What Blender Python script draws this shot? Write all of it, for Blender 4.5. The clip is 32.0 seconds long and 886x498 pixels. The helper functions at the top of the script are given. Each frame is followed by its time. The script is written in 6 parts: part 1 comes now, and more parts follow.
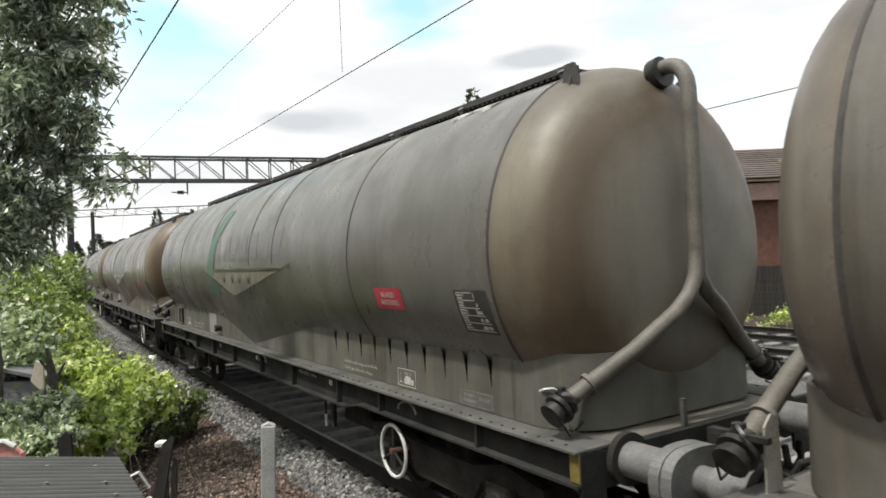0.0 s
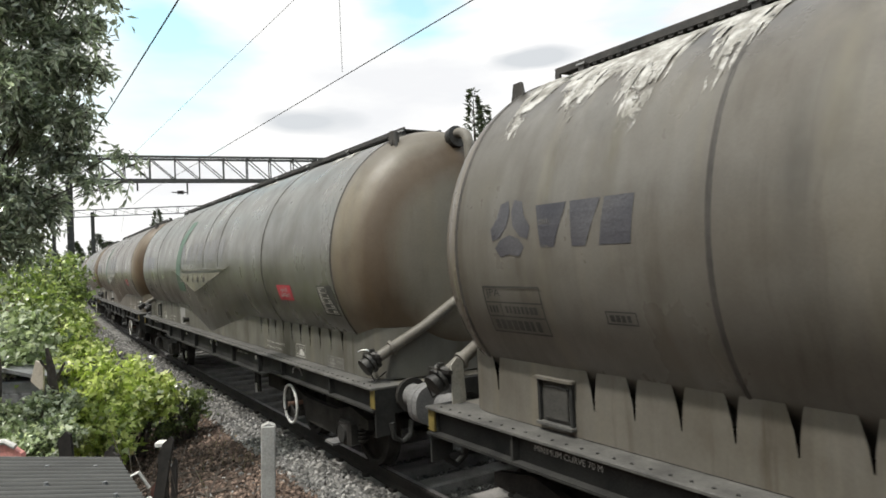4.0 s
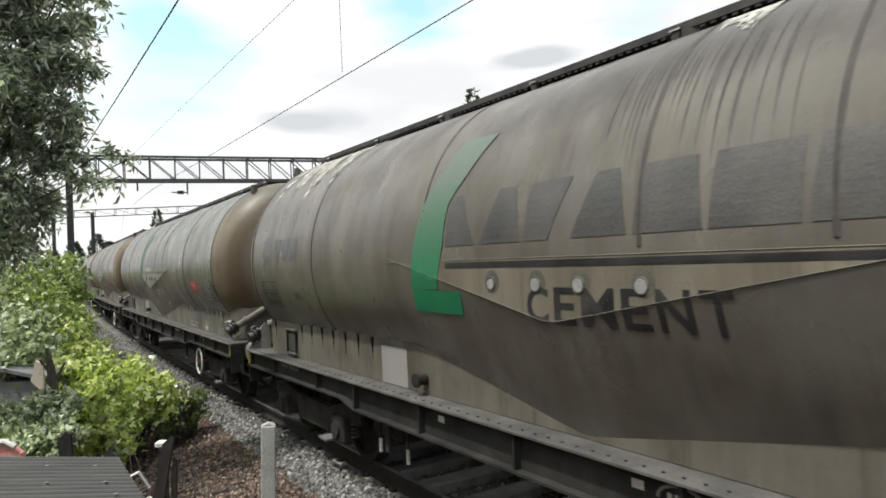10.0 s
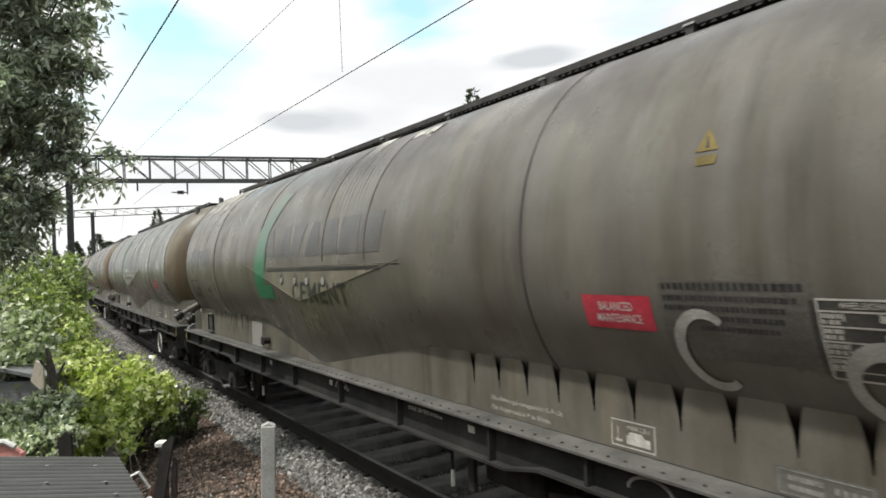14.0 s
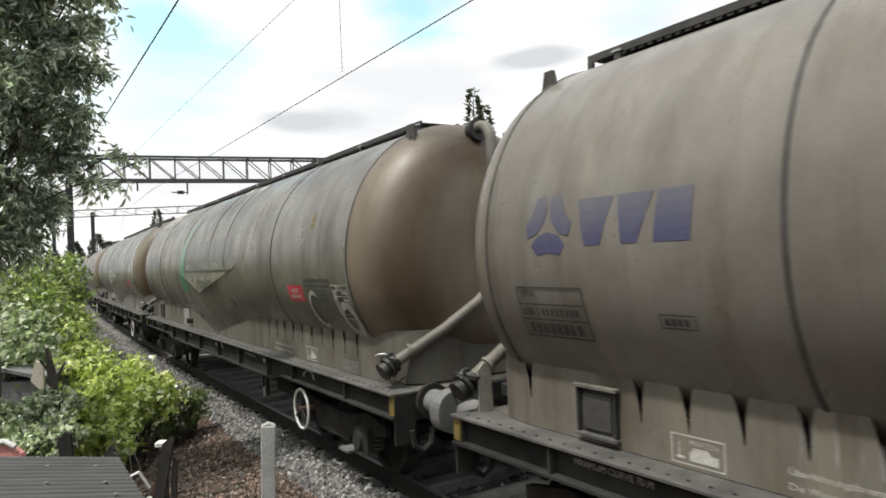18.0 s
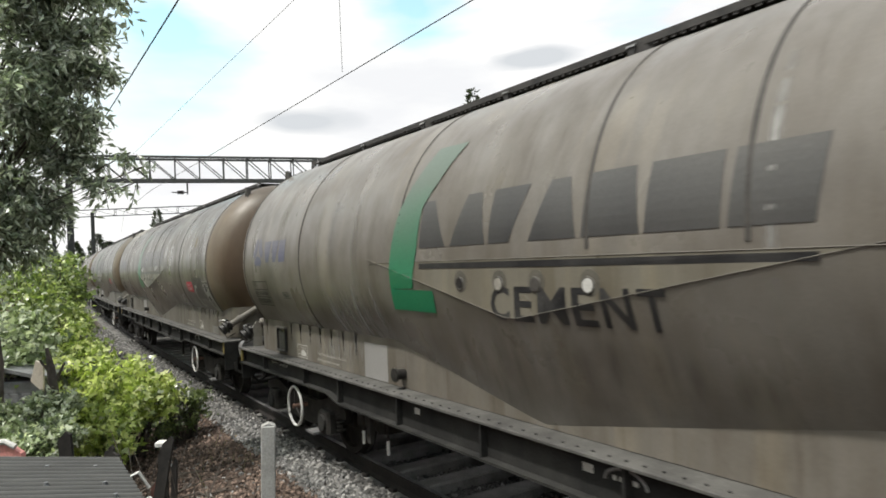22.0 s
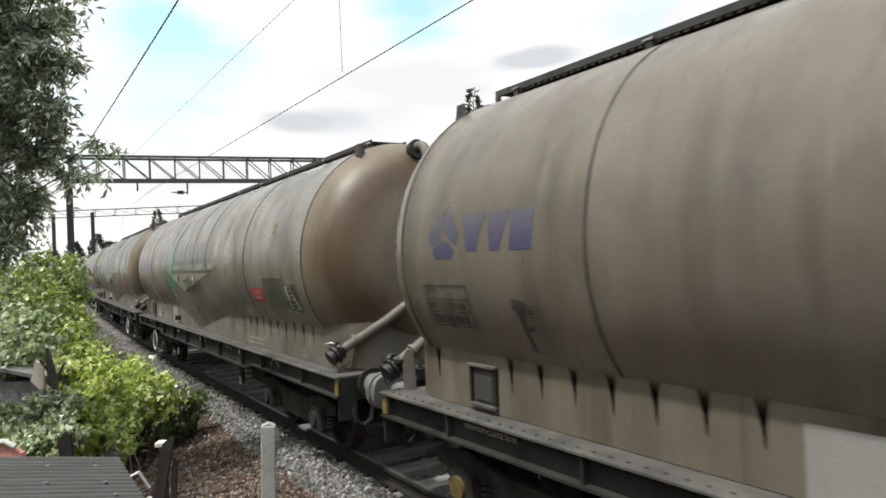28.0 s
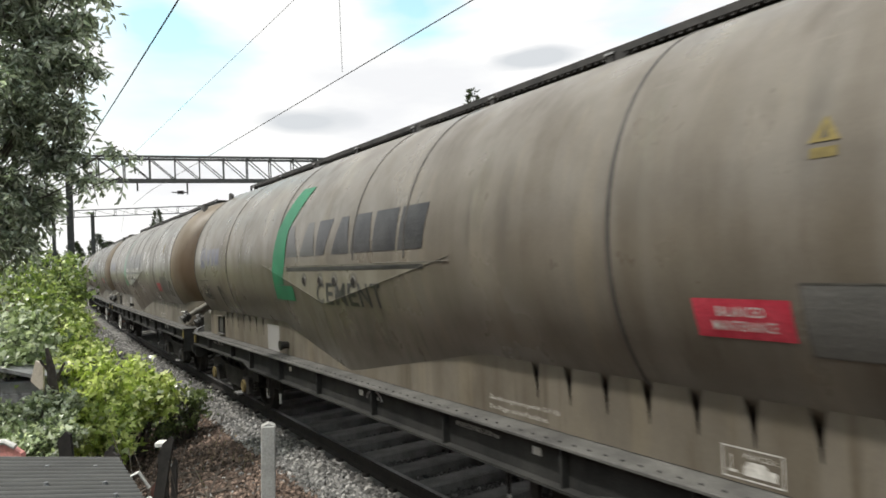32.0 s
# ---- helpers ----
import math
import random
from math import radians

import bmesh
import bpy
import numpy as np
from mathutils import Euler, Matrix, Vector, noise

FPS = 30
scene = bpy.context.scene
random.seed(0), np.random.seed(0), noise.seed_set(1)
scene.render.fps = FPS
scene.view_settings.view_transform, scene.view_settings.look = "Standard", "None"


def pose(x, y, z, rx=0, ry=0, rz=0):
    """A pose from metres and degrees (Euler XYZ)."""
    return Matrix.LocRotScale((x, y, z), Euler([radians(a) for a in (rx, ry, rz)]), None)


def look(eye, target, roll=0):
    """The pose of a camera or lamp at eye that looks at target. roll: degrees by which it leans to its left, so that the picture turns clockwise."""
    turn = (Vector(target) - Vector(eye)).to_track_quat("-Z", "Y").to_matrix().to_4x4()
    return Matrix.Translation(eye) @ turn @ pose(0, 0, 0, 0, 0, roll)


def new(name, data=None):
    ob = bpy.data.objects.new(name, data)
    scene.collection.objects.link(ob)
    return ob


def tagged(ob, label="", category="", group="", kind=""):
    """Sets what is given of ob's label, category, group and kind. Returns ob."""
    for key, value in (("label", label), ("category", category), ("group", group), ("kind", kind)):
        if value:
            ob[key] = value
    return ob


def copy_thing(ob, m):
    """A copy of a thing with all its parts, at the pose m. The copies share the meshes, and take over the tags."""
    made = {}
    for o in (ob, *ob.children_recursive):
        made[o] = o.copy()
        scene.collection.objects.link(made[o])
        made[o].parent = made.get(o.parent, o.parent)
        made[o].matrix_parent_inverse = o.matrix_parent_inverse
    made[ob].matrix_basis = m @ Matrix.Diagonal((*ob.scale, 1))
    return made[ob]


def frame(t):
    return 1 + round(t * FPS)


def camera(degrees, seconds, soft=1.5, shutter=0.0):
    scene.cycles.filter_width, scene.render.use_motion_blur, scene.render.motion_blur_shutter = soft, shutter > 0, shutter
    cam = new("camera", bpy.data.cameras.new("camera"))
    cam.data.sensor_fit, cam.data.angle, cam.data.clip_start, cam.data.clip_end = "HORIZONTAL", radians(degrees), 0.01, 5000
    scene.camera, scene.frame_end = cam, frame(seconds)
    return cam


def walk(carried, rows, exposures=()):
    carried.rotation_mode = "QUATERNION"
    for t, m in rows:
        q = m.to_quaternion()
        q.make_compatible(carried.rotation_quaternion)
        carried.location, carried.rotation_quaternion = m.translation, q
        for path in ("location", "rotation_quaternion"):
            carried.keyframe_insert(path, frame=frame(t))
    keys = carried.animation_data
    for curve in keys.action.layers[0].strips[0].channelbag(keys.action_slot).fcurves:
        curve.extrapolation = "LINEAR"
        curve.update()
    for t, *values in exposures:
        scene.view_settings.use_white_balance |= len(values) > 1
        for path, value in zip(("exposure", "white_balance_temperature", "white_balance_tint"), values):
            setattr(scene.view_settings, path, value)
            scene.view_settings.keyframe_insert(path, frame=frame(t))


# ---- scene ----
# The place: a railway line that bends gently to the right; y runs along the line, x across it, z = 0 on the rail tops.
# The camera stands still beside the line while a train of cement tank wagons draws away from it.
K, XC = 0.000598, 4.211            # bend of the line (x = XC + K y^2), and its distance from the camera
PITCH, HALF = 15.008, 7.0       # from wagon to wagon; half a wagon's frame
cam = camera(66.757, 32.0, soft=1.65, shutter=0.5)
EYE = (0.0, 0.0, 2.295)
AIM = look(EYE, (5.4642, 8.3740, 2.43166), roll=-2.42)
walk(cam, [(0.0, AIM), (32.0, AIM)])

# ---------------------------------------------------------------- sky, sun, exposure
scene.view_settings.exposure = 0.0
world = bpy.data.worlds.new("sky")
scene.world = world
world.use_nodes = True
wn, wl = world.node_tree.nodes, world.node_tree.links
wn.clear()
SUN_AZ, SUN_EL = radians(-94), radians(66)
sky = wn.new("ShaderNodeTexSky")
sky.sky_type, sky.sun_disc = "NISHITA", False
sky.sun_elevation, sky.sun_rotation = SUN_EL, SUN_AZ
sky.air_density, sky.dust_density = 1.0, 2.0
coord = wn.new("ShaderNodeTexCoord")
stretch = wn.new("ShaderNodeMapping")
stretch.inputs["Scale"].default_value = (1.0, 1.0, 3.2)
stretch.inputs["Location"].default_value = (0.35, 0.2, 0.1)
wl.new(coord.outputs["Generated"], stretch.inputs["Vector"])
cloud = wn.new("ShaderNodeTexNoise")
cloud.inputs["Scale"].default_value, cloud.inputs["Detail"].default_value = 2.3, 5.0
cloud.inputs["Roughness"].default_value = 0.5
wl.new(stretch.outputs[0], cloud.inputs["Vector"])
clear = None
for way_, size in (((0.19, 0.93, 0.33), 0.055), ((0.49, 0.80, 0.35), 0.045), ((-0.5, -0.4, 0.7), 0.2), ((0.3, -0.8, 0.5), 0.15)):
    near = wn.new("ShaderNodeVectorMath")
    near.operation = "DISTANCE"
    near.inputs[1].default_value = Vector(way_).normalized()
    wl.new(coord.outputs["Generated"], near.inputs[0])
    soft = wn.new("ShaderNodeMapRange")
    soft.inputs["From Min"].default_value, soft.inputs["From Max"].default_value = size * 3.4, 0.0
    soft.inputs["To Max"].default_value = 0.315
    wl.new(near.outputs["Value"], soft.inputs["Value"])
    if clear is None:
        clear = soft.outputs[0]
    else:
        add = wn.new("ShaderNodeMath")
        add.operation = "ADD"
        wl.new(clear, add.inputs[0])
        wl.new(soft.outputs[0], add.inputs[1])
        clear = add.outputs[0]
thick = wn.new("ShaderNodeMath")
thick.operation = "SUBTRACT"
wl.new(cloud.outputs["Fac"], thick.inputs[0])
wl.new(clear, thick.inputs[1])
cover = wn.new("ShaderNodeValToRGB")
cover.color_ramp.elements[0].position, cover.color_ramp.elements[1].position = 0.27, 0.42
wl.new(thick.outputs[0], cover.inputs["Fac"])
billow = wn.new("ShaderNodeTexNoise")
billow.inputs["Scale"].default_value, billow.inputs["Detail"].default_value = 3.4, 6.0
wl.new(stretch.outputs[0], billow.inputs["Vector"])
tone = wn.new("ShaderNodeValToRGB")
tone.color_ramp.elements[0].position, tone.color_ramp.elements[1].position = 0.36, 0.52
tone.color_ramp.elements[0].color, tone.color_ramp.elements[1].color = (0.93, 0.94, 0.96, 1), (1.06, 1.06, 1.05, 1)
wl.new(billow.outputs["Fac"], tone.inputs["Fac"])
# two small grey wisps in front of the bright cloud
flat_ = wn.new("ShaderNodeMapping")
flat_.inputs["Scale"].default_value = (1.0, 1.0, 3.6)
wl.new(coord.outputs["Generated"], flat_.inputs["Vector"])
shade = tone.outputs["Color"]
for way_, size in (((0.637, 0.719, 0.277), 0.062), ((0.359, 0.911, 0.204), 0.08)):
    near = wn.new("ShaderNodeVectorMath")
    near.operation = "DISTANCE"
    near.inputs[1].default_value = (way_[0], way_[1], way_[2] * 3.6)
    wl.new(flat_.outputs[0], near.inputs[0])
    rag = wn.new("ShaderNodeMath")
    rag.operation = "MULTIPLY_ADD"
    rag.inputs[1].default_value = 0.16
    wl.new(billow.outputs["Fac"], rag.inputs[0])
    wl.new(near.outputs["Value"], rag.inputs[2])
    wisp = wn.new("ShaderNodeMapRange")
    wisp.inputs["From Min"].default_value, wisp.inputs["From Max"].default_value = size + 0.08, 0.03 + 0.08
    wl.new(rag.outputs[0], wisp.inputs["Value"])
    grey = wn.new("ShaderNodeMix")
    grey.data_type = "RGBA"
    grey.inputs["B"].default_value = (0.72, 0.75, 0.78, 1)
    wl.new(wisp.outputs[0], grey.inputs["Factor"])
    wl.new(shade, grey.inputs["A"])
    shade = grey.outputs["Result"]
gain = wn.new("ShaderNodeMix")
gain.data_type, gain.blend_type = "RGBA", "MULTIPLY"
gain.inputs["Factor"].default_value = 1.0
gain.inputs["B"].default_value = (0.37, 0.40, 0.30, 1)
wl.new(sky.outputs[0], gain.inputs["A"])
mixer = wn.new("ShaderNodeMix")
mixer.data_type = "RGBA"
wl.new(cover.outputs["Color"], mixer.inputs["Factor"])
wl.new(gain.outputs["Result"], mixer.inputs["A"])
wl.new(shade, mixer.inputs["B"])
air = wn.new("ShaderNodeBackground")
air.inputs["Strength"].default_value = 1.0
wl.new(mixer.outputs["Result"], air.inputs["Color"])
wout = wn.new("ShaderNodeOutputWorld")
wl.new(air.outputs[0], wout.inputs["Surface"])

sun = new("sun", bpy.data.lights.new("sun", "SUN"))
sun.data.energy, sun.data.angle, sun.data.color = 3.6, radians(3.0), (1.0, 0.97, 0.92)
sx, sy, sz = math.sin(SUN_AZ) * math.cos(SUN_EL), math.cos(SUN_AZ) * math.cos(SUN_EL), math.sin(SUN_EL)
sun.matrix_world = look((sx * 50, sy * 50, sz * 50), (0, 0, 0))

# ---------------------------------------------------------------- materials


class Mat:
    """A node material under construction."""

    def __init__(self, name, rough=0.8, metal=0.0, spec=0.4):
        self.m = bpy.data.materials.new(name)
        self.m.use_nodes = True
        self.n, self.l = self.m.node_tree.nodes, self.m.node_tree.links
        self.b = self.n["Principled BSDF"]
        self.b.inputs["Roughness"].default_value = rough
        self.b.inputs["Metallic"].default_value = metal
        self.b.inputs["Specular IOR Level"].default_value = spec
        self.c = self.n.new("ShaderNodeTexCoord").outputs["Object"]

    def scaled(self, scale, shift=None):
        q = self.n.new("ShaderNodeMapping")
        q.inputs["Scale"].default_value = scale
        self.l.new(self.c, q.inputs["Vector"])
        if shift is not None:
            self.l.new(shift, q.inputs["Location"])
        return q.outputs[0]

    def noise(self, scale, detail=4.0, vec=None, rough=0.55):
        q = self.n.new("ShaderNodeTexNoise")
        q.inputs["Scale"].default_value, q.inputs["Detail"].default_value = scale, detail
        q.inputs["Roughness"].default_value = rough
        self.l.new(vec if vec is not None else self.c, q.inputs["Vector"])
        return q.outputs["Fac"]

    def ramp(self, fac, stops):
        q = self.n.new("ShaderNodeValToRGB")
        e = q.color_ramp.elements
        while len(e) < len(stops):
            e.new(0.5)
        for k, (pos, col) in zip(e, stops):
            k.position = pos
            k.color = (*col, 1) if len(col) == 3 else col
        self.l.new(fac, q.inputs["Fac"])
        return q.outputs["Color"]

    def mix(self, a, b, fac, how="MIX"):
        q = self.n.new("ShaderNodeMix")
        q.data_type, q.blend_type = "RGBA", how
        for key, v in (("A", a), ("B", b), ("Factor", fac)):
            if isinstance(v, (int, float)):
                q.inputs[key].default_value = v
            elif isinstance(v, tuple):
                q.inputs[key].default_value = (*v, 1)
            else:
                self.l.new(v, q.inputs[key])
        return q.outputs["Result"]

    def color(self, out):
        if isinstance(out, tuple):
            self.b.inputs["Base Color"].default_value = (*out, 1)
        else:
            self.l.new(out, self.b.inputs["Base Color"])
        return self

    def rough(self, out):
        self.l.new(out, self.b.inputs["Roughness"])
        return self

    def bump(self, fac, strength=0.3, dist=0.01):
        q = self.n.new("ShaderNodeBump")
        q.inputs["Strength"].default_value, q.inputs["Distance"].default_value = strength, dist
        self.l.new(fac, q.inputs["Height"])
        self.l.new(q.outputs[0], self.b.inputs["Normal"])
        return self

    def random(self):
        return self.n.new("ShaderNodeObjectInfo").outputs["Random"]

    def island(self):
        return self.n.new("ShaderNodeNewGeometry").outputs["Random Per Island"]


def speckled(name, dark, light, scale=6.0, rough=0.8, metal=0.0, bump=0.2, dist=0.01, fine=60.0, spec=0.4, vary=None):
    """Two colours mixed by noise at two scales, with fine relief."""
    m = Mat(name, rough, metal, spec)
    a = m.noise(scale, 5)
    f = m.noise(fine, 3)
    col = m.ramp(a, [(0.3, dark), (0.7, light)])
    col = m.mix(col, m.ramp(f, [(0.3, (0.72, 0.72, 0.72)), (0.7, (1.2, 1.2, 1.2))]), 0.7, "MULTIPLY")
    if vary == "island":
        col = m.mix(col, m.ramp(m.island(), [(0.0, (0.6, 0.6, 0.6)), (1.0, (1.35, 1.35, 1.35))]), 0.85, "MULTIPLY")
    if vary == "stones":
        col = m.mix(col, m.ramp(m.island(), [(0.0, (0.30, 0.30, 0.30)), (0.75, (1.05, 1.04, 1.03)), (1.0, (1.9, 1.88, 1.85))]), 0.95, "MULTIPLY")
    if vary == "object":
        col = m.mix(col, m.ramp(m.random(), [(0.0, (0.75, 0.75, 0.75)), (1.0, (1.2, 1.2, 1.2))]), 0.85, "MULTIPLY")
    m.color(col).bump(f, bump, dist)
    return m.m


def tank_paint(name, clean, dust, grime, streak=1.0, rough=0.5, middle=None):
    """Weathered paint under cement dust: blotches along the tank, runs down the sides, fine speckle; middle: a stain round the tank's axis."""
    m = Mat(name, rough, 0.0, 0.5)
    shift = m.n.new("ShaderNodeCombineXYZ")
    far = m.n.new("ShaderNodeMath")
    far.operation = "MULTIPLY"
    far.inputs[1].default_value = 37.0
    m.l.new(m.random(), far.inputs[0])
    m.l.new(far.outputs[0], shift.inputs["Y"])
    s = shift.outputs[0]
    big = m.noise(0.7, 5, m.scaled((1, 1, 0.7), s), 0.6)
    mid = m.noise(2.6, 5, m.scaled((0.6, 0.7, 0.55), s), 0.6)
    runs = m.noise(7.0, 4, m.scaled((0.5, 1, 0.07), s), 0.6)
    fine = m.noise(60.0, 4)
    col = m.ramp(big, [(0.30, dust), (0.52, clean), (0.72, dust)])
    col = m.mix(col, m.ramp(mid, [(0.32, grime), (0.55, (1.0, 1.0, 1.0)), (0.75, (1.22, 1.21, 1.18))]), 0.6, "MULTIPLY")
    col = m.mix(col, m.ramp(runs, [(0.27, grime), (0.42, (1.0, 1.0, 1.0)), (0.60, (1.0, 1.0, 1.0)), (0.74, (1.22, 1.21, 1.18))]), 0.95 * streak, "MULTIPLY")
    wash = m.noise(3.2, 3, m.scaled((0.5, 1, 0.05), s), 0.5)
    col = m.mix(col, m.ramp(wash, [(0.36, (0.76, 0.73, 0.67)), (0.48, (1.0, 1.0, 1.0)), (0.56, (1.0, 1.0, 0.99)), (0.66, (1.20, 1.17, 1.08))]), 0.85 * min(1.0, streak + 0.2), "MULTIPLY")
    col = m.mix(col, m.ramp(fine, [(0.3, (0.90, 0.90, 0.90)), (0.7, (1.09, 1.09, 1.09))]), 0.6, "MULTIPLY")
    if middle:
        sep = m.n.new("ShaderNodeVectorMath")
        sep.operation = "DISTANCE"
        flat = m.n.new("ShaderNodeVectorMath")
        flat.operation = "MULTIPLY"
        flat.inputs[1].default_value = (1, 0, 1)
        m.l.new(m.c, flat.inputs[0])
        m.l.new(flat.outputs[0], sep.inputs[0])
        sep.inputs[1].default_value = (0, 0, 2.315)
        wob = m.n.new("ShaderNodeMath")
        wob.operation = "MULTIPLY_ADD"
        m.l.new(big, wob.inputs[0])
        wob.inputs[1].default_value = 0.3
        near = m.n.new("ShaderNodeMath")
        near.operation = "MULTIPLY"
        near.inputs[1].default_value = 0.62
        m.l.new(sep.outputs["Value"], near.inputs[0])
        m.l.new(near.outputs[0], wob.inputs[2])
        col = m.mix(col, m.ramp(wob.outputs[0], [(0.0, (1.36, 1.36, 1.34)), (0.60, (1.20, 1.18, 1.13)), (0.76, (0.62, 0.48, 0.36)), (0.87, (0.58, 0.45, 0.34)), (0.97, middle)]), 1.0, "MULTIPLY")
    tint = m.n.new("ShaderNodeObjectInfo")
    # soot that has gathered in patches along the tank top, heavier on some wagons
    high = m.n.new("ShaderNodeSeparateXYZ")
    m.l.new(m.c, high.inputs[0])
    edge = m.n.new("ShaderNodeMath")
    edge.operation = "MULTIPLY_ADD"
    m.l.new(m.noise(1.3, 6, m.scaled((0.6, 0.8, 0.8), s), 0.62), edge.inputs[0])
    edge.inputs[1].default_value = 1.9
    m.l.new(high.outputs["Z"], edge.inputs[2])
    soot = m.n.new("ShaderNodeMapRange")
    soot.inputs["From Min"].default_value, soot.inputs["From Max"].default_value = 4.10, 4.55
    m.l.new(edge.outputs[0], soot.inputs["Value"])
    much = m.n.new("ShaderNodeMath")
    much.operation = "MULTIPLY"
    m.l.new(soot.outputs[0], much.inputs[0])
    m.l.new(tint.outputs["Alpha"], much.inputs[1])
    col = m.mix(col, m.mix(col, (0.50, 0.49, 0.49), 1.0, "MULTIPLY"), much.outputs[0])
    col = m.mix(col, tint.outputs["Color"], 1.0, "MULTIPLY")
    m.color(col)
    m.rough(m.ramp(mid, [(0.3, (rough + 0.14,) * 3), (0.7, (rough - 0.08,) * 3)]))
    m.bump(fine, 0.05, 0.01)
    return m.m


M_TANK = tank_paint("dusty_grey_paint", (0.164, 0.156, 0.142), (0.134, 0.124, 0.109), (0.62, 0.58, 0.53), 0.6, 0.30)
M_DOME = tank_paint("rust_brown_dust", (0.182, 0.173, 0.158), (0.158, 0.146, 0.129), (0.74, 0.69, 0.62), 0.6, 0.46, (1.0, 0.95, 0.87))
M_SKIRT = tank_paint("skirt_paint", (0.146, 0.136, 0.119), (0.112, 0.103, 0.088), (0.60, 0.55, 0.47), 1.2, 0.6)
M_FRAME = speckled("grimy_frame_steel", (0.020, 0.020, 0.0195), (0.046, 0.045, 0.042), 3.0, 0.85, 0.0, 0.25, 0.006, spec=0.15)
M_FLANGE = speckled("dusty_flange_steel", (0.055, 0.053, 0.05), (0.125, 0.121, 0.112), 4.0, 0.75, 0.0, 0.25, 0.006)
M_HATCH = speckled("dark_hatch_paint", (0.035, 0.034, 0.031), (0.08, 0.077, 0.07), 5.0, 0.6)
M_FACET = tank_paint("pale_facet_tone", (0.195, 0.182, 0.148), (0.165, 0.15, 0.12), (0.66, 0.61, 0.54), 1.0, 0.32)
M_BRACKET = speckled("pale_dusty_bracket", (0.24, 0.225, 0.19), (0.36, 0.34, 0.30), 5.0, 0.7)
M_GRIME = speckled("oily_grime", (0.06, 0.056, 0.048), (0.12, 0.112, 0.098), 9.0, 0.6)
M_GEAR = speckled("oily_running_gear", (0.018, 0.017, 0.016), (0.05, 0.046, 0.042), 5.0, 0.8, 0.0, 0.3, 0.008, spec=0.15)
M_WALK = speckled("dark_walkway_steel", (0.03, 0.03, 0.03), (0.075, 0.07, 0.065), 5.0, 0.75)
M_PIPE = speckled("dusty_pipe_paint", (0.11, 0.10, 0.083), (0.19, 0.175, 0.15), 4.0, 0.55)
M_SEAM = speckled("weld_seam", (0.042, 0.038, 0.034), (0.08, 0.073, 0.065), 5.0, 0.65)
M_VALVE = speckled("black_valve_iron", (0.012, 0.012, 0.012), (0.06, 0.057, 0.052), 14.0, 0.5, 0.3)
M_RUST = speckled("rusty_iron", (0.07, 0.04, 0.028), (0.15, 0.085, 0.06), 9.0, 0.8)
M_CHROME = speckled("bright_steel", (0.35, 0.35, 0.34), (0.60, 0.59, 0.57), 10.0, 0.28, 0.9, 0.05)
M_BUFFER = speckled("grey_buffer_steel", (0.13, 0.13, 0.13), (0.24, 0.235, 0.23), 5.0, 0.5, 0.2)
M_WHITE = speckled("scuffed_white_paint", (0.50, 0.49, 0.46), (0.68, 0.67, 0.64), 6.0, 0.55)
M_YELLOW = speckled("faded_yellow_paint", (0.13, 0.10, 0.03), (0.23, 0.175, 0.05), 8.0, 0.6)
M_RED = speckled("faded_red_sign", (0.46, 0.03, 0.055), (0.58, 0.07, 0.10), 9.0, 0.5)
M_GREEN = speckled("worn_green_paint", (0.015, 0.14, 0.07), (0.028, 0.215, 0.105), 2.4, 0.5)
M_BLACKINK = speckled("worn_black_lettering", (0.018, 0.018, 0.02), (0.055, 0.054, 0.053), 5.0, 0.32, spec=0.5)
M_BLUEINK = speckled("faded_blue_lettering", (0.065, 0.065, 0.14), (0.13, 0.13, 0.21), 4.0, 0.32, spec=0.5)
M_WHITEINK = speckled("chalky_white_lettering", (0.42, 0.40, 0.36), (0.60, 0.58, 0.54), 14.0, 0.7)
M_FAINTINK = speckled("faint_white_lettering", (0.16, 0.155, 0.14), (0.27, 0.26, 0.24), 12.0, 0.7)
M_PANEL = speckled("pale_data_panel", (0.27, 0.262, 0.25), (0.33, 0.32, 0.31), 1.5, 0.5, fine=90.0)
M_NOTICE = speckled("black_notice_patch", (0.04, 0.04, 0.038), (0.085, 0.08, 0.072), 6.0, 0.6)
M_SPRAY = speckled("grey_white_spray_paint", (0.34, 0.335, 0.31), (0.50, 0.495, 0.465), 7.0, 0.6)


def soft_stain(name, dark, light, strength=0.8, rough=0.5, foot=0.5):
    """A thin run of dirt or dust whose edges fade out over its own length and width."""
    m = Mat(name, rough, 0.0, 0.4)
    m.color(m.ramp(m.noise(5.0, 4), [(0.3, dark), (0.7, light)]))
    sep = m.n.new("ShaderNodeSeparateXYZ")
    m.l.new(m.n.new("ShaderNodeTexCoord").outputs["Generated"], sep.inputs[0])
    across = m.ramp(sep.outputs["Y"], [(0.0, (0, 0, 0)), (0.5, (1, 1, 1)), (1.0, (0, 0, 0))])
    along = m.ramp(sep.outputs["Z"], [(0.0, (0, 0, 0)), (foot, (1, 1, 1)), (0.68, (0.8, 0.8, 0.8)), (1.0, (0, 0, 0))])
    a = m.mix(m.mix(across, along, 1.0, "MULTIPLY"), m.ramp(m.noise(9.0, 4, m.scaled((1, 1, 0.15))), [(0.25, (0.3, 0.3, 0.3)), (0.6, (1, 1, 1))]), 1.0, "MULTIPLY")
    k = m.n.new("ShaderNodeMath")
    k.operation = "MULTIPLY"
    k.inputs[1].default_value = strength
    m.l.new(a, k.inputs[0])
    k.use_clamp = True
    m.l.new(k.outputs[0], m.b.inputs["Alpha"])
    return m.m


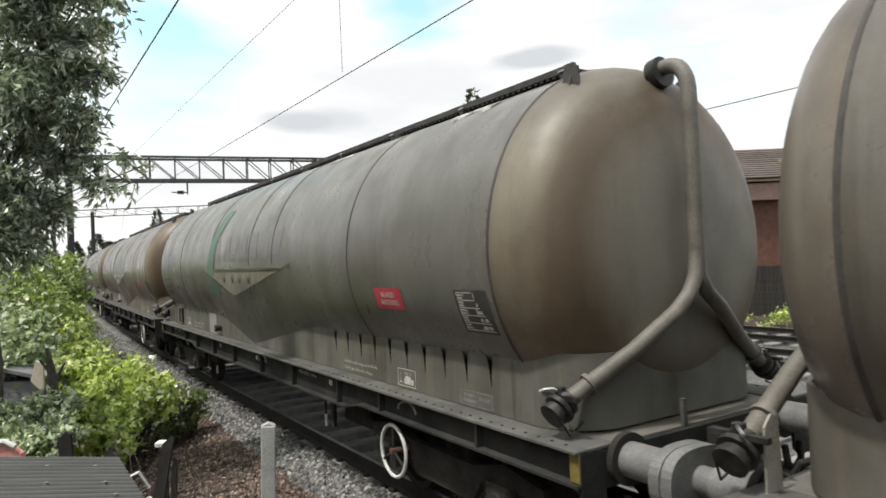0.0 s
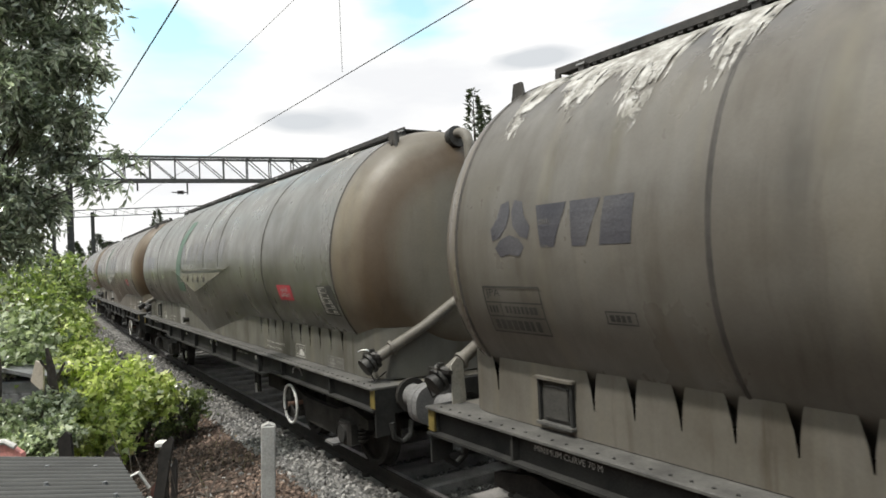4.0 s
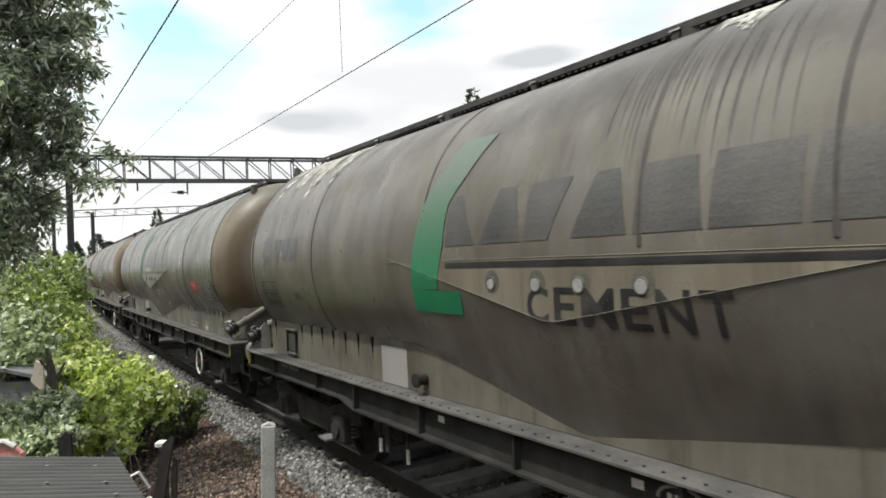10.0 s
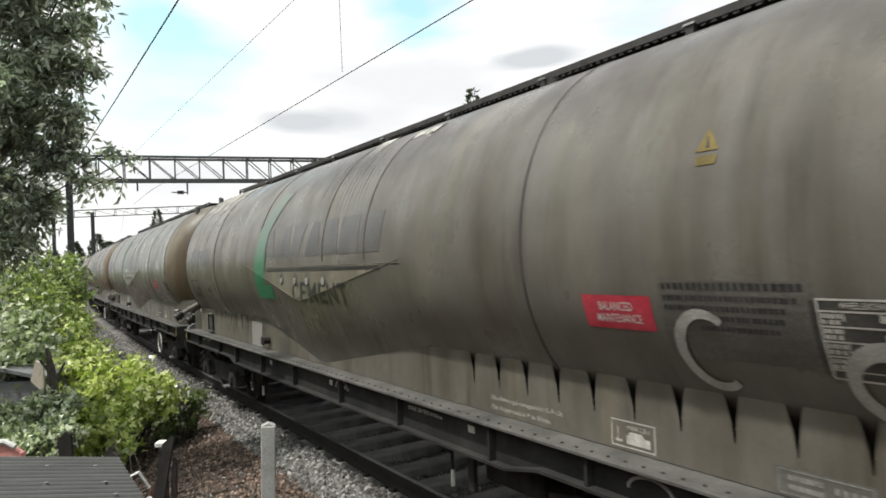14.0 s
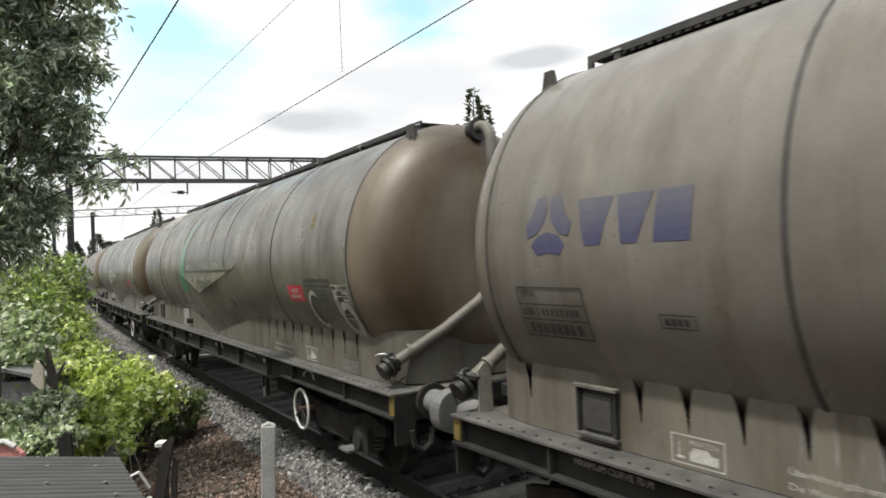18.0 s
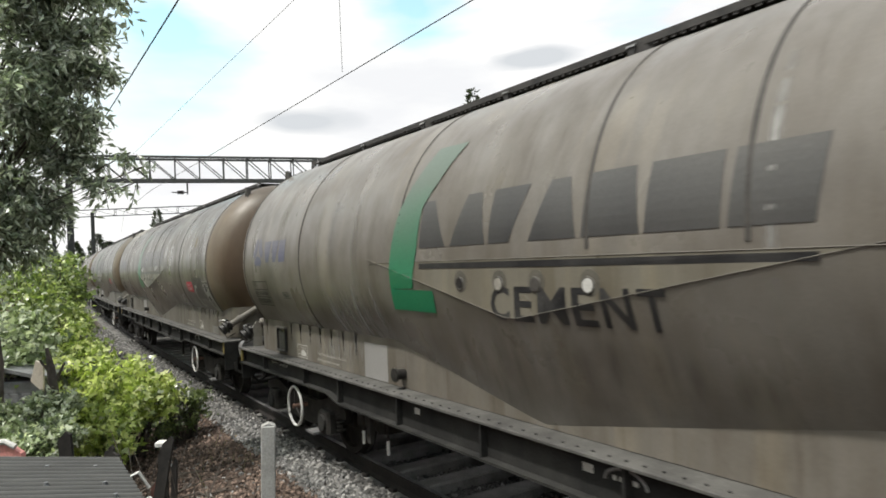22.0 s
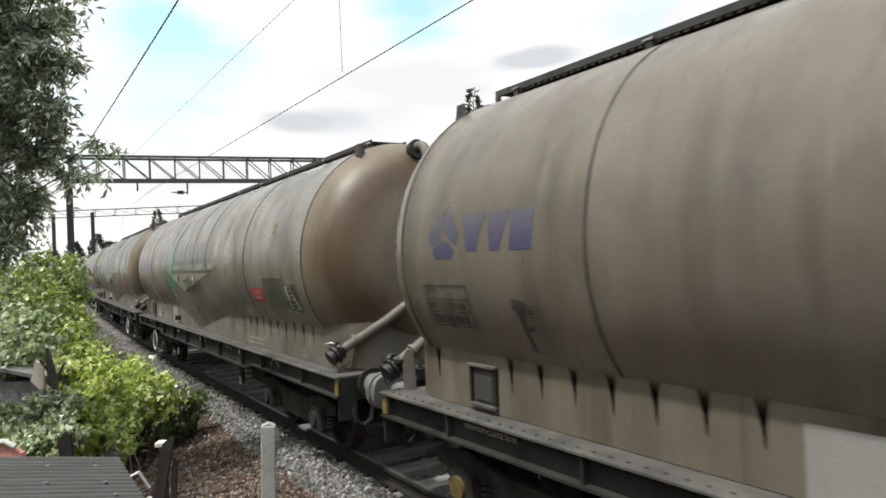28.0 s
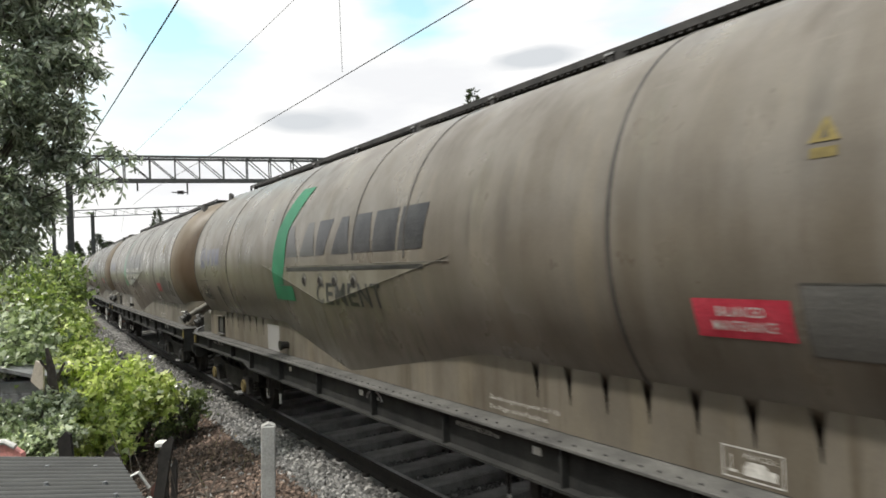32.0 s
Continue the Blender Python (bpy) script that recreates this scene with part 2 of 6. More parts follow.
def flaking(name):
    """Cement crust, whole above and broken into flakes towards its lower edge."""
    m = Mat(name, 0.85, 0.0, 0.3)
    sep = m.n.new("ShaderNodeSeparateXYZ")
    m.l.new(m.n.new("ShaderNodeTexCoord").outputs["Generated"], sep.inputs[0])
    f = m.noise(13.0, 8, m.scaled((1, 1, 0.6)), 0.72)
    m.color(m.ramp(m.noise(7.0, 6, None, 0.7), [(0.36, (0.20, 0.188, 0.168)), (0.50, (0.31, 0.30, 0.275)), (0.62, (0.52, 0.51, 0.485))]))
    add = m.n.new("ShaderNodeMath")
    add.operation = "MULTIPLY_ADD"
    m.l.new(sep.outputs["Z"], add.inputs[0])
    add.inputs[1].default_value = 0.22
    m.l.new(f, add.inputs[2])
    m.l.new(m.ramp(add.outputs[0], [(0.50, (0, 0, 0)), (0.56, (1, 1, 1))]), m.b.inputs["Alpha"])
    m.bump(f, 0.5, 0.02)
    return m.m


M_FAINT_STAIN = speckled("faint_round_stain", (0.09, 0.084, 0.07), (0.14, 0.13, 0.108), 9.0, 0.4)
M_CAKE = flaking("caked_cement")
M_PLUG = speckled("dull_grey_plug", (0.26, 0.26, 0.25), (0.36, 0.355, 0.34), 8.0, 0.45)
M_COVER = speckled("grimy_yellow_cover", (0.075, 0.055, 0.02), (0.16, 0.12, 0.04), 8.0, 0.7)
M_RAILTOP = speckled("polished_rail_head", (0.25, 0.24, 0.23), (0.42, 0.41, 0.40), 6.0, 0.32, 0.8, 0.05)
M_RAILSIDE = speckled("rusty_rail_side", (0.010, 0.009, 0.008), (0.026, 0.021, 0.018), 7.0, 0.85)
M_STRAW = speckled("bleached_dry_wood", (0.20, 0.17, 0.13), (0.40, 0.36, 0.29), 9.0, 0.9)
M_SLEEPER = speckled("concrete_sleeper", (0.145, 0.14, 0.13), (0.26, 0.25, 0.237), 5.0, 0.9, vary="object")
M_STONE_OILY = speckled("oily_ballast", (0.05, 0.048, 0.045), (0.13, 0.125, 0.118), 9.0, 0.8, vary="stones")
M_STONE = speckled("granite_ballast", (0.11, 0.107, 0.102), (0.30, 0.293, 0.282), 9.0, 0.9, vary="stones")
M_LITTER = speckled("brown_stones_and_litter", (0.065, 0.046, 0.036), (0.24, 0.175, 0.14), 9.0, 0.95, vary="stones")
M_CONCRETE = speckled("pale_concrete", (0.28, 0.275, 0.26), (0.43, 0.42, 0.40), 6.0, 0.9)
M_GALV = speckled("galvanised_steel", (0.16, 0.165, 0.17), (0.28, 0.285, 0.29), 5.0, 0.55, 0.3)
M_MAST = speckled("weathered_mast_steel", (0.035, 0.037, 0.035), (0.08, 0.081, 0.077), 4.0, 0.7)
M_WIRE = speckled("overhead_wire", (0.03, 0.03, 0.03), (0.06, 0.058, 0.055), 5.0, 0.6, 0.3)
M_ROOF = speckled("grey_corrugated_roof", (0.06, 0.061, 0.058), (0.13, 0.128, 0.12), 4.0, 0.7)


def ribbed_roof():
    """Weathered corrugated sheet; the shade in its troughs is painted in as dark bands."""
    m = Mat("trough_shade_sheet", 0.6, 0.0, 0.4)
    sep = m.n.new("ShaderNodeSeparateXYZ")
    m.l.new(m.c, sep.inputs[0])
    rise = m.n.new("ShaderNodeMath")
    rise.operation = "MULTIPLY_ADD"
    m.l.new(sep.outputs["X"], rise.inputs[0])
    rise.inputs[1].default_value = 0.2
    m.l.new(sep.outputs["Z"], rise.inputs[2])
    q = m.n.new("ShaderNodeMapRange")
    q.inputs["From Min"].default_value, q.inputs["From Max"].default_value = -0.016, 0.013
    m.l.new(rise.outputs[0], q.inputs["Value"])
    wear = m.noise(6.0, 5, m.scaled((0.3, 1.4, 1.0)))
    # colour falls to near black at the low points: painted trough shade
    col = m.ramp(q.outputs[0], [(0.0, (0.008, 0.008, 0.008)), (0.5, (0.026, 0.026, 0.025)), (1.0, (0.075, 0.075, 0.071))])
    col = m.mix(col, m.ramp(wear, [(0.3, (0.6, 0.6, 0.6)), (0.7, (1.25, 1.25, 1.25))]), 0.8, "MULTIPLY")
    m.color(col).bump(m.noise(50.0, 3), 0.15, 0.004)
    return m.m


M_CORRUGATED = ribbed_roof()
M_ROTWOOD = speckled("rotten_dark_wood", (0.012, 0.011, 0.010), (0.042, 0.037, 0.033), 9.0, 0.9, vary="object")
M_BARK = speckled("bark", (0.045, 0.038, 0.03), (0.12, 0.10, 0.085), 8.0, 0.95, 0.0, 0.6, 0.02)
M_BRICK = speckled("red_brick_wall", (0.11, 0.05, 0.038), (0.18, 0.085, 0.065), 5.0, 0.9, vary="object")
M_TILE = speckled("dark_roof_tile", (0.07, 0.052, 0.045), (0.14, 0.11, 0.10), 6.0, 0.85, vary="object")
M_CREAM = speckled("cream_gutter", (0.50, 0.44, 0.36), (0.62, 0.56, 0.47), 4.0, 0.6)
M_RENDER = speckled("ochre_render", (0.25, 0.22, 0.13), (0.34, 0.30, 0.19), 3.0, 0.9)
M_PINK = speckled("faded_pink_plastic", (0.55, 0.22, 0.20), (0.68, 0.32, 0.28), 5.0, 0.5)


def leaf_paint(name, dark, light, warm, thin=0.35, through_=(1.15, 1.28, 0.75)):
    m = Mat(name, 0.28, 0.0, 0.8)
    col = m.ramp(m.island(), [(0.0, dark), (0.6, light), (1.0, warm)])
    col = m.mix(col, m.ramp(m.noise(2.4, 3), [(0.3, (0.5, 0.5, 0.5)), (0.7, (1.45, 1.45, 1.45))]), 0.8, "MULTIPLY")
    m.color(col)
    q = m.n.new("ShaderNodeBsdfTranslucent")
    m.l.new(m.mix(col, through_, 1.0, "MULTIPLY"), q.inputs["Color"])
    w = m.n.new("ShaderNodeMixShader")
    w.inputs[0].default_value = thin
    m.l.new(m.b.outputs[0], w.inputs[1])
    m.l.new(q.outputs[0], w.inputs[2])
    m.l.new(w.outputs[0], m.n["Material Output"].inputs["Surface"])
    return m.m


M_LEAF_TREE = leaf_paint("gum_leaf", (0.13, 0.155, 0.115), (0.34, 0.37, 0.295), (0.74, 0.76, 0.69), 0.45, (1.05, 1.2, 0.8))
M_LEAF_BUSH = leaf_paint("fresh_maple_leaf", (0.13, 0.18, 0.045), (0.46, 0.53, 0.15), (0.92, 0.93, 0.50), 0.44)
M_LEAF_IVY = leaf_paint("ivy_leaf", (0.07, 0.105, 0.03), (0.20, 0.27, 0.075), (0.46, 0.52, 0.20), 0.42)
M_LEAF_SILVER = leaf_paint("silver_ivy_leaf", (0.06, 0.09, 0.04), (0.35, 0.41, 0.24), (0.88, 0.90, 0.78), 0.42, (1.1, 1.2, 0.8))
M_LEAF_HEDGE = leaf_paint("hedge_leaf", (0.10, 0.145, 0.035), (0.34, 0.42, 0.11), (0.80, 0.83, 0.40), 0.42)
M_LEAF_SHRUB = leaf_paint("dull_shrub_leaf", (0.05, 0.07, 0.028), (0.13, 0.17, 0.06), (0.26, 0.30, 0.12), 0.4)
M_LEAF_FAR = leaf_paint("far_leaf", (0.025, 0.035, 0.018), (0.05, 0.065, 0.03), (0.07, 0.085, 0.04), 0.2)
M_GRASS = leaf_paint("dry_grass", (0.14, 0.15, 0.05), (0.24, 0.23, 0.09), (0.34, 0.31, 0.14), 0.3)

# ---------------------------------------------------------------- mesh helpers


class Mesh:
    """Gathers plain vertices and faces."""

    def __init__(self):
        self.v, self.f = [], []

    def add(self, verts, faces):
        k = len(self.v)
        self.v.extend(verts)
        self.f.extend([tuple(i + k for i in f) for f in faces])
        return self

    def box(self, x0, x1, y0, y1, z0, z1, c=0.0):
        """A box; c chamfers its upright and top edges."""
        if c <= 0:
            return self.add([(x, y, z) for z in (z0, z1) for y in (y0, y1) for x in (x0, x1)],
                            [(0, 2, 3, 1), (4, 5, 7, 6), (0, 1, 5, 4), (2, 6, 7, 3), (0, 4, 6, 2), (1, 3, 7, 5)])
        ring = [(x0 + c, y0), (x1 - c, y0), (x1, y0 + c), (x1, y1 - c), (x1 - c, y1), (x0 + c, y1), (x0, y1 - c), (x0, y0 + c)]
        inn = [(min(max(x, x0 + c), x1 - c), min(max(y, y0 + c), y1 - c)) for x, y in ring]
        v = [(x, y, z0) for x, y in ring] + [(x, y, z1 - c) for x, y in ring] + [(x, y, z1) for x, y in inn]
        f = [(i, (i + 1) % 8, 8 + (i + 1) % 8, 8 + i) for i in range(8)] + [(8 + i, 8 + (i + 1) % 8, 16 + (i + 1) % 8, 16 + i) for i in range(8)]
        return self.add(v, f + [tuple(range(7, -1, -1)), tuple(range(16, 24))])

    def tube(self, path, r, n=10, cap=True):
        """A round tube along a path; r is one radius or one a point."""
        pts = [Vector(p) for p in path]
        rs = r if isinstance(r, (list, tuple)) else [r] * len(pts)
        k = len(self.v)
        side = None
        for i, p in enumerate(pts):
            t = (pts[min(i + 1, len(pts) - 1)] - pts[max(i - 1, 0)]).normalized()
            if side is None:
                side = t.cross(Vector((0, 0, 1)) if abs(t.z) < 0.9 else Vector((1, 0, 0))).normalized()
            side = (side - t * side.dot(t)).normalized()
            up = t.cross(side)
            for j in range(n):
                a = 2 * math.pi * j / n
                self.v.append(tuple(p + (side * math.cos(a) + up * math.sin(a)) * rs[i]))
        for i in range(len(pts) - 1):
            for j in range(n):
                a, b = k + i * n + j, k + i * n + (j + 1) % n
                self.f.append((a, b, b + n, a + n))
        if cap:
            self.f.append(tuple(range(k + n - 1, k - 1, -1)))
            e = k + (len(pts) - 1) * n
            self.f.append(tuple(range(e, e + n)))
        return self

    def cyl(self, a, b, r, n=16, r2=None):
        return self.tube([a, b], [r, r if r2 is None else r2], n)

    def ring(self, centre, axis, big, small, n=28, m=8):
        """A torus round the axis 'x', 'y' or 'z'."""
        k = len(self.v)
        for i in range(n):
            a = 2 * math.pi * i / n
            for j in range(m):
                b = 2 * math.pi * j / m
                q, h = big + small * math.cos(b), small * math.sin(b)
                u, w = q * math.cos(a), q * math.sin(a)
                d = {"x": (h, u, w), "y": (u, h, w), "z": (u, w, h)}[axis]
                self.v.append(tuple(c + e for c, e in zip(centre, d)))
        for i in range(n):
            for j in range(m):
                self.f.append((k + i * m + j, k + (i + 1) % n * m + j, k + (i + 1) % n * m + (j + 1) % m, k + i * m + (j + 1) % m))
        return self

    def plate(self, outline, axis, a, b):
        """A flat outline of 2D points pushed along an axis from a to b: x: (y, z), y: (x, z), z: (x, y)."""
        n = len(outline)

        def put(p, h):
            return {"x": (h, p[0], p[1]), "y": (p[0], h, p[1]), "z": (p[0], p[1], h)}[axis]
        v = [put(p, a) for p in outline] + [put(p, b) for p in outline]
        return self.add(v, [tuple(range(n - 1, -1, -1)), tuple(range(n, 2 * n))] + [(i, (i + 1) % n, n + (i + 1) % n, n + i) for i in range(n)])

    def mesh(self, name, mat, smooth=False, angle=35, weld=False):
        me = bpy.data.meshes.new(name)
        me.from_pydata(self.v, [], self.f)
        bm = bmesh.new()
        bm.from_mesh(me)
        if weld:
            bmesh.ops.remove_doubles(bm, verts=bm.verts, dist=2e-4)
        bmesh.ops.recalc_face_normals(bm, faces=bm.faces)
        if smooth:
            lim = radians(angle)
            for e in bm.edges:
                e.smooth = len(e.link_faces) != 2 or e.calc_face_angle(0) < lim
            for f in bm.faces:
                f.smooth = True
        bm.to_mesh(me)
        bm.free()
        me.materials.append(mat)
        return me


def part(name, mesh, mat, parent, label="", smooth=False, at=None, angle=35):
    """One mesh object under a thing or a part."""
    me = mesh if isinstance(mesh, bpy.types.Mesh) else mesh.mesh(name, mat, smooth, angle, len(mesh.v) < 6000 and name not in ('crown', 'leaves'))
    ob = new(name, me)
    ob.parent = parent
    if at is not None:
        ob.matrix_basis = at
    return tagged(ob, label) if label else ob


def thing(name, label, category, group="", kind="", at=None):
    ob = new(name)
    ob.empty_display_size = 0.2
    if at is not None:
        ob.matrix_basis = at
    return tagged(ob, label, category, group, kind)


def solid(name, mesh, mat, label, category, group="", kind="", smooth=False, at=None):
    ob = new(name, mesh.mesh(name, mat, smooth))
    if at is not None:
        ob.matrix_basis = at
    return tagged(ob, label, category, group, kind)


def line_pose(y, z=0.0, off=0.0):
    """The pose at y metres along the bent line, off metres to its right."""
    a = math.atan(2 * K * y)
    return pose(XC + K * y * y + off * math.cos(a), y - off * math.sin(a), z, 0, 0, -math.degrees(a))


def on_line(u, y):
    """The world x, y of a point u metres to the right of the line's middle."""
    a = math.atan(2 * K * y)
    return XC + K * y * y + u * math.cos(a), y - u * math.sin(a)

# ---------------------------------------------------------------- ground and track


def ground_z(u):
    """Height of the ground across the line; u to the right of the line's middle."""
    pts = ((-400, 0.0), (-40, 0.0), (-6.5, -0.30), (-4.2, -0.52), (-3.0, -0.47), (-2.1, -0.33), (-1.5, -0.20), (-0.95, -0.145), (-0.85, -0.27), (0.85, -0.27), (0.95, -0.15), (1.7, -0.17), (2.1, -0.24),
           (5.1, -0.21), (5.6, -0.28), (6.6, -0.32), (7.8, -0.24), (15.0, -0.24), (16.5, -0.35), (18.0, -0.30), (40, 0.0), (400, 0.0))
    for (a, za), (b, zb) in zip(pts, pts[1:]):
        if a <= u <= b:
            return za + (zb - za) * (u - a) / (b - a)
    return 0.0


def ground_mat():
    m = Mat("earth_and_ballast", 0.95, 0, 0.2)
    f = m.noise(38.0, 4)
    g = m.noise(9.0, 5)
    stone = m.ramp(f, [(0.35, (0.03, 0.029, 0.027)), (0.65, (0.20, 0.193, 0.183))])
    earth = m.ramp(g, [(0.3, (0.035, 0.028, 0.022)), (0.7, (0.11, 0.085, 0.068))])
    grass = m.ramp(f, [(0.3, (0.05, 0.065, 0.022)), (0.7, (0.11, 0.13, 0.05))])
    uv = m.n.new("ShaderNodeAttribute")
    uv.attribute_name = "across"
    wob = m.n.new("ShaderNodeMath")
    wob.operation = "MULTIPLY_ADD"
    m.l.new(m.noise(2.2, 4), wob.inputs[0])
    wob.inputs[1].default_value = 0.9
    m.l.new(uv.outputs["Fac"], wob.inputs[2])

    def step(a, b):
        q = m.n.new("ShaderNodeMapRange")
        q.inputs["From Min"].default_value, q.inputs["From Max"].default_value = a, b
        m.l.new(wob.outputs[0], q.inputs["Value"])
        return q.outputs[0]
    col = m.mix(earth, stone, step(-0.95, -0.65))
    col = m.mix(col, earth, step(15.6, 16.2))
    col = m.mix(col, grass, step(18.0, 20.0))
    col = m.mix(grass, col, step(-9.0, -6.0))
    m.color(col).bump(f, 0.6, 0.03)
    return m.m


us = [-400, -150, -60, -25, -12, -8, -6.5, -5.2, -4.6, -4.2, -3.8, -3.4, -3.0, -2.7, -2.4, -2.1, -1.8, -1.4, -0.95, -0.85, -0.4, 0, 0.4, 0.85, 0.95, 1.7, 2.1,
      2.8, 3.4, 4.2, 5.1, 5.6, 6.6, 7.8, 9, 11, 13, 15, 16.5, 18, 25, 60, 150, 400]
ys = [-400, -150, -60, -30] + [-20 + 0.6 * i for i in range(130)] + [60, 64, 70, 80, 95, 115, 140, 180, 240]
gm = Mesh()
across = []
for y in ys:
    for u in us:
        x, yy = on_line(u, max(min(y, 160), -60))
        yy += y - max(min(y, 160), -60)
        z = ground_z(u)
        if -7 < u < 9 and -10 < y < 58:
            z += 0.035 * noise.noise((x * 1.7, yy * 1.7, 0)) + 0.02 * noise.noise((x * 5, yy * 5, 3))
        gm.v.append((x, yy, z))
        across.append(float(u))
W = len(us)
for j in range(len(ys) - 1):
    for i in range(W - 1):
        gm.f.append((j * W + i, j * W + i + 1, (j + 1) * W + i + 1, (j + 1) * W + i))
ground = solid("ground", gm, ground_mat(), "earth and stone ground along the railway line", "ground", kind="structure", smooth=True)
attr = ground.data.attributes.new("across", "FLOAT", "POINT")
attr.data.foreach_set("value", across)
far = Mesh()
far.add([(-4000, -4000, -0.62), (4000, -4000, -0.62), (4000, 4000, -0.62), (-4000, 4000, -0.62)], [(0, 1, 2, 3)])
part("far_ground", far, speckled("far_fields", (0.05, 0.07, 0.03), (0.10, 0.12, 0.06), 0.02, 0.95, 0, 0, 0.01, 0.3), ground)


def rail_track(name, off, label, reach=52):
    """Two flat-bottom rails on sleepers along the bent line."""
    t = thing(name, label, "railway track", kind="structure")
    prof = [(-0.068, -0.150), (0.068, -0.150), (0.068, -0.138), (0.012, -0.122), (0.012, -0.045), (0.034, -0.035), (0.034, -0.006), (0.028, 0.0),
            (-0.028, 0.0), (-0.034, -0.006), (-0.034, -0.035), (-0.012, -0.045), (-0.012, -0.122), (-0.068, -0.138)]
    for side in (-1, 1):
        body, head = Mesh(), Mesh()
        steps = [-40 + 2.5 * i for i in range(66)]
        for j, y in enumerate(steps):
            for px, pz in prof:
                x, yy = on_line(off + side * 0.7525 + px, y)
                body.v.append((x, yy, pz))
            for px in (-0.026, 0.026):
                x, yy = on_line(off + side * 0.7525 + px, y)
                head.v.append((x, yy, 0.002))
        n = len(prof)
        for j in range(len(steps) - 1):
            for i in range(n):
                body.f.append((j * n + i, j * n + (i + 1) % n, (j + 1) * n + (i + 1) % n, (j + 1) * n + i))
            head.f.append((2 * j, 2 * j + 1, 2 * j + 3, 2 * j + 2))
        r = part("rail", body, M_RAILSIDE, t, "rusty steel rail")
        part("rail_head", head, M_RAILTOP, r, "polished running surface")
    s = Mesh().box(-1.25, 1.25, -0.13, 0.13, -0.30, -0.150, 0.02)
    me = s.mesh("sleeper", M_SLEEPER)
    clip = Mesh()
    for sx_ in (-0.7525, 0.7525):
        for d in (-0.11, 0.11):
            clip.box(sx_ + d - 0.035, sx_ + d + 0.035, -0.05, 0.05, -0.150, -0.11, 0.012)
    cme = clip.mesh("rail_clip", M_RAILSIDE)
    y = -10.0
    while y < reach:
        ob = part("sleeper", me, None, t, at=line_pose(y + random.uniform(-0.03, 0.03), random.uniform(-0.01, 0.01), off) @ pose(0, 0, 0, 0, 0, random.uniform(-0.6, 0.6)))
        if 0 < y < 26 and off < 3:
            part("rail_clip", cme, None, ob)
        y += 0.68
    return t


rail_track("railway_track", 0.0, "rusty-sided rails on concrete sleepers in grey ballast")
rail_track("railway_track", 9.2, "far rusty rails on concrete sleepers in pale ballast", 26)
rail_track("railway_track", 12.7, "farthest rusty rails on concrete sleepers in pale ballast", 26)
rail_track("railway_track", 3.4, "second pair of rails on concrete sleepers beyond the train")

# ---------------------------------------------------------------- the cement tank wagon
ZC, R, TALL = 2.315, 1.35, 1.445        # height of the tank's widest line, half its width, its rise above that line
TANK_END, LEAD_SEAM, TRAIL_SEAM = 6.87, 6.37, 6.25
DECK, SKIRT_X, SOLE_X = 1.075, 1.075, 1.30


def belly(y):
    """How far the lower half of the tank hangs below a plain barrel."""
    return 0.46 * max(0.0, 1.0 - math.sqrt(((y - 0.28) / (2.14 if y > 0.28 else 2.5)) ** 2 + 0.0004))


def tank_radius(y):
    seam_y = LEAD_SEAM if y > 0 else TRAIL_SEAM
    a = abs(y) - seam_y
    return R if a <= 0 else R * max(0.0, 1 - min(1.0, a / (TANK_END - seam_y)) ** 2.0) ** (1 / 4.6)


def low_x(y, u):
    """Half width of the tank's lower half at the drop u: round towards the ends, a creased wedge in the middle."""
    r = tank_radius(y)
    w = min(1.0, belly(y) / 0.45) ** 0.5
    return max(0.0, (1 - w) * math.sqrt(max(0.0, r * r - 1.067 * u * u)) + w * (r - 0.36 * u))


def tank_x(y, z):
    """Half width of the tank at y and z."""
    r, d = tank_radius(y), belly(y)
    if z >= ZC - d:
        h = max(0.0, z - ZC) * R / TALL
        return math.sqrt(max(0.0, r * r - h * h))
    return low_x(y, ZC - d - z)


def section(y, n=28):
    """The outline of the tank at y: the upper half round, a straight drop, then the lower half."""
    r, d = tank_radius(y), belly(y)
    top = [(r * math.cos(math.pi * i / n), ZC + r * TALL / R * math.sin(math.pi * i / n)) for i in range(n + 1)]
    low = []
    for i in range(n // 2):
        u = 0.968 * r * math.sin(math.pi * i / n)
        low.append((low_x(y, u), max(0.85, ZC - d - u)))
    return top + [(-x, z) for x, z in low] + [(0.0, max(0.85, ZC - d - 0.968 * r))] + low[::-1]


def loft(stations):
    m = Mesh()
    n = 0
    for y in stations:
        ring = section(y)
        n = len(ring)
        m.v.extend([(x, y, z) for x, z in ring])
    for j in range(len(stations) - 1):
        for i in range(n):
            m.f.append((j * n + i, j * n + (i + 1) % n, (j + 1) * n + (i + 1) % n, (j + 1) * n + i))
    return m


def seam(y, w=0.022, h=0.007, lo=-50, hi=230):
    """A raised weld round the near-round part of the tank."""
    m = Mesh()
    n = 60
    for dy, e in ((-w, 0.0), (-w * 0.4, h), (w * 0.4, h), (w, 0.0)):
        for i in range(n + 1):
            a = radians(lo + (hi - lo) * i / n)
            z = ZC + (R - 0.05) * math.sin(a) - belly(y) if math.sin(a) < 0 else ZC + TALL * math.sin(a)
            x = tank_x(y, z) if math.sin(a) < 0 else R * math.cos(a)
            m.v.append((math.copysign(abs(x) + e * abs(math.cos(a)), math.cos(a)), y + dy, z + e * math.sin(a)))
    for j in range(3):
        for i in range(n):
            m.f.append((j * (n + 1) + i, j * (n + 1) + i + 1, (j + 1) * (n + 1) + i + 1, (j + 1) * (n + 1) + i))
    return m


NOTCH = ([-5.855 + 0.3315 * i for i in range(10)], [3.31 + 0.33 * i for i in range(7)] + [6.28])


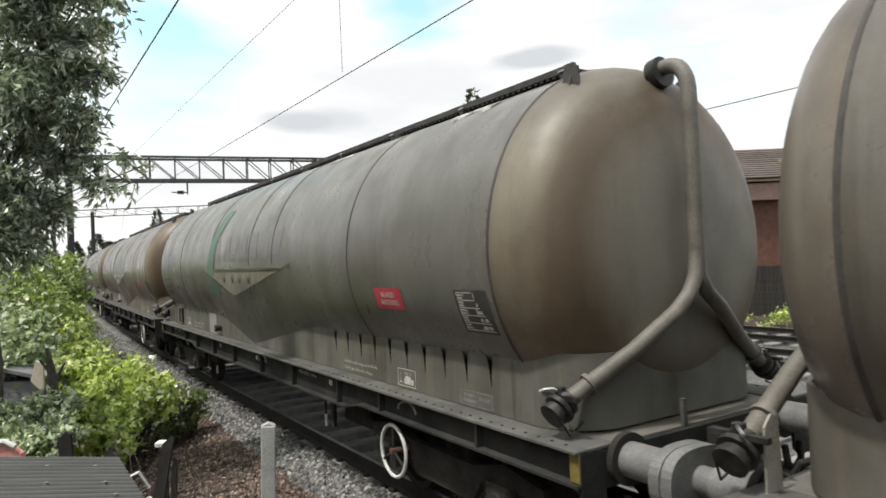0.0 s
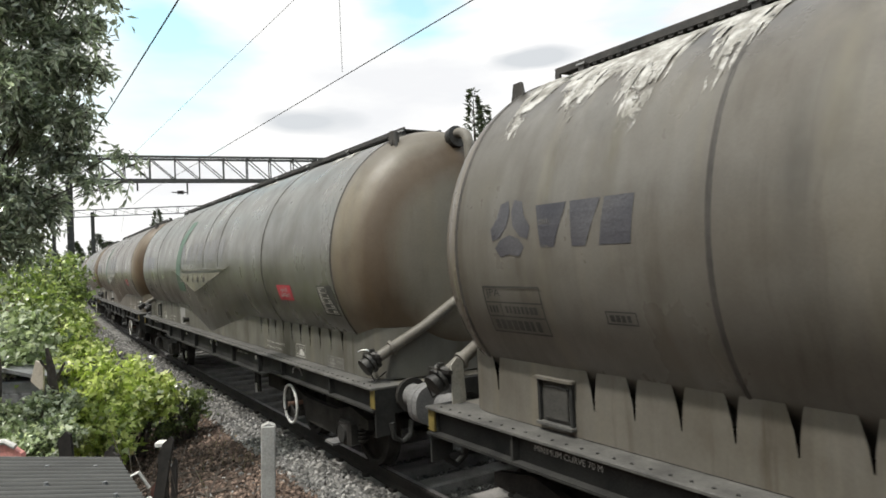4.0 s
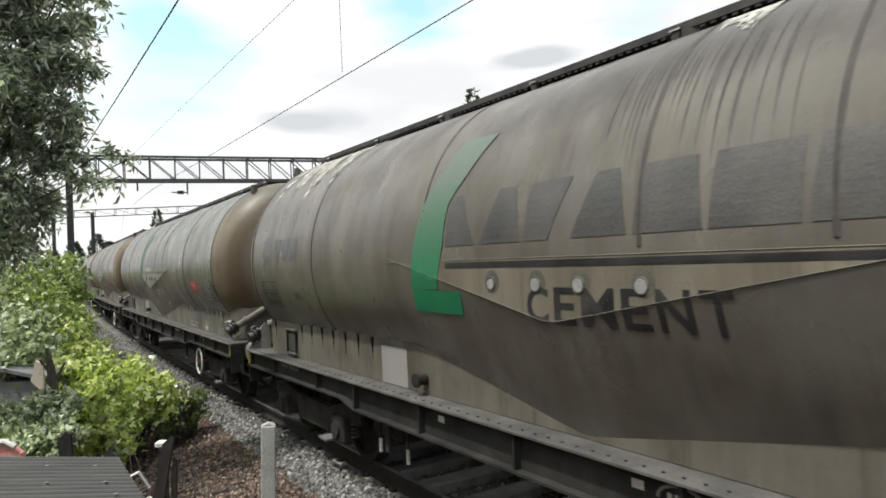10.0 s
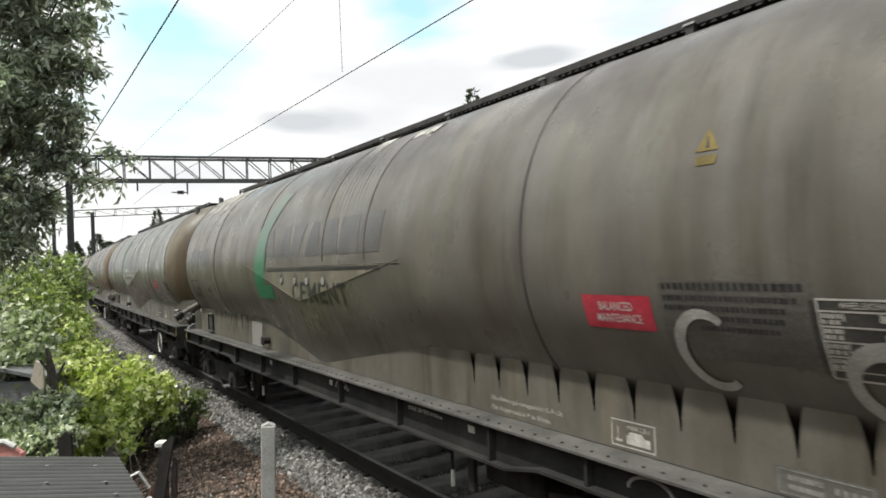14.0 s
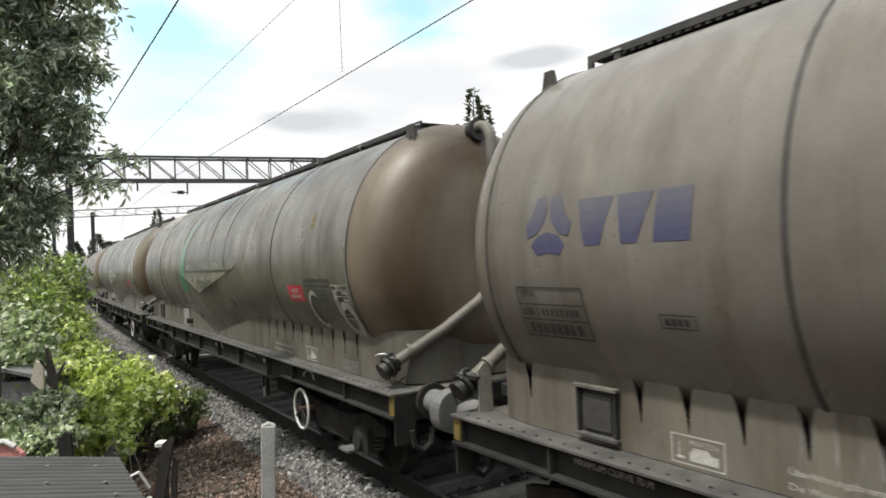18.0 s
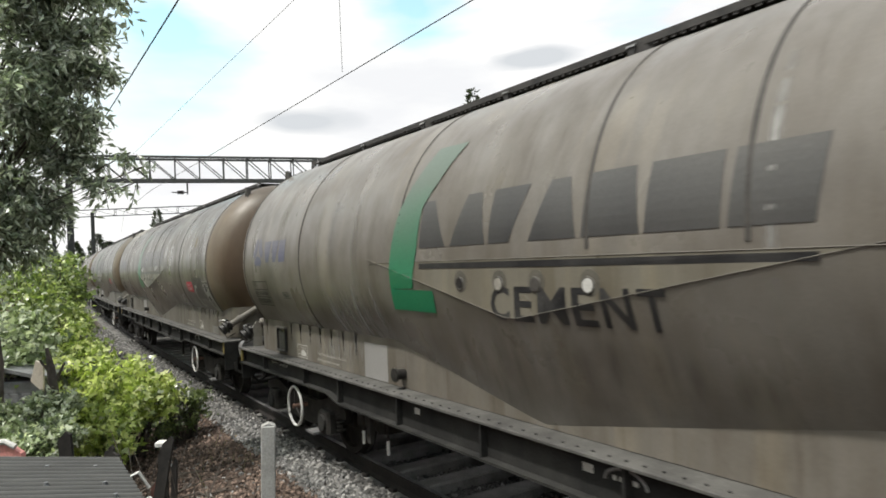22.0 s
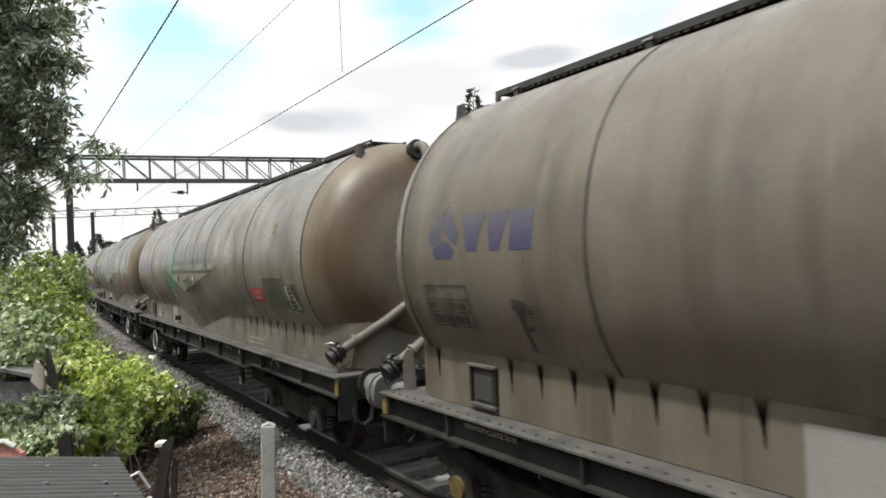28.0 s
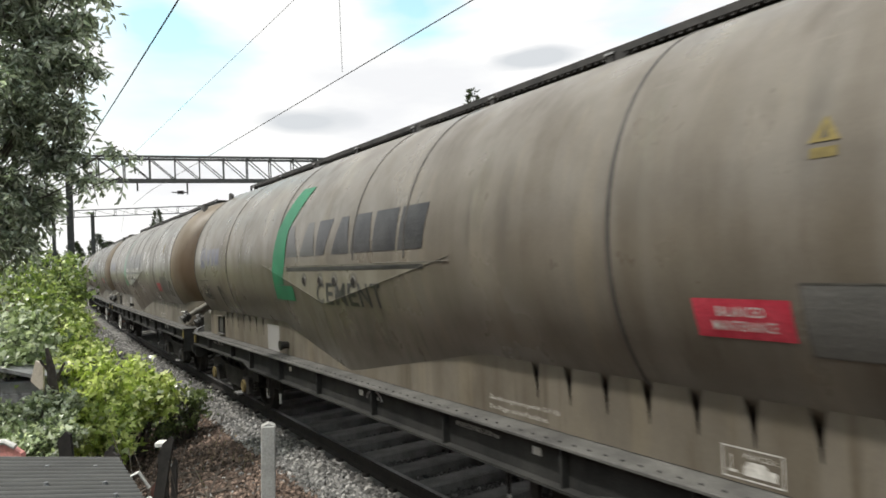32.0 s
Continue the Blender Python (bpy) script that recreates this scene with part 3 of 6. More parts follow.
def skirt_side(x, t):
    """One side skirt, notched with tapering slots under the tank."""
    top = 1.62
    out = [(-6.36, 1.08), (6.36, 1.08), (6.36, top)]
    marks = sorted(NOTCH[0] + NOTCH[1], reverse=True)
    for y in marks:
        out += [(y + 0.085, top), (y + 0.043, 1.49), (y + 0.016, 1.38), (y + 0.002, 1.275), (y - 0.007, 1.275), (y - 0.013, 1.38), (y - 0.028, 1.49), (y - 0.055, top)]
    out.append((-6.36, top))
    return Mesh().plate(out, "x", x, x + t)


def skirt_end(sign):
    """The end skirt, wrapped round two rounded corners."""
    m = Mesh()
    r, ye, xs = (0.50, 6.88, SKIRT_X) if sign > 0 else (0.44, 6.80, SKIRT_X)
    path = [(-xs, 6.36)] + [(-xs + r - r * math.cos(a), ye - r + r * math.sin(a)) for a in [radians(15 * i) for i in range(7)]]
    path += [(-x, y) for x, y in reversed(path)]
    n = len(path)
    for t in (0.0, 0.02):
        for z in (1.08, 1.60):
            for x, y in path:
                m.v.append((x * (1 - t / xs), sign * (y - t), z))
    for i in range(n - 1):
        m.f += [(i, i + 1, n + i + 1, n + i), (2 * n + i, 2 * n + i + 1, 3 * n + i + 1, 3 * n + i), (i, i + 1, 2 * n + i + 1, 2 * n + i), (n + i, n + i + 1, 3 * n + i + 1, 3 * n + i)]
    return m


KINKS = (-3.85, -3.50, 3.4, 3.72)


def sole_bottom(y):
    if y < KINKS[0] or y > KINKS[3]:
        return 0.86
    f = (y - KINKS[0]) / 0.35 if y < KINKS[1] else (KINKS[3] - y) / 0.32 if y > KINKS[2] else 1.0
    return 0.865 - 0.075 * f


def solebar(side, parent):
    """A channel-section side beam, deeper in the middle, with its flanges, stiffeners and rivets."""
    x0 = side * (SOLE_X - 0.10)
    x1 = side * (SOLE_X - 0.085)
    ys_ = [-HALF, *KINKS, HALF]
    web = Mesh().plate([(y, sole_bottom(y)) for y in ys_] + [(HALF, DECK - 0.02), (-HALF, DECK - 0.02)], "x", x0, x1)
    sole = part("solebar", web, M_FRAME, parent, "grimy channel side beam")
    top = Mesh().box(min(side * SOLE_X, side * 0.95), max(side * SOLE_X, side * 0.95), -HALF, HALF, DECK - 0.022, DECK, 0.006)
    part("top_flange", top, M_FLANGE, sole, "dusty top flange")
    low = Mesh()
    for a, b in zip(ys_, ys_[1:]):
        za, zb = sole_bottom(a), sole_bottom(b)
        xa, xb = sorted((x1, side * (SOLE_X - 0.01)))
        low.add([(x, y, z + h) for h in (-0.02, 0.0) for y, z in ((a, za), (b, zb)) for x in (xa, xb)],
                [(0, 2, 3, 1), (4, 5, 7, 6), (0, 1, 5, 4), (2, 6, 7, 3), (0, 4, 6, 2), (1, 3, 7, 5)])
    part("bottom_flange", low, M_FRAME, sole)
    for y in (-5.9, -4.3, -3.3, -1.9, -0.6, 0.8, 2.1, 3.4, 4.4, 5.9):
        xa, xb = sorted((x1, side * (SOLE_X - 0.025)))
        part("stiffener", Mesh().box(xa, xb, y - 0.012, y + 0.012, sole_bottom(y), DECK - 0.022), M_FRAME, sole)
    dots = Mesh()
    for i in range(104):
        y = -6.85 + 13.7 * i / 103
        dots.cyl((side * 1.235, y, DECK - 0.004), (side * 1.235, y, DECK + 0.006), 0.011, 6)
    tagged(part("rivets", dots, M_FRAME, sole), kind="stuff")
    return sole


def handwheel(parent, y):
    """A white parking-brake wheel beside the frame."""
    x, z = -1.22, 0.515
    rim = part("brake_wheel", Mesh().ring((x, y, z), "x", 0.238, 0.017, 32, 8), M_WHITE, parent, "white-painted parking brake wheel", True)
    m = Mesh()
    for i in range(3):
        a = radians(90 + 120 * i)
        m.cyl((x, y, z), (x, y + 0.23 * math.cos(a), z + 0.23 * math.sin(a)), 0.012, 6)
    part("spokes", m, M_GEAR, rim)
    part("spindle", Mesh().cyl((x - 0.03, y, z), (-0.95, y, z), 0.03, 10), M_RUST, rim, "rusty spindle")


WHEEL_R = 0.42


def bogie(parent, yc):
    """A two-axle bogie: frame, springs, axle boxes and the turning wheelsets."""
    b = part("bogie", Mesh().box(-0.9, 0.9, -0.22, 0.22, 0.42, 0.72, 0.04), M_GEAR, parent, "oily two-axle bogie", at=pose(0, yc, 0))
    sets = []
    for s in (-1, 1):
        f = Mesh()
        f.plate([(-1.35, 0.62), (-1.35, 0.52), (-1.05, 0.50), (-0.6, 0.50), (-0.45, 0.30), (0.45, 0.30), (0.6, 0.50), (1.05, 0.50), (1.35, 0.52), (1.35, 0.62), (0.9, 0.70), (0.5, 0.60), (-0.5, 0.60), (-0.9, 0.70)],
                "x", s * 0.99, s * 1.06)
        part("side_frame", f, M_GEAR, b)
        for a in (-0.9, 0.9):
            x0, x1 = sorted((s * 0.94, s * 1.15))
            box = part("axle_box", Mesh().box(x0, x1, a - 0.15, a + 0.15, 0.30, 0.56, 0.03), M_GEAR, b)
            part("cover", Mesh().cyl((s * 1.15, a, 0.42), (s * 1.18, a, 0.42), 0.095, 14), M_FRAME, box)
            for d in (-0.24, 0.24):
                sp = Mesh()
                pts = [(s * 1.02 + 0.05 * math.cos(k), a + d + 0.05 * math.sin(k), 0.34 + 0.22 * k / 31.4) for k in [0.785 * i for i in range(41)]]
                sp.tube(pts, 0.015, 5)
                part("spring", sp, M_GEAR, b)
            bs = Mesh().plate([(a + 0.455, 0.25), (a + 0.50, 0.30), (a + 0.53, 0.42), (a + 0.50, 0.56), (a + 0.455, 0.60), (a + 0.475, 0.42)], "x", s * 0.70, s * 0.80)
            part("brake_block", bs, M_GEAR, b)
        # pale step added to stand in for brightly lit parts by the axle boxes
        step = Mesh().box(min(s * 1.04, s * 1.20), max(s * 1.04, s * 1.20), -0.72, -0.48, 0.25, 0.275)
        step.box(min(s * 1.04, s * 1.065), max(s * 1.04, s * 1.065), -0.70, -0.66, 0.275, 0.52)
        part("step", step, M_BUFFER, b, "added pale step plate")
    for a in (-0.9, 0.9):
        w = Mesh()
        w.cyl((-1.0, 0, 0), (1.0, 0, 0), 0.075, 12)
        for s in (-1, 1):
            prof = [(s * 0.665, WHEEL_R + 0.03), (s * 0.69, WHEEL_R + 0.03), (s * 0.705, WHEEL_R), (s * 0.80, WHEEL_R - 0.006), (s * 0.80, WHEEL_R - 0.07),
                    (s * 0.755, WHEEL_R - 0.085), (s * 0.745, 0.13), (s * 0.80, 0.11), (s * 0.80, 0.07), (s * 0.66, 0.07), (s * 0.665, WHEEL_R - 0.07)]
            n = 24
            k = len(w.v)
            for i in range(n):
                t = 2 * math.pi * i / n
                w.v.extend([(x, r * math.cos(t), r * math.sin(t)) for x, r in prof])
            q = len(prof)
            for i in range(n):
                for j in range(q):
                    w.f.append((k + i * q + j, k + (i + 1) % n * q + j, k + (i + 1) % n * q + (j + 1) % q, k + i * q + (j + 1) % q))
            w.cyl((s * 0.8, 0.2, 0.06), (s * 0.82, 0.2, 0.06), 0.03, 6)
        ws = part("wheelset", w, M_GEAR, b, "steel wheels on an axle", True, pose(0, a, WHEEL_R))
        sets.append(ws)
    return sets


def end_gear(w, s):
    """What stands on one end of the wagon; s is -1 at the trailing end, 1 at the leading one."""
    Y = s * HALF
    head = part("headstock", Mesh().box(-1.25, 1.25, min(Y, Y - s * 0.09), max(Y, Y - s * 0.09), 0.80, DECK - 0.024, 0.015), M_FRAME, w, "dark end beam")
    for sx_ in (-1, 1):
        x0, x1 = sorted((sx_ * 1.252, sx_ * 1.27))
        y0, y1 = sorted((Y, Y - s * 0.085))
        part("corner_patch", Mesh().box(x0, x1, y0, y1, 0.87, DECK - 0.026), M_YELLOW, head, "yellow corner patch")
        ya, yb = sorted((Y + s * 0.004, Y - s * 0.02))
        cp = part("corner_plate", Mesh().plate([(sx_ * 1.26, DECK - 0.03), (sx_ * 1.05, DECK - 0.03), (sx_ * 1.05, 0.66), (sx_ * 1.12, 0.60), (sx_ * 1.26, 0.60)], "y", ya, yb), M_FRAME, head, "dark plate hanging from the beam end")
        part("step_loop", Mesh().tube([(sx_ * 1.10, Y + s * 0.02, 0.72), (sx_ * 1.08, Y + s * 0.03, 0.58), (sx_ * 0.99, Y + s * 0.03, 0.52), (sx_ * 0.90, Y + s * 0.03, 0.58), (sx_ * 0.88, Y + s * 0.02, 0.72)], 0.028, 8), M_FRAME, cp, "", True)
        buf = part("buffer", Mesh().cyl((sx_ * 0.87, Y, 0.96), (sx_ * 0.87, Y + s * 0.30, 0.96), 0.115, 20), M_BUFFER, head, "grey steel buffer", True)
        part("collar", Mesh().cyl((sx_ * 0.87, Y, 0.96), (sx_ * 0.87, Y + s * 0.05, 0.96), 0.17, 20), M_GEAR, buf, "", True)
        o = [(sx_ * 0.87 + 0.27 * math.copysign(abs(math.cos(t)) ** 0.7, math.cos(t)), 0.96 + 0.19 * math.copysign(abs(math.sin(t)) ** 0.8, math.sin(t))) for t in [2 * math.pi * i / 28 for i in range(28)]]
        part("buffer_head", Mesh().plate(o, "y", Y + s * 0.42, Y + s * 0.495), M_BUFFER, buf)
        part("plunger", Mesh().cyl((sx_ * 0.87, Y + s * 0.28, 0.96), (sx_ * 0.87, Y + s * 0.43, 0.96), 0.085, 16), M_BUFFER, buf, "", True)
    hook = Mesh()
    hook.box(-0.05, 0.05, min(Y, Y + s * 0.22), max(Y, Y + s * 0.22), 0.90, 1.02, 0.015)
    hook.tube([(0, Y + s * 0.18, 0.97), (0, Y + s * 0.32, 0.90), (0, Y + s * 0.42, 0.72), (0, Y + s * 0.47, 0.60)], 0.028, 8)
    part("coupling", hook, M_GEAR, head, "heavy draw hook and link")
    for q, x in enumerate((-0.33, 0.33)):
        part("brake_hose", Mesh().tube([(x, Y, 0.92), (x, Y + s * 0.14, 0.90), (x * 0.9, Y + s * 0.25, 0.70), (x * 0.5, Y + s * 0.38, 0.55), (x * 0.2, Y + s * 0.48, 0.60)], 0.024, 8),
             M_GEAR, head, "black rubber brake hose", True)
    # platform behind the headstock, with the flat cover plate
    plat = Mesh().box(-0.95, 0.95, min(Y - s * 0.02, s * 6.3), max(Y - s * 0.02, s * 6.3), DECK - 0.05, DECK - 0.012, 0.004)
    part("end_platform", plat, M_SKIRT, w, "dusty end platform")
    # discharge pipe: down the end dome, then parted to both sides
    yp = s * (TANK_END + 0.09)
    stem = [(0, s * 6.62, 3.625), (0, s * 6.76, 3.665), (0, s * 6.88, 3.64), (0, s * 6.955, 3.53), (0, yp, 3.30), (0, yp, 2.70), (0, yp, 2.28)]
    smooth_stem = []
    for i in range(len(stem) - 1):
        a, b = Vector(stem[i]), Vector(stem[i + 1])
        smooth_stem += [a.lerp(b, q / 3) for q in range(3)]
    smooth_stem.append(Vector(stem[-1]))
    for _ in range(2):
        smooth_stem = [smooth_stem[0]] + [(smooth_stem[i - 1] + smooth_stem[i] * 2 + smooth_stem[i + 1]) / 4 for i in range(1, len(smooth_stem) - 1)] + [smooth_stem[-1]]
    pipe = part("discharge_pipe", Mesh().tube(smooth_stem, 0.058, 14), M_PIPE, w, "dusty discharge pipe down the tank end", True)
    part("top_flange_ring", Mesh().cyl((0, s * 6.66, 3.615), (0, s * 6.745, 3.63), 0.12, 18), M_VALVE, pipe, "dark bolted flange", True)
    for sx_ in (-1, 1):
        ye = 6.99 if s > 0 else -6.715
        leg = [(0, yp, 2.30), (sx_ * 0.02, yp, 2.10), (sx_ * 0.10, yp, 1.97), (sx_ * 0.25, yp, 1.85), (sx_ * 0.60, 0.45 * yp + 0.55 * ye + s * 0.03, 1.60), (sx_ * 1.10, ye, 1.305)]
        lg = part("pipe_leg", Mesh().tube(leg, 0.056, 12), M_PIPE, pipe, "slanting pipe leg", True)
        d = Vector((0.50, 0, -0.295)).normalized()
        a = Vector((1.10, 0, 1.305))

        def along(t):
            v = a + d * t
            return (sx_ * v.x, ye - (ye - yp) * max(0.0, -t) * 0.9, v.z)
        part("pipe_clamp", Mesh().cyl(along(-0.22), along(-0.19), 0.078, 14), M_PIPE, lg, "", True)
        spots = ((-0.05, 0.06), (-0.02, 0.06), (-0.018, 0.095), (0.02, 0.095), (0.023, 0.072), (0.045, 0.072), (0.048, 0.108), (0.08, 0.108), (0.085, 0.078), (0.11, 0.078), (0.113, 0.092), (0.15, 0.092), (0.155, 0.045))
        part("valve", Mesh().tube([along(q) for q, _ in spots], [r_ for _, r_ in spots], 14), M_VALVE, lg, "black coupling valve on the pipe end", True)
        part("clamp_bolt", Mesh().box(min(sx_ * 1.12, sx_ * 1.16), max(sx_ * 1.12, sx_ * 1.16), ye - 0.16, ye + 0.16, 1.335, 1.365), M_VALVE, lg)
        hv = Vector(along(0.05))
        part("lever", Mesh().tube([tuple(hv + Vector((0, 0, 0.10))), tuple(hv + Vector((sx_ * 0.04, -s * 0.02, 0.125))), tuple(hv + Vector((sx_ * 0.08, -s * 0.06, 0.12))), tuple(hv + Vector((sx_ * 0.10, -s * 0.09, 0.105)))], 0.011, 6), M_CHROME, lg, "bright steel lever", True)
        part("clamp_lug", Mesh().box(*sorted((hv.x + sx_ * 0.02, hv.x - sx_ * 0.03)), hv.y - 0.03, hv.y + 0.03, hv.z + 0.08, hv.z + 0.135, 0.006), M_VALVE, lg)
        part("cap_chain", Mesh().tube([tuple(hv + Vector((sx_ * 0.08, s * 0.08, -0.06))), tuple(hv + Vector((sx_ * 0.02, s * 0.10, -0.17))), tuple(hv + Vector((-sx_ * 0.12, s * 0.08, -0.10)))], 0.008, 5), M_GEAR, lg)
        br = Mesh().plate([(sx_ * 0.96, DECK - 0.03), (sx_ * 1.10, DECK - 0.03), (sx_ * 1.10, 1.40), (sx_ * 1.04, 1.46), (sx_ * 0.98, 1.42)], "y", yp - s * 0.082, yp - s * 0.070)
        if s > 0:
            part("pipe_bracket", br, M_BRACKET, pipe, "pale dusty bracket plate")
        # lifting lug on the tank's shoulder
        lug = Mesh().plate([(s * 6.28, 3.44), (s * 6.58, 3.38), (s * 6.50, 3.53), (s * 6.46, 3.70), (s * 6.37, 3.70), (s * 6.33, 3.53)], "x", sx_ * 0.62, sx_ * 0.65)
        lug.plate([(sx_ * 0.60 - 0.10, 3.42), (sx_ * 0.60 + 0.14, 3.42), (sx_ * 0.60 + 0.04, 3.53), (sx_ * 0.60 + 0.03, 3.69), (sx_ * 0.60 - 0.03, 3.69)], "y", s * 6.42, s * 6.44)
        part("lifting_lug", lug, M_SEAM, w, "upright lifting lug")
    part("lamp_bracket", Mesh().box(-0.26, -0.22, min(Y - s * 0.04, Y - s * 0.01), max(Y - s * 0.04, Y - s * 0.01), DECK - 0.024, DECK + 0.17), M_FLANGE, head, "small upright lamp bracket")


def cement_wagon():
    """A bogie tank wagon for cement, its leading end towards +y."""
    w = thing("tank_wagon", "", "tank wagon", "cement train")
    bar = [-TRAIL_SEAM + 0.01 + i * (LEAD_SEAM + TRAIL_SEAM - 0.02) / 60 for i in range(61)]
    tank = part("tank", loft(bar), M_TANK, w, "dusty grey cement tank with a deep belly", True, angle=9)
    for s in (-1, 1):
        y0 = LEAD_SEAM if s > 0 else TRAIL_SEAM
        st = [y0 - 0.012] + [y0 + (TANK_END - y0) * math.sin(radians(a)) for a in (6, 14, 22, 30, 38, 46, 54, 61, 67, 72, 76, 79, 82, 84.5, 86.5, 88, 89.2, 89.75)]
        d = loft([s * y for y in st])
        n = len(section(0))
        d.f.append(tuple(range((len(st) - 1) * n, len(st) * n)))
        part("end_dome", d, M_DOME if s < 0 else M_TANK, w, "brown-stained domed tank end" if s < 0 else "dusty grey domed tank end", True, angle=60)
        part("dome_seam", seam(s * y0, 0.016, 0.008), M_SEAM, tank)
    for y in (4.21, 1.82, -0.47, -1.50, -3.86):
        part("weld_seam", seam(y, 0.017, 0.006, 0 if abs(y) < 2 else -50, 180 if abs(y) < 2 else 230), M_SEAM, tank)
    for s in (-1, 1):
        lo, hi = -2.2, 2.4
        # thin facet overlay, coloured paler than the tank round it
        fac = Mesh()
        for i in range(47):
            y = lo + (hi - lo) * i / 46
            fac.v += [(s * (R + 0.0015), y, max(ZC - 0.04, ZC - belly(y) + 0.003)), (s * (R + 0.0015), y, ZC - belly(y) + 0.002)]
        fac.f = [(2 * i, 2 * i + 1, 2 * i + 3, 2 * i + 2) for i in range(46)]
        part("facet", fac, M_FACET, tank, "pale upright facet above the hopper")
        chine = [(s * (R + 0.002), lo + (hi - lo) * i / 20, ZC - 0.04) for i in range(21)]
        part("chine_weld", Mesh().tube(chine, 0.0035, 6), M_PIPE, tank, "", True)
        vee = [(s * (R + 0.002), y, ZC - belly(y)) for y in [lo + (hi - lo) * i / 40 for i in range(41)]]
        part("chine_weld", Mesh().tube(vee, 0.003, 6), M_PIPE, tank, "", True)
        for y in (0.867, 0.389, 0.0, -0.475):
            plug = part("port", Mesh().ring((s * (R + 0.002), y, ZC - 0.215), "x", 0.046, 0.009, 20, 6), M_GRIME, tank, "small round port in a grimy ring", True)
            part("stain_ring", Mesh().cyl((s * (R - 0.01), y - 0.012, ZC - 0.20), (s * (R + 0.0035), y - 0.012, ZC - 0.20), 0.082, 20), M_FAINT_STAIN, plug, "", True)
            part("plug", Mesh().cyl((s * (R - 0.01), y, ZC - 0.215), (s * (R + 0.012), y, ZC - 0.215), 0.036 if y > 0.8 else 0.043, 16), M_PLUG, plug, "", True)
    for s in (-1, 1):
        x0 = s * SKIRT_X
        part("side_skirt", skirt_side(x0, -s * 0.004), M_SKIRT, w, "dust-stained side skirt with tapering slots")
        part("end_skirt", skirt_end(s), M_SKIRT, w, "rounded end skirt", True)
        solebar(s, w)
        hx = [x0 + s * q for q in (0.006, 0.022, 0.034, 0.05)]
        hatch = part("hatch", Mesh().box(min(x0, hx[0]), max(x0, hx[0]), 5.46, 5.79, 1.135, 1.425), M_HATCH, w, "dark framed side hatch")
        part("panel", Mesh().box(min(x0, hx[1]), max(x0, hx[1]), 5.51, 5.74, 1.17, 1.39, 0.006), M_HATCH, hatch)
        for ya, yb in ((5.455, 5.48), (5.77, 5.795)):
            part("frame_bar", Mesh().box(min(x0, hx[2]), max(x0, hx[2]), ya, yb, 1.12, 1.43, 0.004), M_FRAME, hatch)
        part("hinge_rail", Mesh().box(min(x0, hx[3]), max(x0, hx[3]), 5.44, 5.81, 1.43, 1.452, 0.004), M_SKIRT, hatch, "pale dusty top ledge")
        part("bottom_bar", Mesh().box(min(x0, hx[3]), max(x0, hx[3]), 5.45, 5.80, 1.12, 1.142, 0.004), M_FLANGE, hatch)
        sp = part("outlet", Mesh().cyl((x0, 2.27, 1.215), (x0 + s * 0.09, 2.27, 1.215), 0.050, 14), M_GEAR, w, "short black outlet stub", True)
        part("outlet_cap", Mesh().cyl((x0 + s * 0.09, 2.27, 1.215), (x0 + s * 0.115, 2.27, 1.215), 0.066, 14), M_VALVE, sp, "", True)
    # dark box added behind the skirt slots; its colour supplies their inner shade
    inner = Mesh().box(-0.80, 0.80, -6.2, 6.2, 1.0, 1.60)
    part("inner_frame", inner, M_GEAR, w)
    part("centre_sill", Mesh().box(-0.42, 0.42, -6.9, 6.9, 0.60, 0.99), M_GEAR, w, "dark centre beam")
    for y in (-4.35, -3.6, -2.4, -1.2, 0.0, 1.2, 2.4, 3.6, 4.35):
        part("cross_beam", Mesh().box(-1.2, 1.2, y - 0.09, y + 0.09, 0.80, 1.0), M_FRAME, w)
    # brake gear under the middle
    part("air_reservoir", Mesh().cyl((0.5, -1.5, 0.62), (0.5, -0.3, 0.62), 0.17, 16), M_GEAR, w, "black air reservoir", True)
    part("brake_cylinder", Mesh().cyl((-0.45, 1.0, 0.62), (-0.45, 1.7, 0.62), 0.13, 14), M_GEAR, w, "", True)
    part("brake_rod", Mesh().cyl((-0.3, -4.0, 0.55), (-0.3, 4.0, 0.55), 0.02, 6), M_GEAR, w)
    for y in (-3.2, 3.2):
        part("equipment_box", Mesh().box(-1.0, -0.5, y - 0.35, y + 0.35, 0.50, 0.80, 0.03), M_GEAR, w, "dark equipment box")
    for y in (-2.0, 0.3, 2.0):
        part("brake_lever", Mesh().tube([(-1.0, y - 0.5, 0.72), (-0.9, y, 0.60), (-0.6, y + 0.4, 0.58)], 0.022, 6), M_GEAR, w)
    for y in (3.2, 2.65, -2.5):
        rod = part("hanger_rod", Mesh().cyl((-1.08, y, 0.36), (-1.08, y, 0.78), 0.014, 6), M_GEAR, w)
        part("rod_tip", Mesh().cyl((-1.08, y, 0.36), (-1.08, y, 0.50), 0.018, 8), M_WHITE, rod, "white-painted rod tip")
    for y in (-2.9, 2.9):
        part("hanger", Mesh().box(-1.17, -1.13, y - 0.04, y + 0.04, 0.44, 0.80), M_GEAR, w)
    # walkway along the top
    wk = Mesh().box(-0.25, 0.25, -6.0, 6.37, 3.815, 3.83)
    walkway = part("walkway", wk, M_WALK, w, "dark grated walkway along the tank top")
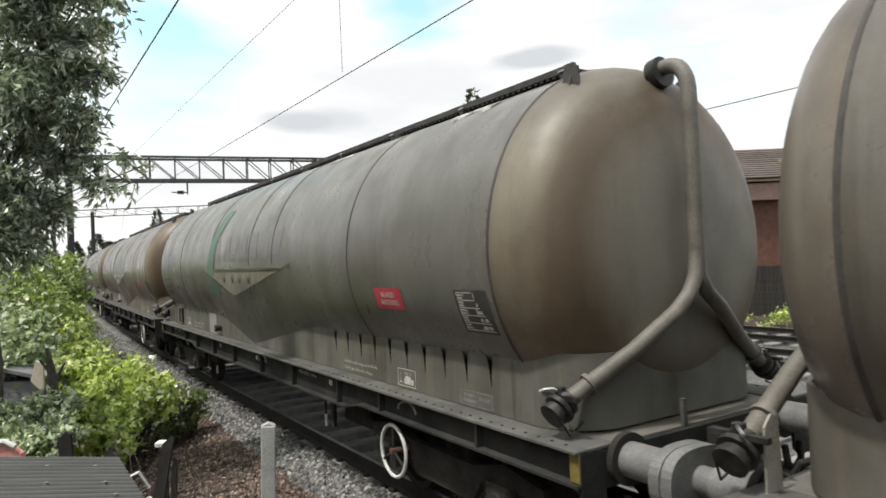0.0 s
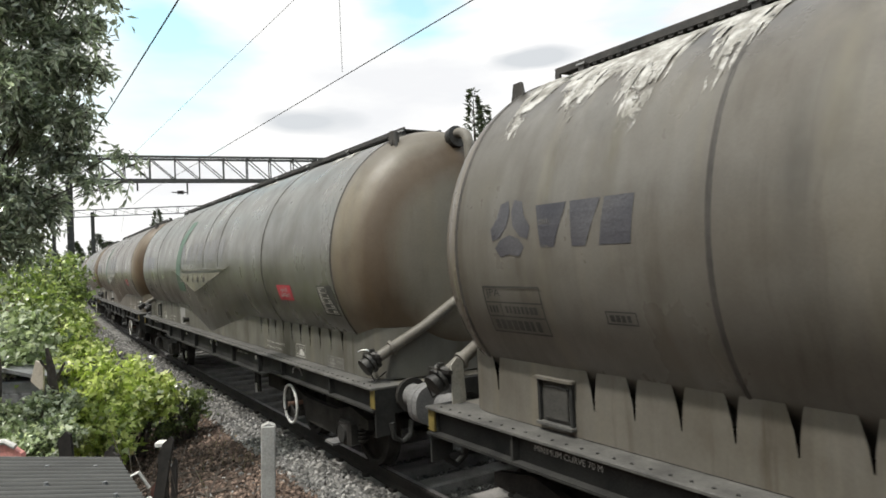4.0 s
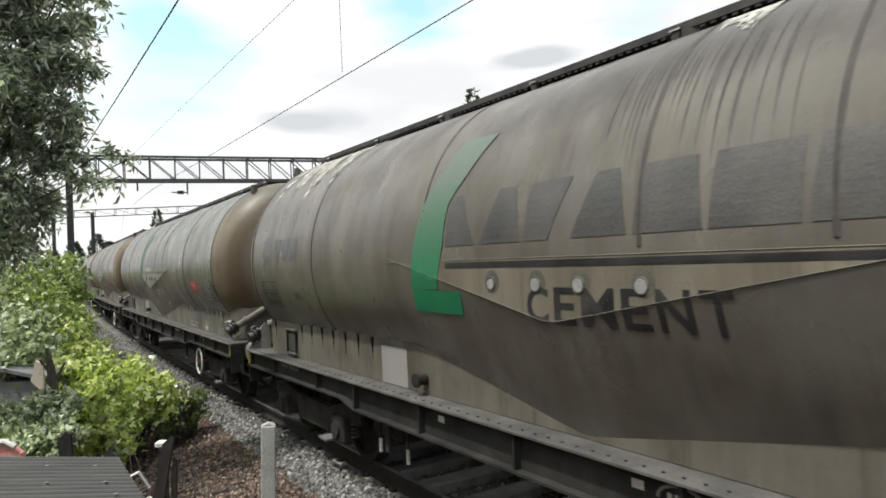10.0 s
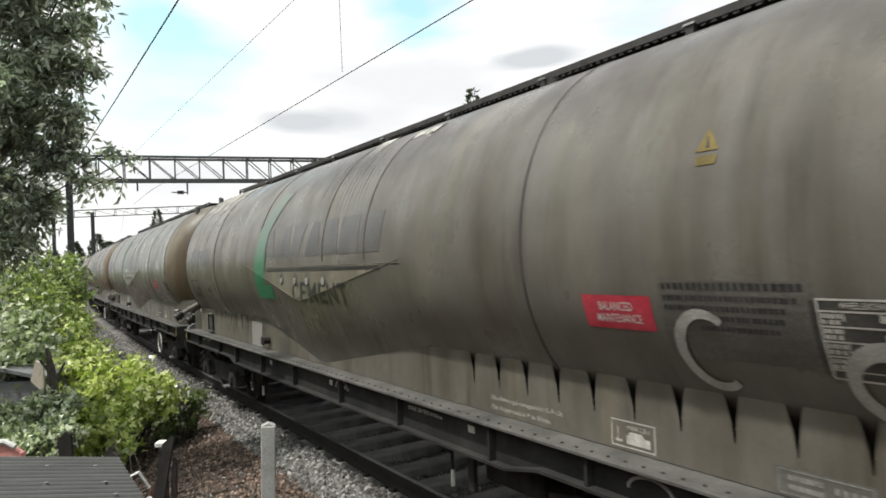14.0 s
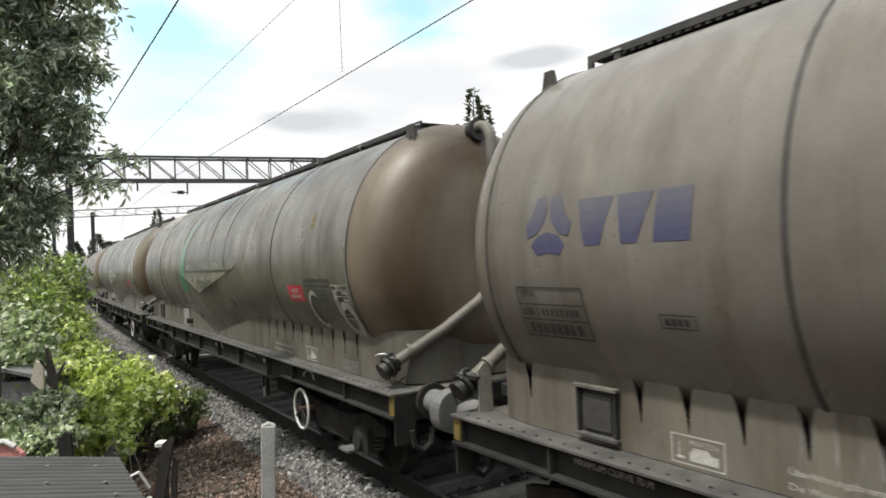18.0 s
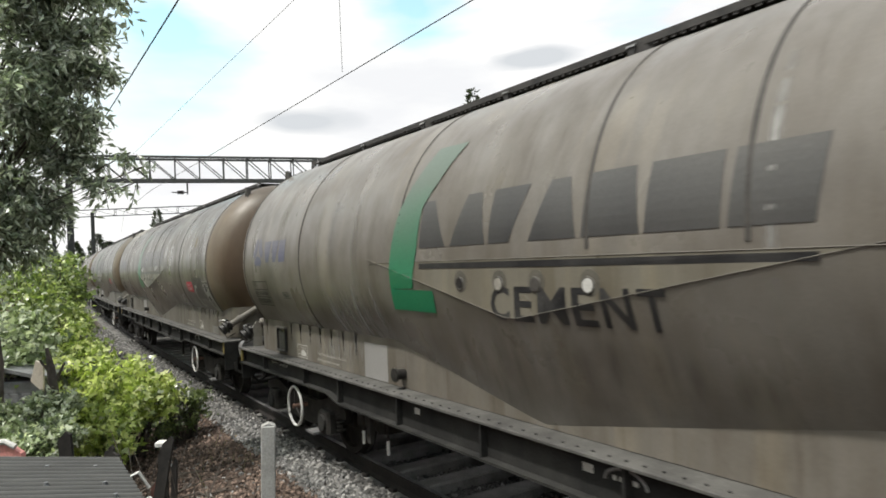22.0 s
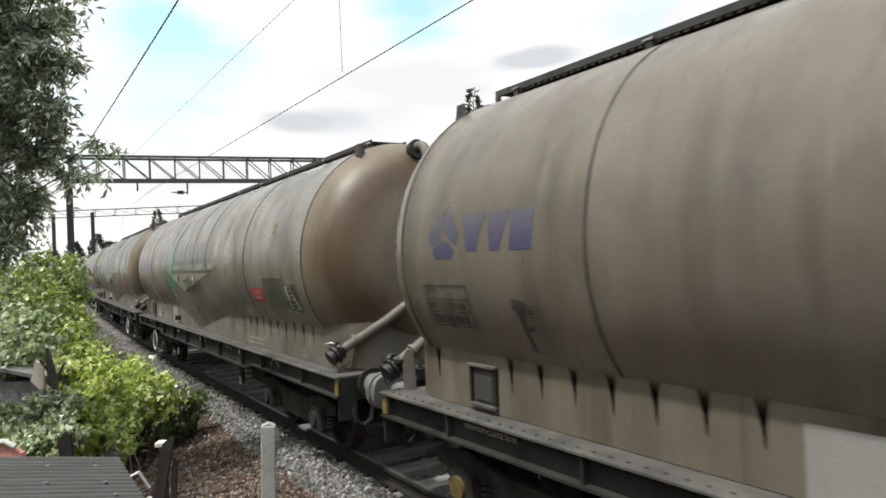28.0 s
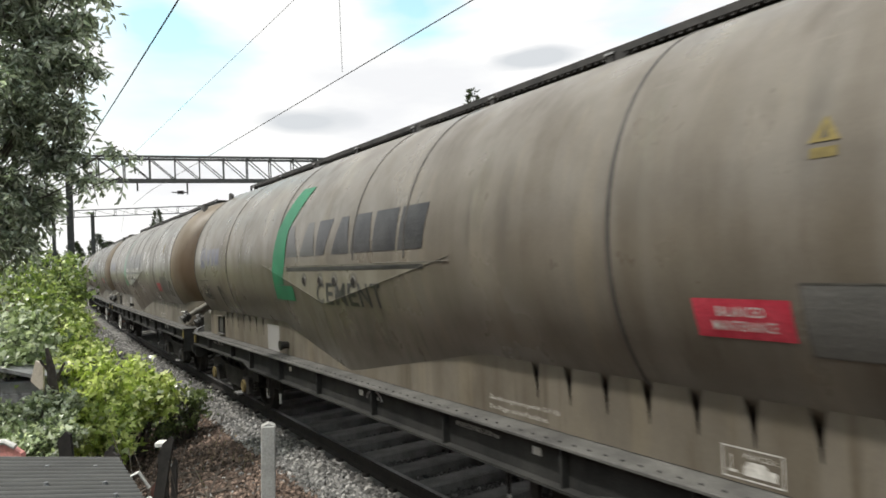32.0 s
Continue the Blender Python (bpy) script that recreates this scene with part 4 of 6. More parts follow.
    for x in (-0.25, 0.25):
        part("kerb_rail", Mesh().box(x - 0.012, x + 0.012, -6.0, 6.37, 3.795, 3.85), M_WALK, walkway)
        part("end_post", Mesh().box(x - 0.015, x + 0.015, 6.32, 6.37, 3.66, 3.797), M_WALK, walkway)
        y = -5.95
        while y < 6.2:
            part("support", Mesh().box(x - 0.03, x + 0.03, y - 0.03, y + 0.03, 3.68, 3.80), M_WALK, walkway)
            part("clip", Mesh().box(min(x, x * 1.16), max(x, x * 1.16), y - 0.045, y + 0.045, 3.80, 3.815), M_CHROME, walkway)
            y += 1.5
        comb = Mesh()
        for i in range(150):
            yy = -5.9 + 11.9 * i / 149
            comb.box(x - 0.006, x + 0.006, yy - 0.02, yy + 0.02, 3.775, 3.797)
        tagged(part("grating_teeth", comb, M_WALK, walkway), kind="stuff")
    for y in (-3.0, 0.0, 3.0):
        part("manhole_lid", Mesh().cyl((0, y, 3.70), (0, y, 3.81), 0.27, 20), M_WALK, w, "", True)
    for y in (-5.05, 5.05):
        bogie(w, y)
    for s in (-1, 1):
        end_gear(w, s)
    return w

# ---------------------------------------------------------------- marks on the wagons


def quads(m, shapes, e=0.004, n=6, surf=tank_x):
    """Patches of paint on the near side, each from four corners (y, z), in steps fine enough to follow the tank."""
    e *= 0.5
    for a, b, c, d in shapes:
        k = len(m.v)
        for j in range(n + 1):
            t = j / n
            for i in range(3):
                u = i / 2
                y = (a[0] * (1 - u) + b[0] * u) * (1 - t) + (d[0] * (1 - u) + c[0] * u) * t
                z = (a[1] * (1 - u) + b[1] * u) * (1 - t) + (d[1] * (1 - u) + c[1] * u) * t
                m.v.append((-surf(y, z) - e, y, z))
        for j in range(n):
            for i in range(2):
                q = k + j * 3 + i
                m.f.append((q, q + 1, q + 4, q + 3))
    return m


def rect(y0, y1, z0, z1):
    return ((y0, z0), (y1, z0), (y1, z1), (y0, z1))


def skirt_face(y, z):
    return SKIRT_X


def sole_face(y, z):
    return SOLE_X - 0.085


SHAPES = {}


def letter_shapes(text, bold):
    """Vertices and faces of a text in the built-in font."""
    if (text, bold) not in SHAPES:
        cu = bpy.data.curves.new("letters", "FONT")
        cu.body, cu.size, cu.offset, cu.resolution_u = text, 1.0, bold, 3
        ob = bpy.data.objects.new("letters", cu)
        me = ob.to_mesh()
        bm = bmesh.new()
        bm.from_mesh(me)
        if len(text) == 1:
            lo_, hi_ = min(v.co.y for v in bm.verts), max(v.co.y for v in bm.verts)
            for i in range(1, 14):
                bmesh.ops.bisect_plane(bm, geom=bm.verts[:] + bm.edges[:] + bm.faces[:], plane_co=(0, lo_ + (hi_ - lo_) * i / 14, 0), plane_no=(0, 1, 0))
        bm.verts.index_update()
        SHAPES[text, bold] = [tuple(v.co) for v in bm.verts], [tuple(v.index for v in f.verts) for f in bm.faces]
        bm.free()
        ob.to_mesh_clear()
        bpy.data.objects.remove(ob)
    return SHAPES[text, bold]


def lettering(m, text, y, z, height, width, e=0.006, surf=tank_x, bold=0.0):
    """Flat letters laid on the near side, reading from the leading end backwards; y, z is their lower left corner."""
    vs, fs = letter_shapes(text, bold)
    x0, x1 = min(v[0] for v in vs), max(v[0] for v in vs)
    y0, y1 = min(v[1] for v in vs), max(v[1] for v in vs)
    out = []
    for v in vs:
        yy = y - (v[0] - x0) / (x1 - x0) * width
        zz = z + (v[1] - y0) / (y1 - y0) * height
        out.append((-surf(yy, zz) - e * 0.5, yy, zz))
    return m.add(out, fs)


def outline_box(m, y0, y1, z0, z1, w, **kw):
    """A thin painted frame; y0 > y1."""
    return quads(m, [rect(y0, y1, z0, z0 + w), rect(y0, y1, z1 - w, z1), rect(y0, y0 - w, z0, z1), rect(y1 + w, y1, z0, z1)], **kw)


def bars(m, y, z, length, h, count, seed, **kw):
    """Writing too worn to read: short bars in a row; they run backwards from y."""
    rnd = random.Random(seed)
    step = length / count
    out = [rect(y - i * step, y - (i + rnd.uniform(0.55, 0.85)) * step, z, z + h) for i in range(count)]
    return quads(m, out, n=1, **kw)


def maker_marks(w, green=1.0, ink=M_BLACKINK, word=None):
    """The hook-shaped green mark, the dark slanted blocks beside it, the bar and the word under it."""
    tank = [c for c in w.children if c.name.startswith("tank") and not c.name.startswith("tank_w")][0]
    pieces = [((2.06, 1.85), (1.31, 1.85), (1.27, 2.035), (2.03, 2.035)), ((2.03, 2.035), (1.60, 2.05), (1.55, 2.20), (1.985, 2.20)), ((1.985, 2.20), (1.55, 2.20), (1.483, 2.40), (1.925, 2.42)),
              ((1.925, 2.42), (1.483, 2.40), (1.446, 2.72), (1.835, 2.72)), ((1.835, 2.72), (1.446, 2.72), (1.288, 2.916), (1.70, 2.95)), ((1.70, 2.95), (1.288, 2.916), (1.079, 3.227), (1.515, 3.24))]
    mat = M_GREEN if green >= 2 else M_GREEN_WORN if green >= 1 else M_GREEN_FADED
    part("green_mark", quads(Mesh(), pieces, 0.012, 14), mat, tank, "hook-shaped green paint mark")
    k = quads(Mesh(), [rect(1.455, -1.82, 2.216, 2.258)], 0.010, 1)
    part("black_bar", k, M_BLACKINK, tank, "thin black painted bar")
    edges = [1.45, 0.99, 0.52, 0.06, -0.40, -0.88, -1.38, -1.86]
    solids = (((0.0, 0.85), (0.06, 0.42)), ((0.0, 0.96), (0.42, 0.80)), ((0.05, 0.55), (0.13, 0.98)), ((0.0, 0.96), (0.42, 0.80)), ((0.05, 0.97), (0.13, 0.88)), ((0.03, 0.95), (0.10, 0.98)), ((0.03, 0.90), (0.11, 1.02)))
    for i, (foot, head_) in enumerate(solids):
        a, wide = edges[i], edges[i] - edges[i + 1]
        q = quads(Mesh(), [((a - wide * foot[0], 2.385), (a - wide * foot[1], 2.385), (a - wide * head_[1], 2.765), (a - wide * head_[0], 2.765))], 0.004, 7)
        part("brand_block", q, ink if i > 1 or ink is not M_BLACKINK else M_BLACK_WORN, tank, "dark slanted block of a worn brand mark")
    wide = (0.25, 0.225, 0.30, 0.225, 0.255, 0.225)
    y = 0.485
    for ch, wd in zip("CEMENT", wide):
        part("letter", lettering(Mesh(), ch, y, 1.85, 0.235, wd - 0.04, e=0.008, bold=0.02), word or ink, tank, "black letter of the word CEMENT")
        y -= wd + 0.012


def owner_marks(w, ink=M_BLUEINK):
    """The faded blue owner's mark near the leading end, and the data boxes under it."""
    tank = [c for c in w.children if c.name.startswith("tank") and not c.name.startswith("tank_w")][0]
    for i in range(3):
        a = radians(90 + 120 * i)
        a += radians(180)
        q = Mesh()
        shape = [(0.035, 0.0), (0.062, 0.085), (0.115, 0.135), (0.172, 0.085), (0.155, 0.0), (0.172, -0.085), (0.115, -0.135), (0.062, -0.085)]
        o = [(5.735 - 1.08 * d * math.cos(a) - 1.15 * e_ * math.sin(a), 2.47 + 1.08 * d * math.sin(a) - 1.15 * e_ * math.cos(a)) for d, e_ in shape]
        quads(q, [(o[0], o[1], o[2], o[3]), (o[0], o[3], o[4], o[0]), (o[0], o[4], o[5], o[0]), (o[0], o[5], o[6], o[7])], 0.004, 2)
        part("mark_lobe", q, M_BLUE_WORN if ink is M_BLUEINK else ink, tank, "lobe of a faded blue round mark")
    faint = M_BLUE_WORN if ink is M_BLUEINK else ink
    for a0, a1, b0, b1 in ((5.42, 5.30, 5.48, 5.20), (5.14, 5.03, 5.17, 4.92), (4.92, 4.69, 4.89, 4.67)):
        part("owner_block", quads(Mesh(), [((a0, 2.335), (a1, 2.335), (b1, 2.61), (b0, 2.61))], 0.004, 4), faint, tank, "faded blue slanted block")
    f = outline_box(Mesh(), 6.09, 5.48, 1.75, 2.085, 0.012, e=0.005)
    quads(f, [rect(6.09, 5.48, 1.965, 1.975), rect(6.09, 5.48, 1.865, 1.875), rect(5.93, 5.92, 1.87, 1.97)], 0.005, 1)
    lettering(f, "JPA", 6.06, 1.995, 0.07, 0.16)
    bars(f, 6.06, 1.895, 0.11, 0.05, 3, 3, e=0.005)
    bars(f, 5.88, 1.895, 0.34, 0.05, 8, 4, e=0.005)
    bars(f, 6.04, 1.775, 0.50, 0.07, 8, 5, e=0.005)
    part("data_box", f, M_NOTICE, tank, "black-framed data boxes with worn writing")
    f = outline_box(Mesh(), 4.95, 4.72, 1.87, 1.95, 0.008, e=0.005)
    bars(f, 4.92, 1.888, 0.17, 0.04, 4, 6, e=0.005)
    part("data_box", f, M_NOTICE, tank, "small framed label")


def service_marks(w, red_y=-4.40, red_z=1.86, table=-5.80, notice=None, tri=None, panel=False, words=(-3.10,), front=(), rear=(-4.34,), whole=False):
    """Red sign, warning triangle, data table and the white signs on the skirt and frame."""
    tank = [c for c in w.children if c.name.startswith("tank") and not c.name.startswith("tank_w")][0]
    r = part("red_sign", quads(Mesh(), [rect(red_y, red_y - 0.51, red_z, red_z + 0.195)], 0.006), M_RED, tank, "red sign with white words")
    part("sign_word", lettering(Mesh(), "BALANCED", red_y - 0.13, red_z + 0.108, 0.050, 0.25, 0.012, bold=0.01), M_WHITE, r, "white word BALANCED")
    part("sign_word", lettering(Mesh(), "MAINTENANCE", red_y - 0.10, red_z + 0.038, 0.050, 0.33, 0.012, bold=0.01), M_WHITE, r, "white word MAINTENANCE")
    if notice:
        n0 = notice
        part("notice_ground", quads(Mesh(), [rect(n0 + 0.03, n0 - 0.80, 1.73, 2.13)], 0.002), M_NOTICE_GROUND, tank, "dull dark ground of a worn notice")
        f = bars(Mesh(), n0, 2.085, 0.76, 0.035, 20, 7, e=0.004)
        bars(f, n0, 2.03, 0.72, 0.026, 26, 8, e=0.004)
        bars(f, n0, 1.98, 0.66, 0.026, 24, 9, e=0.004)
        bars(f, n0 - 0.1, 1.93, 0.55, 0.026, 20, 10, e=0.004)
        bars(f, n0 - 0.2, 1.88, 0.42, 0.024, 15, 12, e=0.004)
        tagged(part("notice", f, M_BLACKINK, tank, "black notice with unreadable lines"), kind="stuff")
    if panel:
        f = quads(Mesh(), [rect(-4.94, -5.62, 1.79, 2.125)], 0.004)
        pn = part("grey_panel", f, M_GREYPANEL, tank, "dull grey painted panel")
        part("panel_edge", outline_box(Mesh(), -4.94, -5.62, 1.79, 2.125, 0.008, e=0.007), M_GRIME, pn)
    if table:
        y0 = table
        back = part("table_back", quads(Mesh(), [rect(y0 + 0.03, y0 - 0.40, 1.715, 2.05)], 0.004), M_NOTICE, tank, "black ground of the data table")
        f = Mesh()
        if whole:
            outline_box(f, y0, y0 - 0.40, 1.70, 2.06, 0.009, e=0.007)
            lettering(f, "WHEEL EXCHANGE", y0 - 0.10, 2.018, 0.028, 0.22, 0.012, bold=0.01)
            for i in range(4):
                z = 1.745 + 0.066 * i
                quads(f, [rect(y0, y0 - 0.40, z + 0.058, z + 0.066)], 0.007, 1)
                bars(f, y0 - 0.015, z + 0.006, 0.085, 0.020, 3, 40 + i, e=0.007)
                bars(f, y0 - 0.015, z + 0.032, 0.085, 0.020, 4, 50 + i, e=0.007)
                bars(f, y0 - 0.255, z + 0.010 + 0.012 * (i % 2), 0.09, 0.030, 3, 60 + i, e=0.007)
                bars(f, y0 - 0.345, z + 0.012, 0.05, 0.032, 2, 70 + i, e=0.007)
            quads(f, [rect(y0, y0 - 0.40, 1.742, 1.748), rect(y0 - 0.10, y0 - 0.108, 1.70, 2.0), rect(y0 - 0.245, y0 - 0.253, 1.70, 2.0), rect(y0 - 0.335, y0 - 0.341, 1.70, 2.0)], 0.007, 2)
        reach = () if whole else (0.37, 0.35, 0.31, 0.27, 0.23, 0.20)
        for i, far_ in enumerate(reach):
            z = 1.735 + 0.058 * i
            quads(f, [rect(y0, y0 - far_, z, z + 0.008)], 0.007, 1)
            if i < 5:
                quads(f, [rect(y0 - 0.006, y0 - 0.075, z + 0.014, z + 0.028), rect(y0 - 0.006, y0 - 0.075, z + 0.036, z + 0.050)], 0.007, 1)
                bars(f, y0 - 0.235, z + 0.016, far_ - 0.245, 0.026, 2, 20 + i, e=0.007)
        if not whole:
            quads(f, [rect(y0, y0 - 0.008, 1.735, 2.03), rect(y0 - 0.085, y0 - 0.095, 1.735, 2.03), rect(y0 - 0.215, y0 - 0.225, 1.735, 2.03)], 0.007, 2)
        part("data_table", f, M_WHITEINK, back, "rough white table lines")
    if tri:
        d = tri
        if tri == -5.10:
            part("label_ground", quads(Mesh(), [rect(d + 0.012, d - 0.127, 2.685, 2.90)], 0.004, 3), M_BRACKET, tank, "pale ground of the warning label")
        dz = -0.05 if tri == -5.0 else 0.0
        q = quads(Mesh(), [((d, 2.70 + dz), (d - 0.115, 2.70 + dz), (d - 0.115, 2.745 + dz), (d, 2.745 + dz)), ((d + 0.01, 2.77 + dz), (d - 0.125, 2.77 + dz), (d - 0.062, 2.88 + dz), (d - 0.054, 2.88 + dz))], 0.006, 3)
        lb = part("warning_label", q, M_YELLOW, tank, "yellow overhead-wire warning label")
        part("bolt_symbol", quads(Mesh(), [((d - 0.05, 2.785 + dz), (d - 0.07, 2.785 + dz), (d - 0.062, 2.845 + dz), (d - 0.055, 2.845 + dz))], 0.009, 2), M_BLACKINK, lb)
    for y in front + rear:
        s = outline_box(Mesh(), y, y - 0.34, 1.10, 1.265, 0.008, e=0.004, surf=skirt_face)
        quads(s, [rect(y - 0.12, y - 0.30, 1.125, 1.175), ((y - 0.13, 1.175), (y - 0.26, 1.175), (y - 0.24, 1.20), (y - 0.15, 1.20)), rect(y - 0.05, y - 0.056, 1.14, 1.22),
                  rect(y - 0.035, y - 0.085, 1.13, 1.145)], 0.004, 1, surf=skirt_face)
        lettering(s, "MAX 2.5 t", y - 0.13, 1.212, 0.028, 0.17, 0.005, skirt_face)
        part("jacking_sign", s, M_WHITEINK, w, "white framed lifting sign")
    plate = part("skirt_plate", quads(Mesh(), [rect(-5.40, -5.88, 1.085, 1.225)], 0.003, 1, skirt_face), M_NOTICE_GROUND, w, "dark ground of a small skirt plate")
    f = outline_box(Mesh(), -5.42, -5.86, 1.095, 1.215, 0.007, e=0.006, surf=skirt_face)
    quads(f, [rect(-5.47, -5.64, 1.165, 1.19), rect(-5.47, -5.64, 1.12, 1.145)], 0.006, 1, skirt_face)
    bars(f, -5.69, 1.15, 0.15, 0.03, 4, 31, e=0.006, surf=skirt_face)
    part("plate_print", f, M_FAINTINK, plate, "worn white lines and bars")
    for y in words:
        s = lettering(Mesh(), "\u00dcberf\u00fchrungsbremsgewicht G-P-13t", y, 1.178, 0.05, 0.80, 0.004, skirt_face)
        lettering(s, "Die Wagen sind in P zu fahren.", y, 1.105, 0.045, 0.68, 0.004, skirt_face)
        tagged(part("lettering", s, M_WHITEINK, w, "two lines of white German lettering"), kind="stuff")
    part("data_panel", quads(Mesh(), [rect(3.11, 2.60, 1.085, 1.45)], 0.004, 1, skirt_face), M_PANEL, w, "pale blank data panel")
    s = lettering(Mesh(), "BOGIE CENTRES 10100 mm", -2.02, 0.955, 0.035, 0.57, 0.004, sole_face)
    for y in (1.86, -0.22, -2.96):
        quads(s, [rect(y, y - 0.09, 0.93, 0.985)], 0.004, 1, sole_face)
    bars(s, -0.47, 0.935, 0.2, 0.03, 4, 14, e=0.004, surf=sole_face)
    tagged(part("lettering", s, M_WHITEINK, w, "small white lettering on the side beam"), kind="stuff")
    tagged(part("lettering", lettering(Mesh(), "MINIMUM CURVE 70 M", 5.72, 0.962, 0.042, 0.62, 0.006, sole_face), M_WHITEINK, w, "white lettering on the side beam"), kind="stuff")
    for y in (-0.57, -4.75):
        arc = [(-(SOLE_X - 0.08), y - 0.16 * math.cos(a), 0.93 + 0.085 * math.sin(a)) for a in [math.pi * i / 12 for i in range(13)]]
        part("lamp_hook", Mesh().tube(arc, 0.010, 6), M_PANEL, w, "bent grab loop", True)


def caked(w, spots, seed):
    """Ragged crusts of spilt cement on the tank's shoulder: (from y, to y, upper angle, lowest angle)."""
    tank = [c for c in w.children if c.name.startswith("tank") and not c.name.startswith("tank_w")][0]
    rnd = random.Random(seed)
    for y0, y1, top, low in spots:
        m = Mesh()
        n = max(8, int((y0 - y1) * 60))
        ends, drip = [], 0.0
        for i in range(n + 1):
            f = i / n
            drip = drip * 0.8 + rnd.uniform(-1, 1) * 0.5
            reach = 0.72 + 0.22 * math.sin((y0 + (y1 - y0) * f) * 11.0 + seed) + 0.16 * drip + (rnd.random() < 0.2) * rnd.uniform(-0.15, 0.2)
            ends.append(max(0.05, min(1.0, reach)) * min(1.0, 0.35 + 3.5 * f, 0.35 + 9 * (1 - f)) * (top - low) + 0.5)
        for i in range(n + 1):
            for j in range(7):
                a = radians(top + rnd.uniform(-0.5, 0.5) - ends[i] * j / 6)
                rr = R + (0.003 + 0.010 * math.sin(math.pi * (j + 0.4) / 6.6) * rnd.uniform(0.5, 1.0) if j < 6 else 0.002)
                m.v.append((-rr * math.cos(a), y0 + (y1 - y0) * i / n + rnd.uniform(-0.007, 0.007), ZC + rr * TALL / R * math.sin(a)))
        for i in range(n):
            for j in range(6):
                if j > 2 and rnd.random() < 0.06:
                    continue
                m.f.append((7 * i + j, 7 * i + j + 1, 7 * i + j + 8, 7 * i + j + 7))
        part("cement_crust", m, M_CAKE, tank, "pale crust of spilt cement")


M_NOTICE_GROUND = speckled("smoky_notice_ground", (0.10, 0.095, 0.086), (0.135, 0.128, 0.116), 3.0, 0.42)
M_GREYPANEL = speckled("dull_grey_panel_paint", (0.12, 0.118, 0.11), (0.155, 0.15, 0.14), 3.0, 0.5)
M_GREEN_FADED = speckled("faint_green_paint", (0.07, 0.15, 0.105), (0.13, 0.18, 0.14), 1.6, 0.55)
M_BLACK_FADED = speckled("faint_dark_lettering", (0.065, 0.065, 0.065), (0.125, 0.12, 0.11), 2.0, 0.32, spec=0.5)
M_BLUE_DARK = speckled("sooty_blue_lettering", (0.045, 0.045, 0.055), (0.095, 0.093, 0.10), 2.5, 0.32, spec=0.5)
M_BLUE_FADED = speckled("faint_blue_lettering", (0.085, 0.085, 0.12), (0.13, 0.13, 0.14), 2.5, 0.32, spec=0.5)



def worn_paint(name, paint, bare, z0, z1, grain=2.0, spread=0.5):
    """Paint that has worn away upwards, from whole at z0 to dusty bare at z1."""
    m = Mat(name, 0.32, 0, 0.5)
    sep = m.n.new("ShaderNodeSeparateXYZ")
    m.l.new(m.c, sep.inputs[0])
    wob = m.n.new("ShaderNodeMath")
    wob.operation = "MULTIPLY_ADD"
    m.l.new(m.noise(grain, 5, m.scaled((1, 1, 0.3))), wob.inputs[0])
    wob.inputs[1].default_value = spread
    m.l.new(sep.outputs["Z"], wob.inputs[2])
    q = m.n.new("ShaderNodeMapRange")
    q.inputs["From Min"].default_value, q.inputs["From Max"].default_value = z0 + spread / 2, z1 + spread / 2
    q.inputs["To Max"].default_value = 0.9
    m.l.new(wob.outputs[0], q.inputs["Value"])
    f = m.noise(55.0, 3)
    col = m.mix(paint, bare, q.outputs[0])
    m.color(m.mix(col, m.ramp(f, [(0.3, (0.8, 0.8, 0.8)), (0.7, (1.15, 1.15, 1.15))]), 0.6, "MULTIPLY"))
    return m.m


M_GREEN_WORN = worn_paint("worn_green_paint", (0.02, 0.23, 0.11), (0.13, 0.15, 0.125), 2.05, 2.9)
M_BLACK_WORN = worn_paint("worn_dark_lettering", (0.05, 0.05, 0.05), (0.13, 0.125, 0.115), 2.30, 3.0, 1.1, 0.9)
M_BLUE_WORN = worn_paint("worn_blue_lettering", (0.075, 0.075, 0.14), (0.13, 0.127, 0.14), 2.34, 2.66, 3.0, 0.3)

wagon = cement_wagon()
WAGONS = {}
LABELS = {3: "dusty cement tank wagon with a bright green mark", 2: "grey cement tank wagon streaked with pale dust runs",
          1: "brownish cement tank wagon with spray-painted rings and a worn mark", 0: "grimy grey cement tank wagon with a nearly worn-off mark"}
for k in range(-5, 4):
    ob = wagon if k == 0 else copy_thing(wagon, pose(0, 0, 0))
    WAGONS[k] = tagged(ob, LABELS.get(k, "distant dusty brown cement tank wagon"))
for k, ob in WAGONS.items():
    handwheel(ob, 4.86 if k in (2, -3) else -4.46)
    if k >= -2:
        maker_marks(ob, {3: 2.0, 2: 1.0, 1: 1.0}.get(k, 0.5), {3: M_BLACKINK, 2: M_BLACK_WORN}.get(k, M_BLACK_FADED), M_BLACKINK if k > 0 else None)
        owner_marks(ob, {1: M_BLUE_DARK, 2: M_BLUEINK, 3: M_BLUEINK}.get(k, M_BLUE_FADED))
        service_marks(ob, -4.06 if k == 2 else -4.38, 1.79 if k == 2 else 1.85, {3: None, 2: -5.53}.get(k, -5.775), {2: -4.72, 1: -4.98}.get(k),
                      {3: -5.0, 2: -5.10, 1: -5.2}.get(k), k == 3, {3: (-2.30,), 1: (-3.10,)}.get(k, (4.40, -3.10)), () if k in (1, 3) else (5.08,), () if k == 2 else (-4.34,), k == 1)
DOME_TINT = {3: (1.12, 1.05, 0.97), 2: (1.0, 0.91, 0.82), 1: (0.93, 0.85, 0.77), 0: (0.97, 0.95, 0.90)}
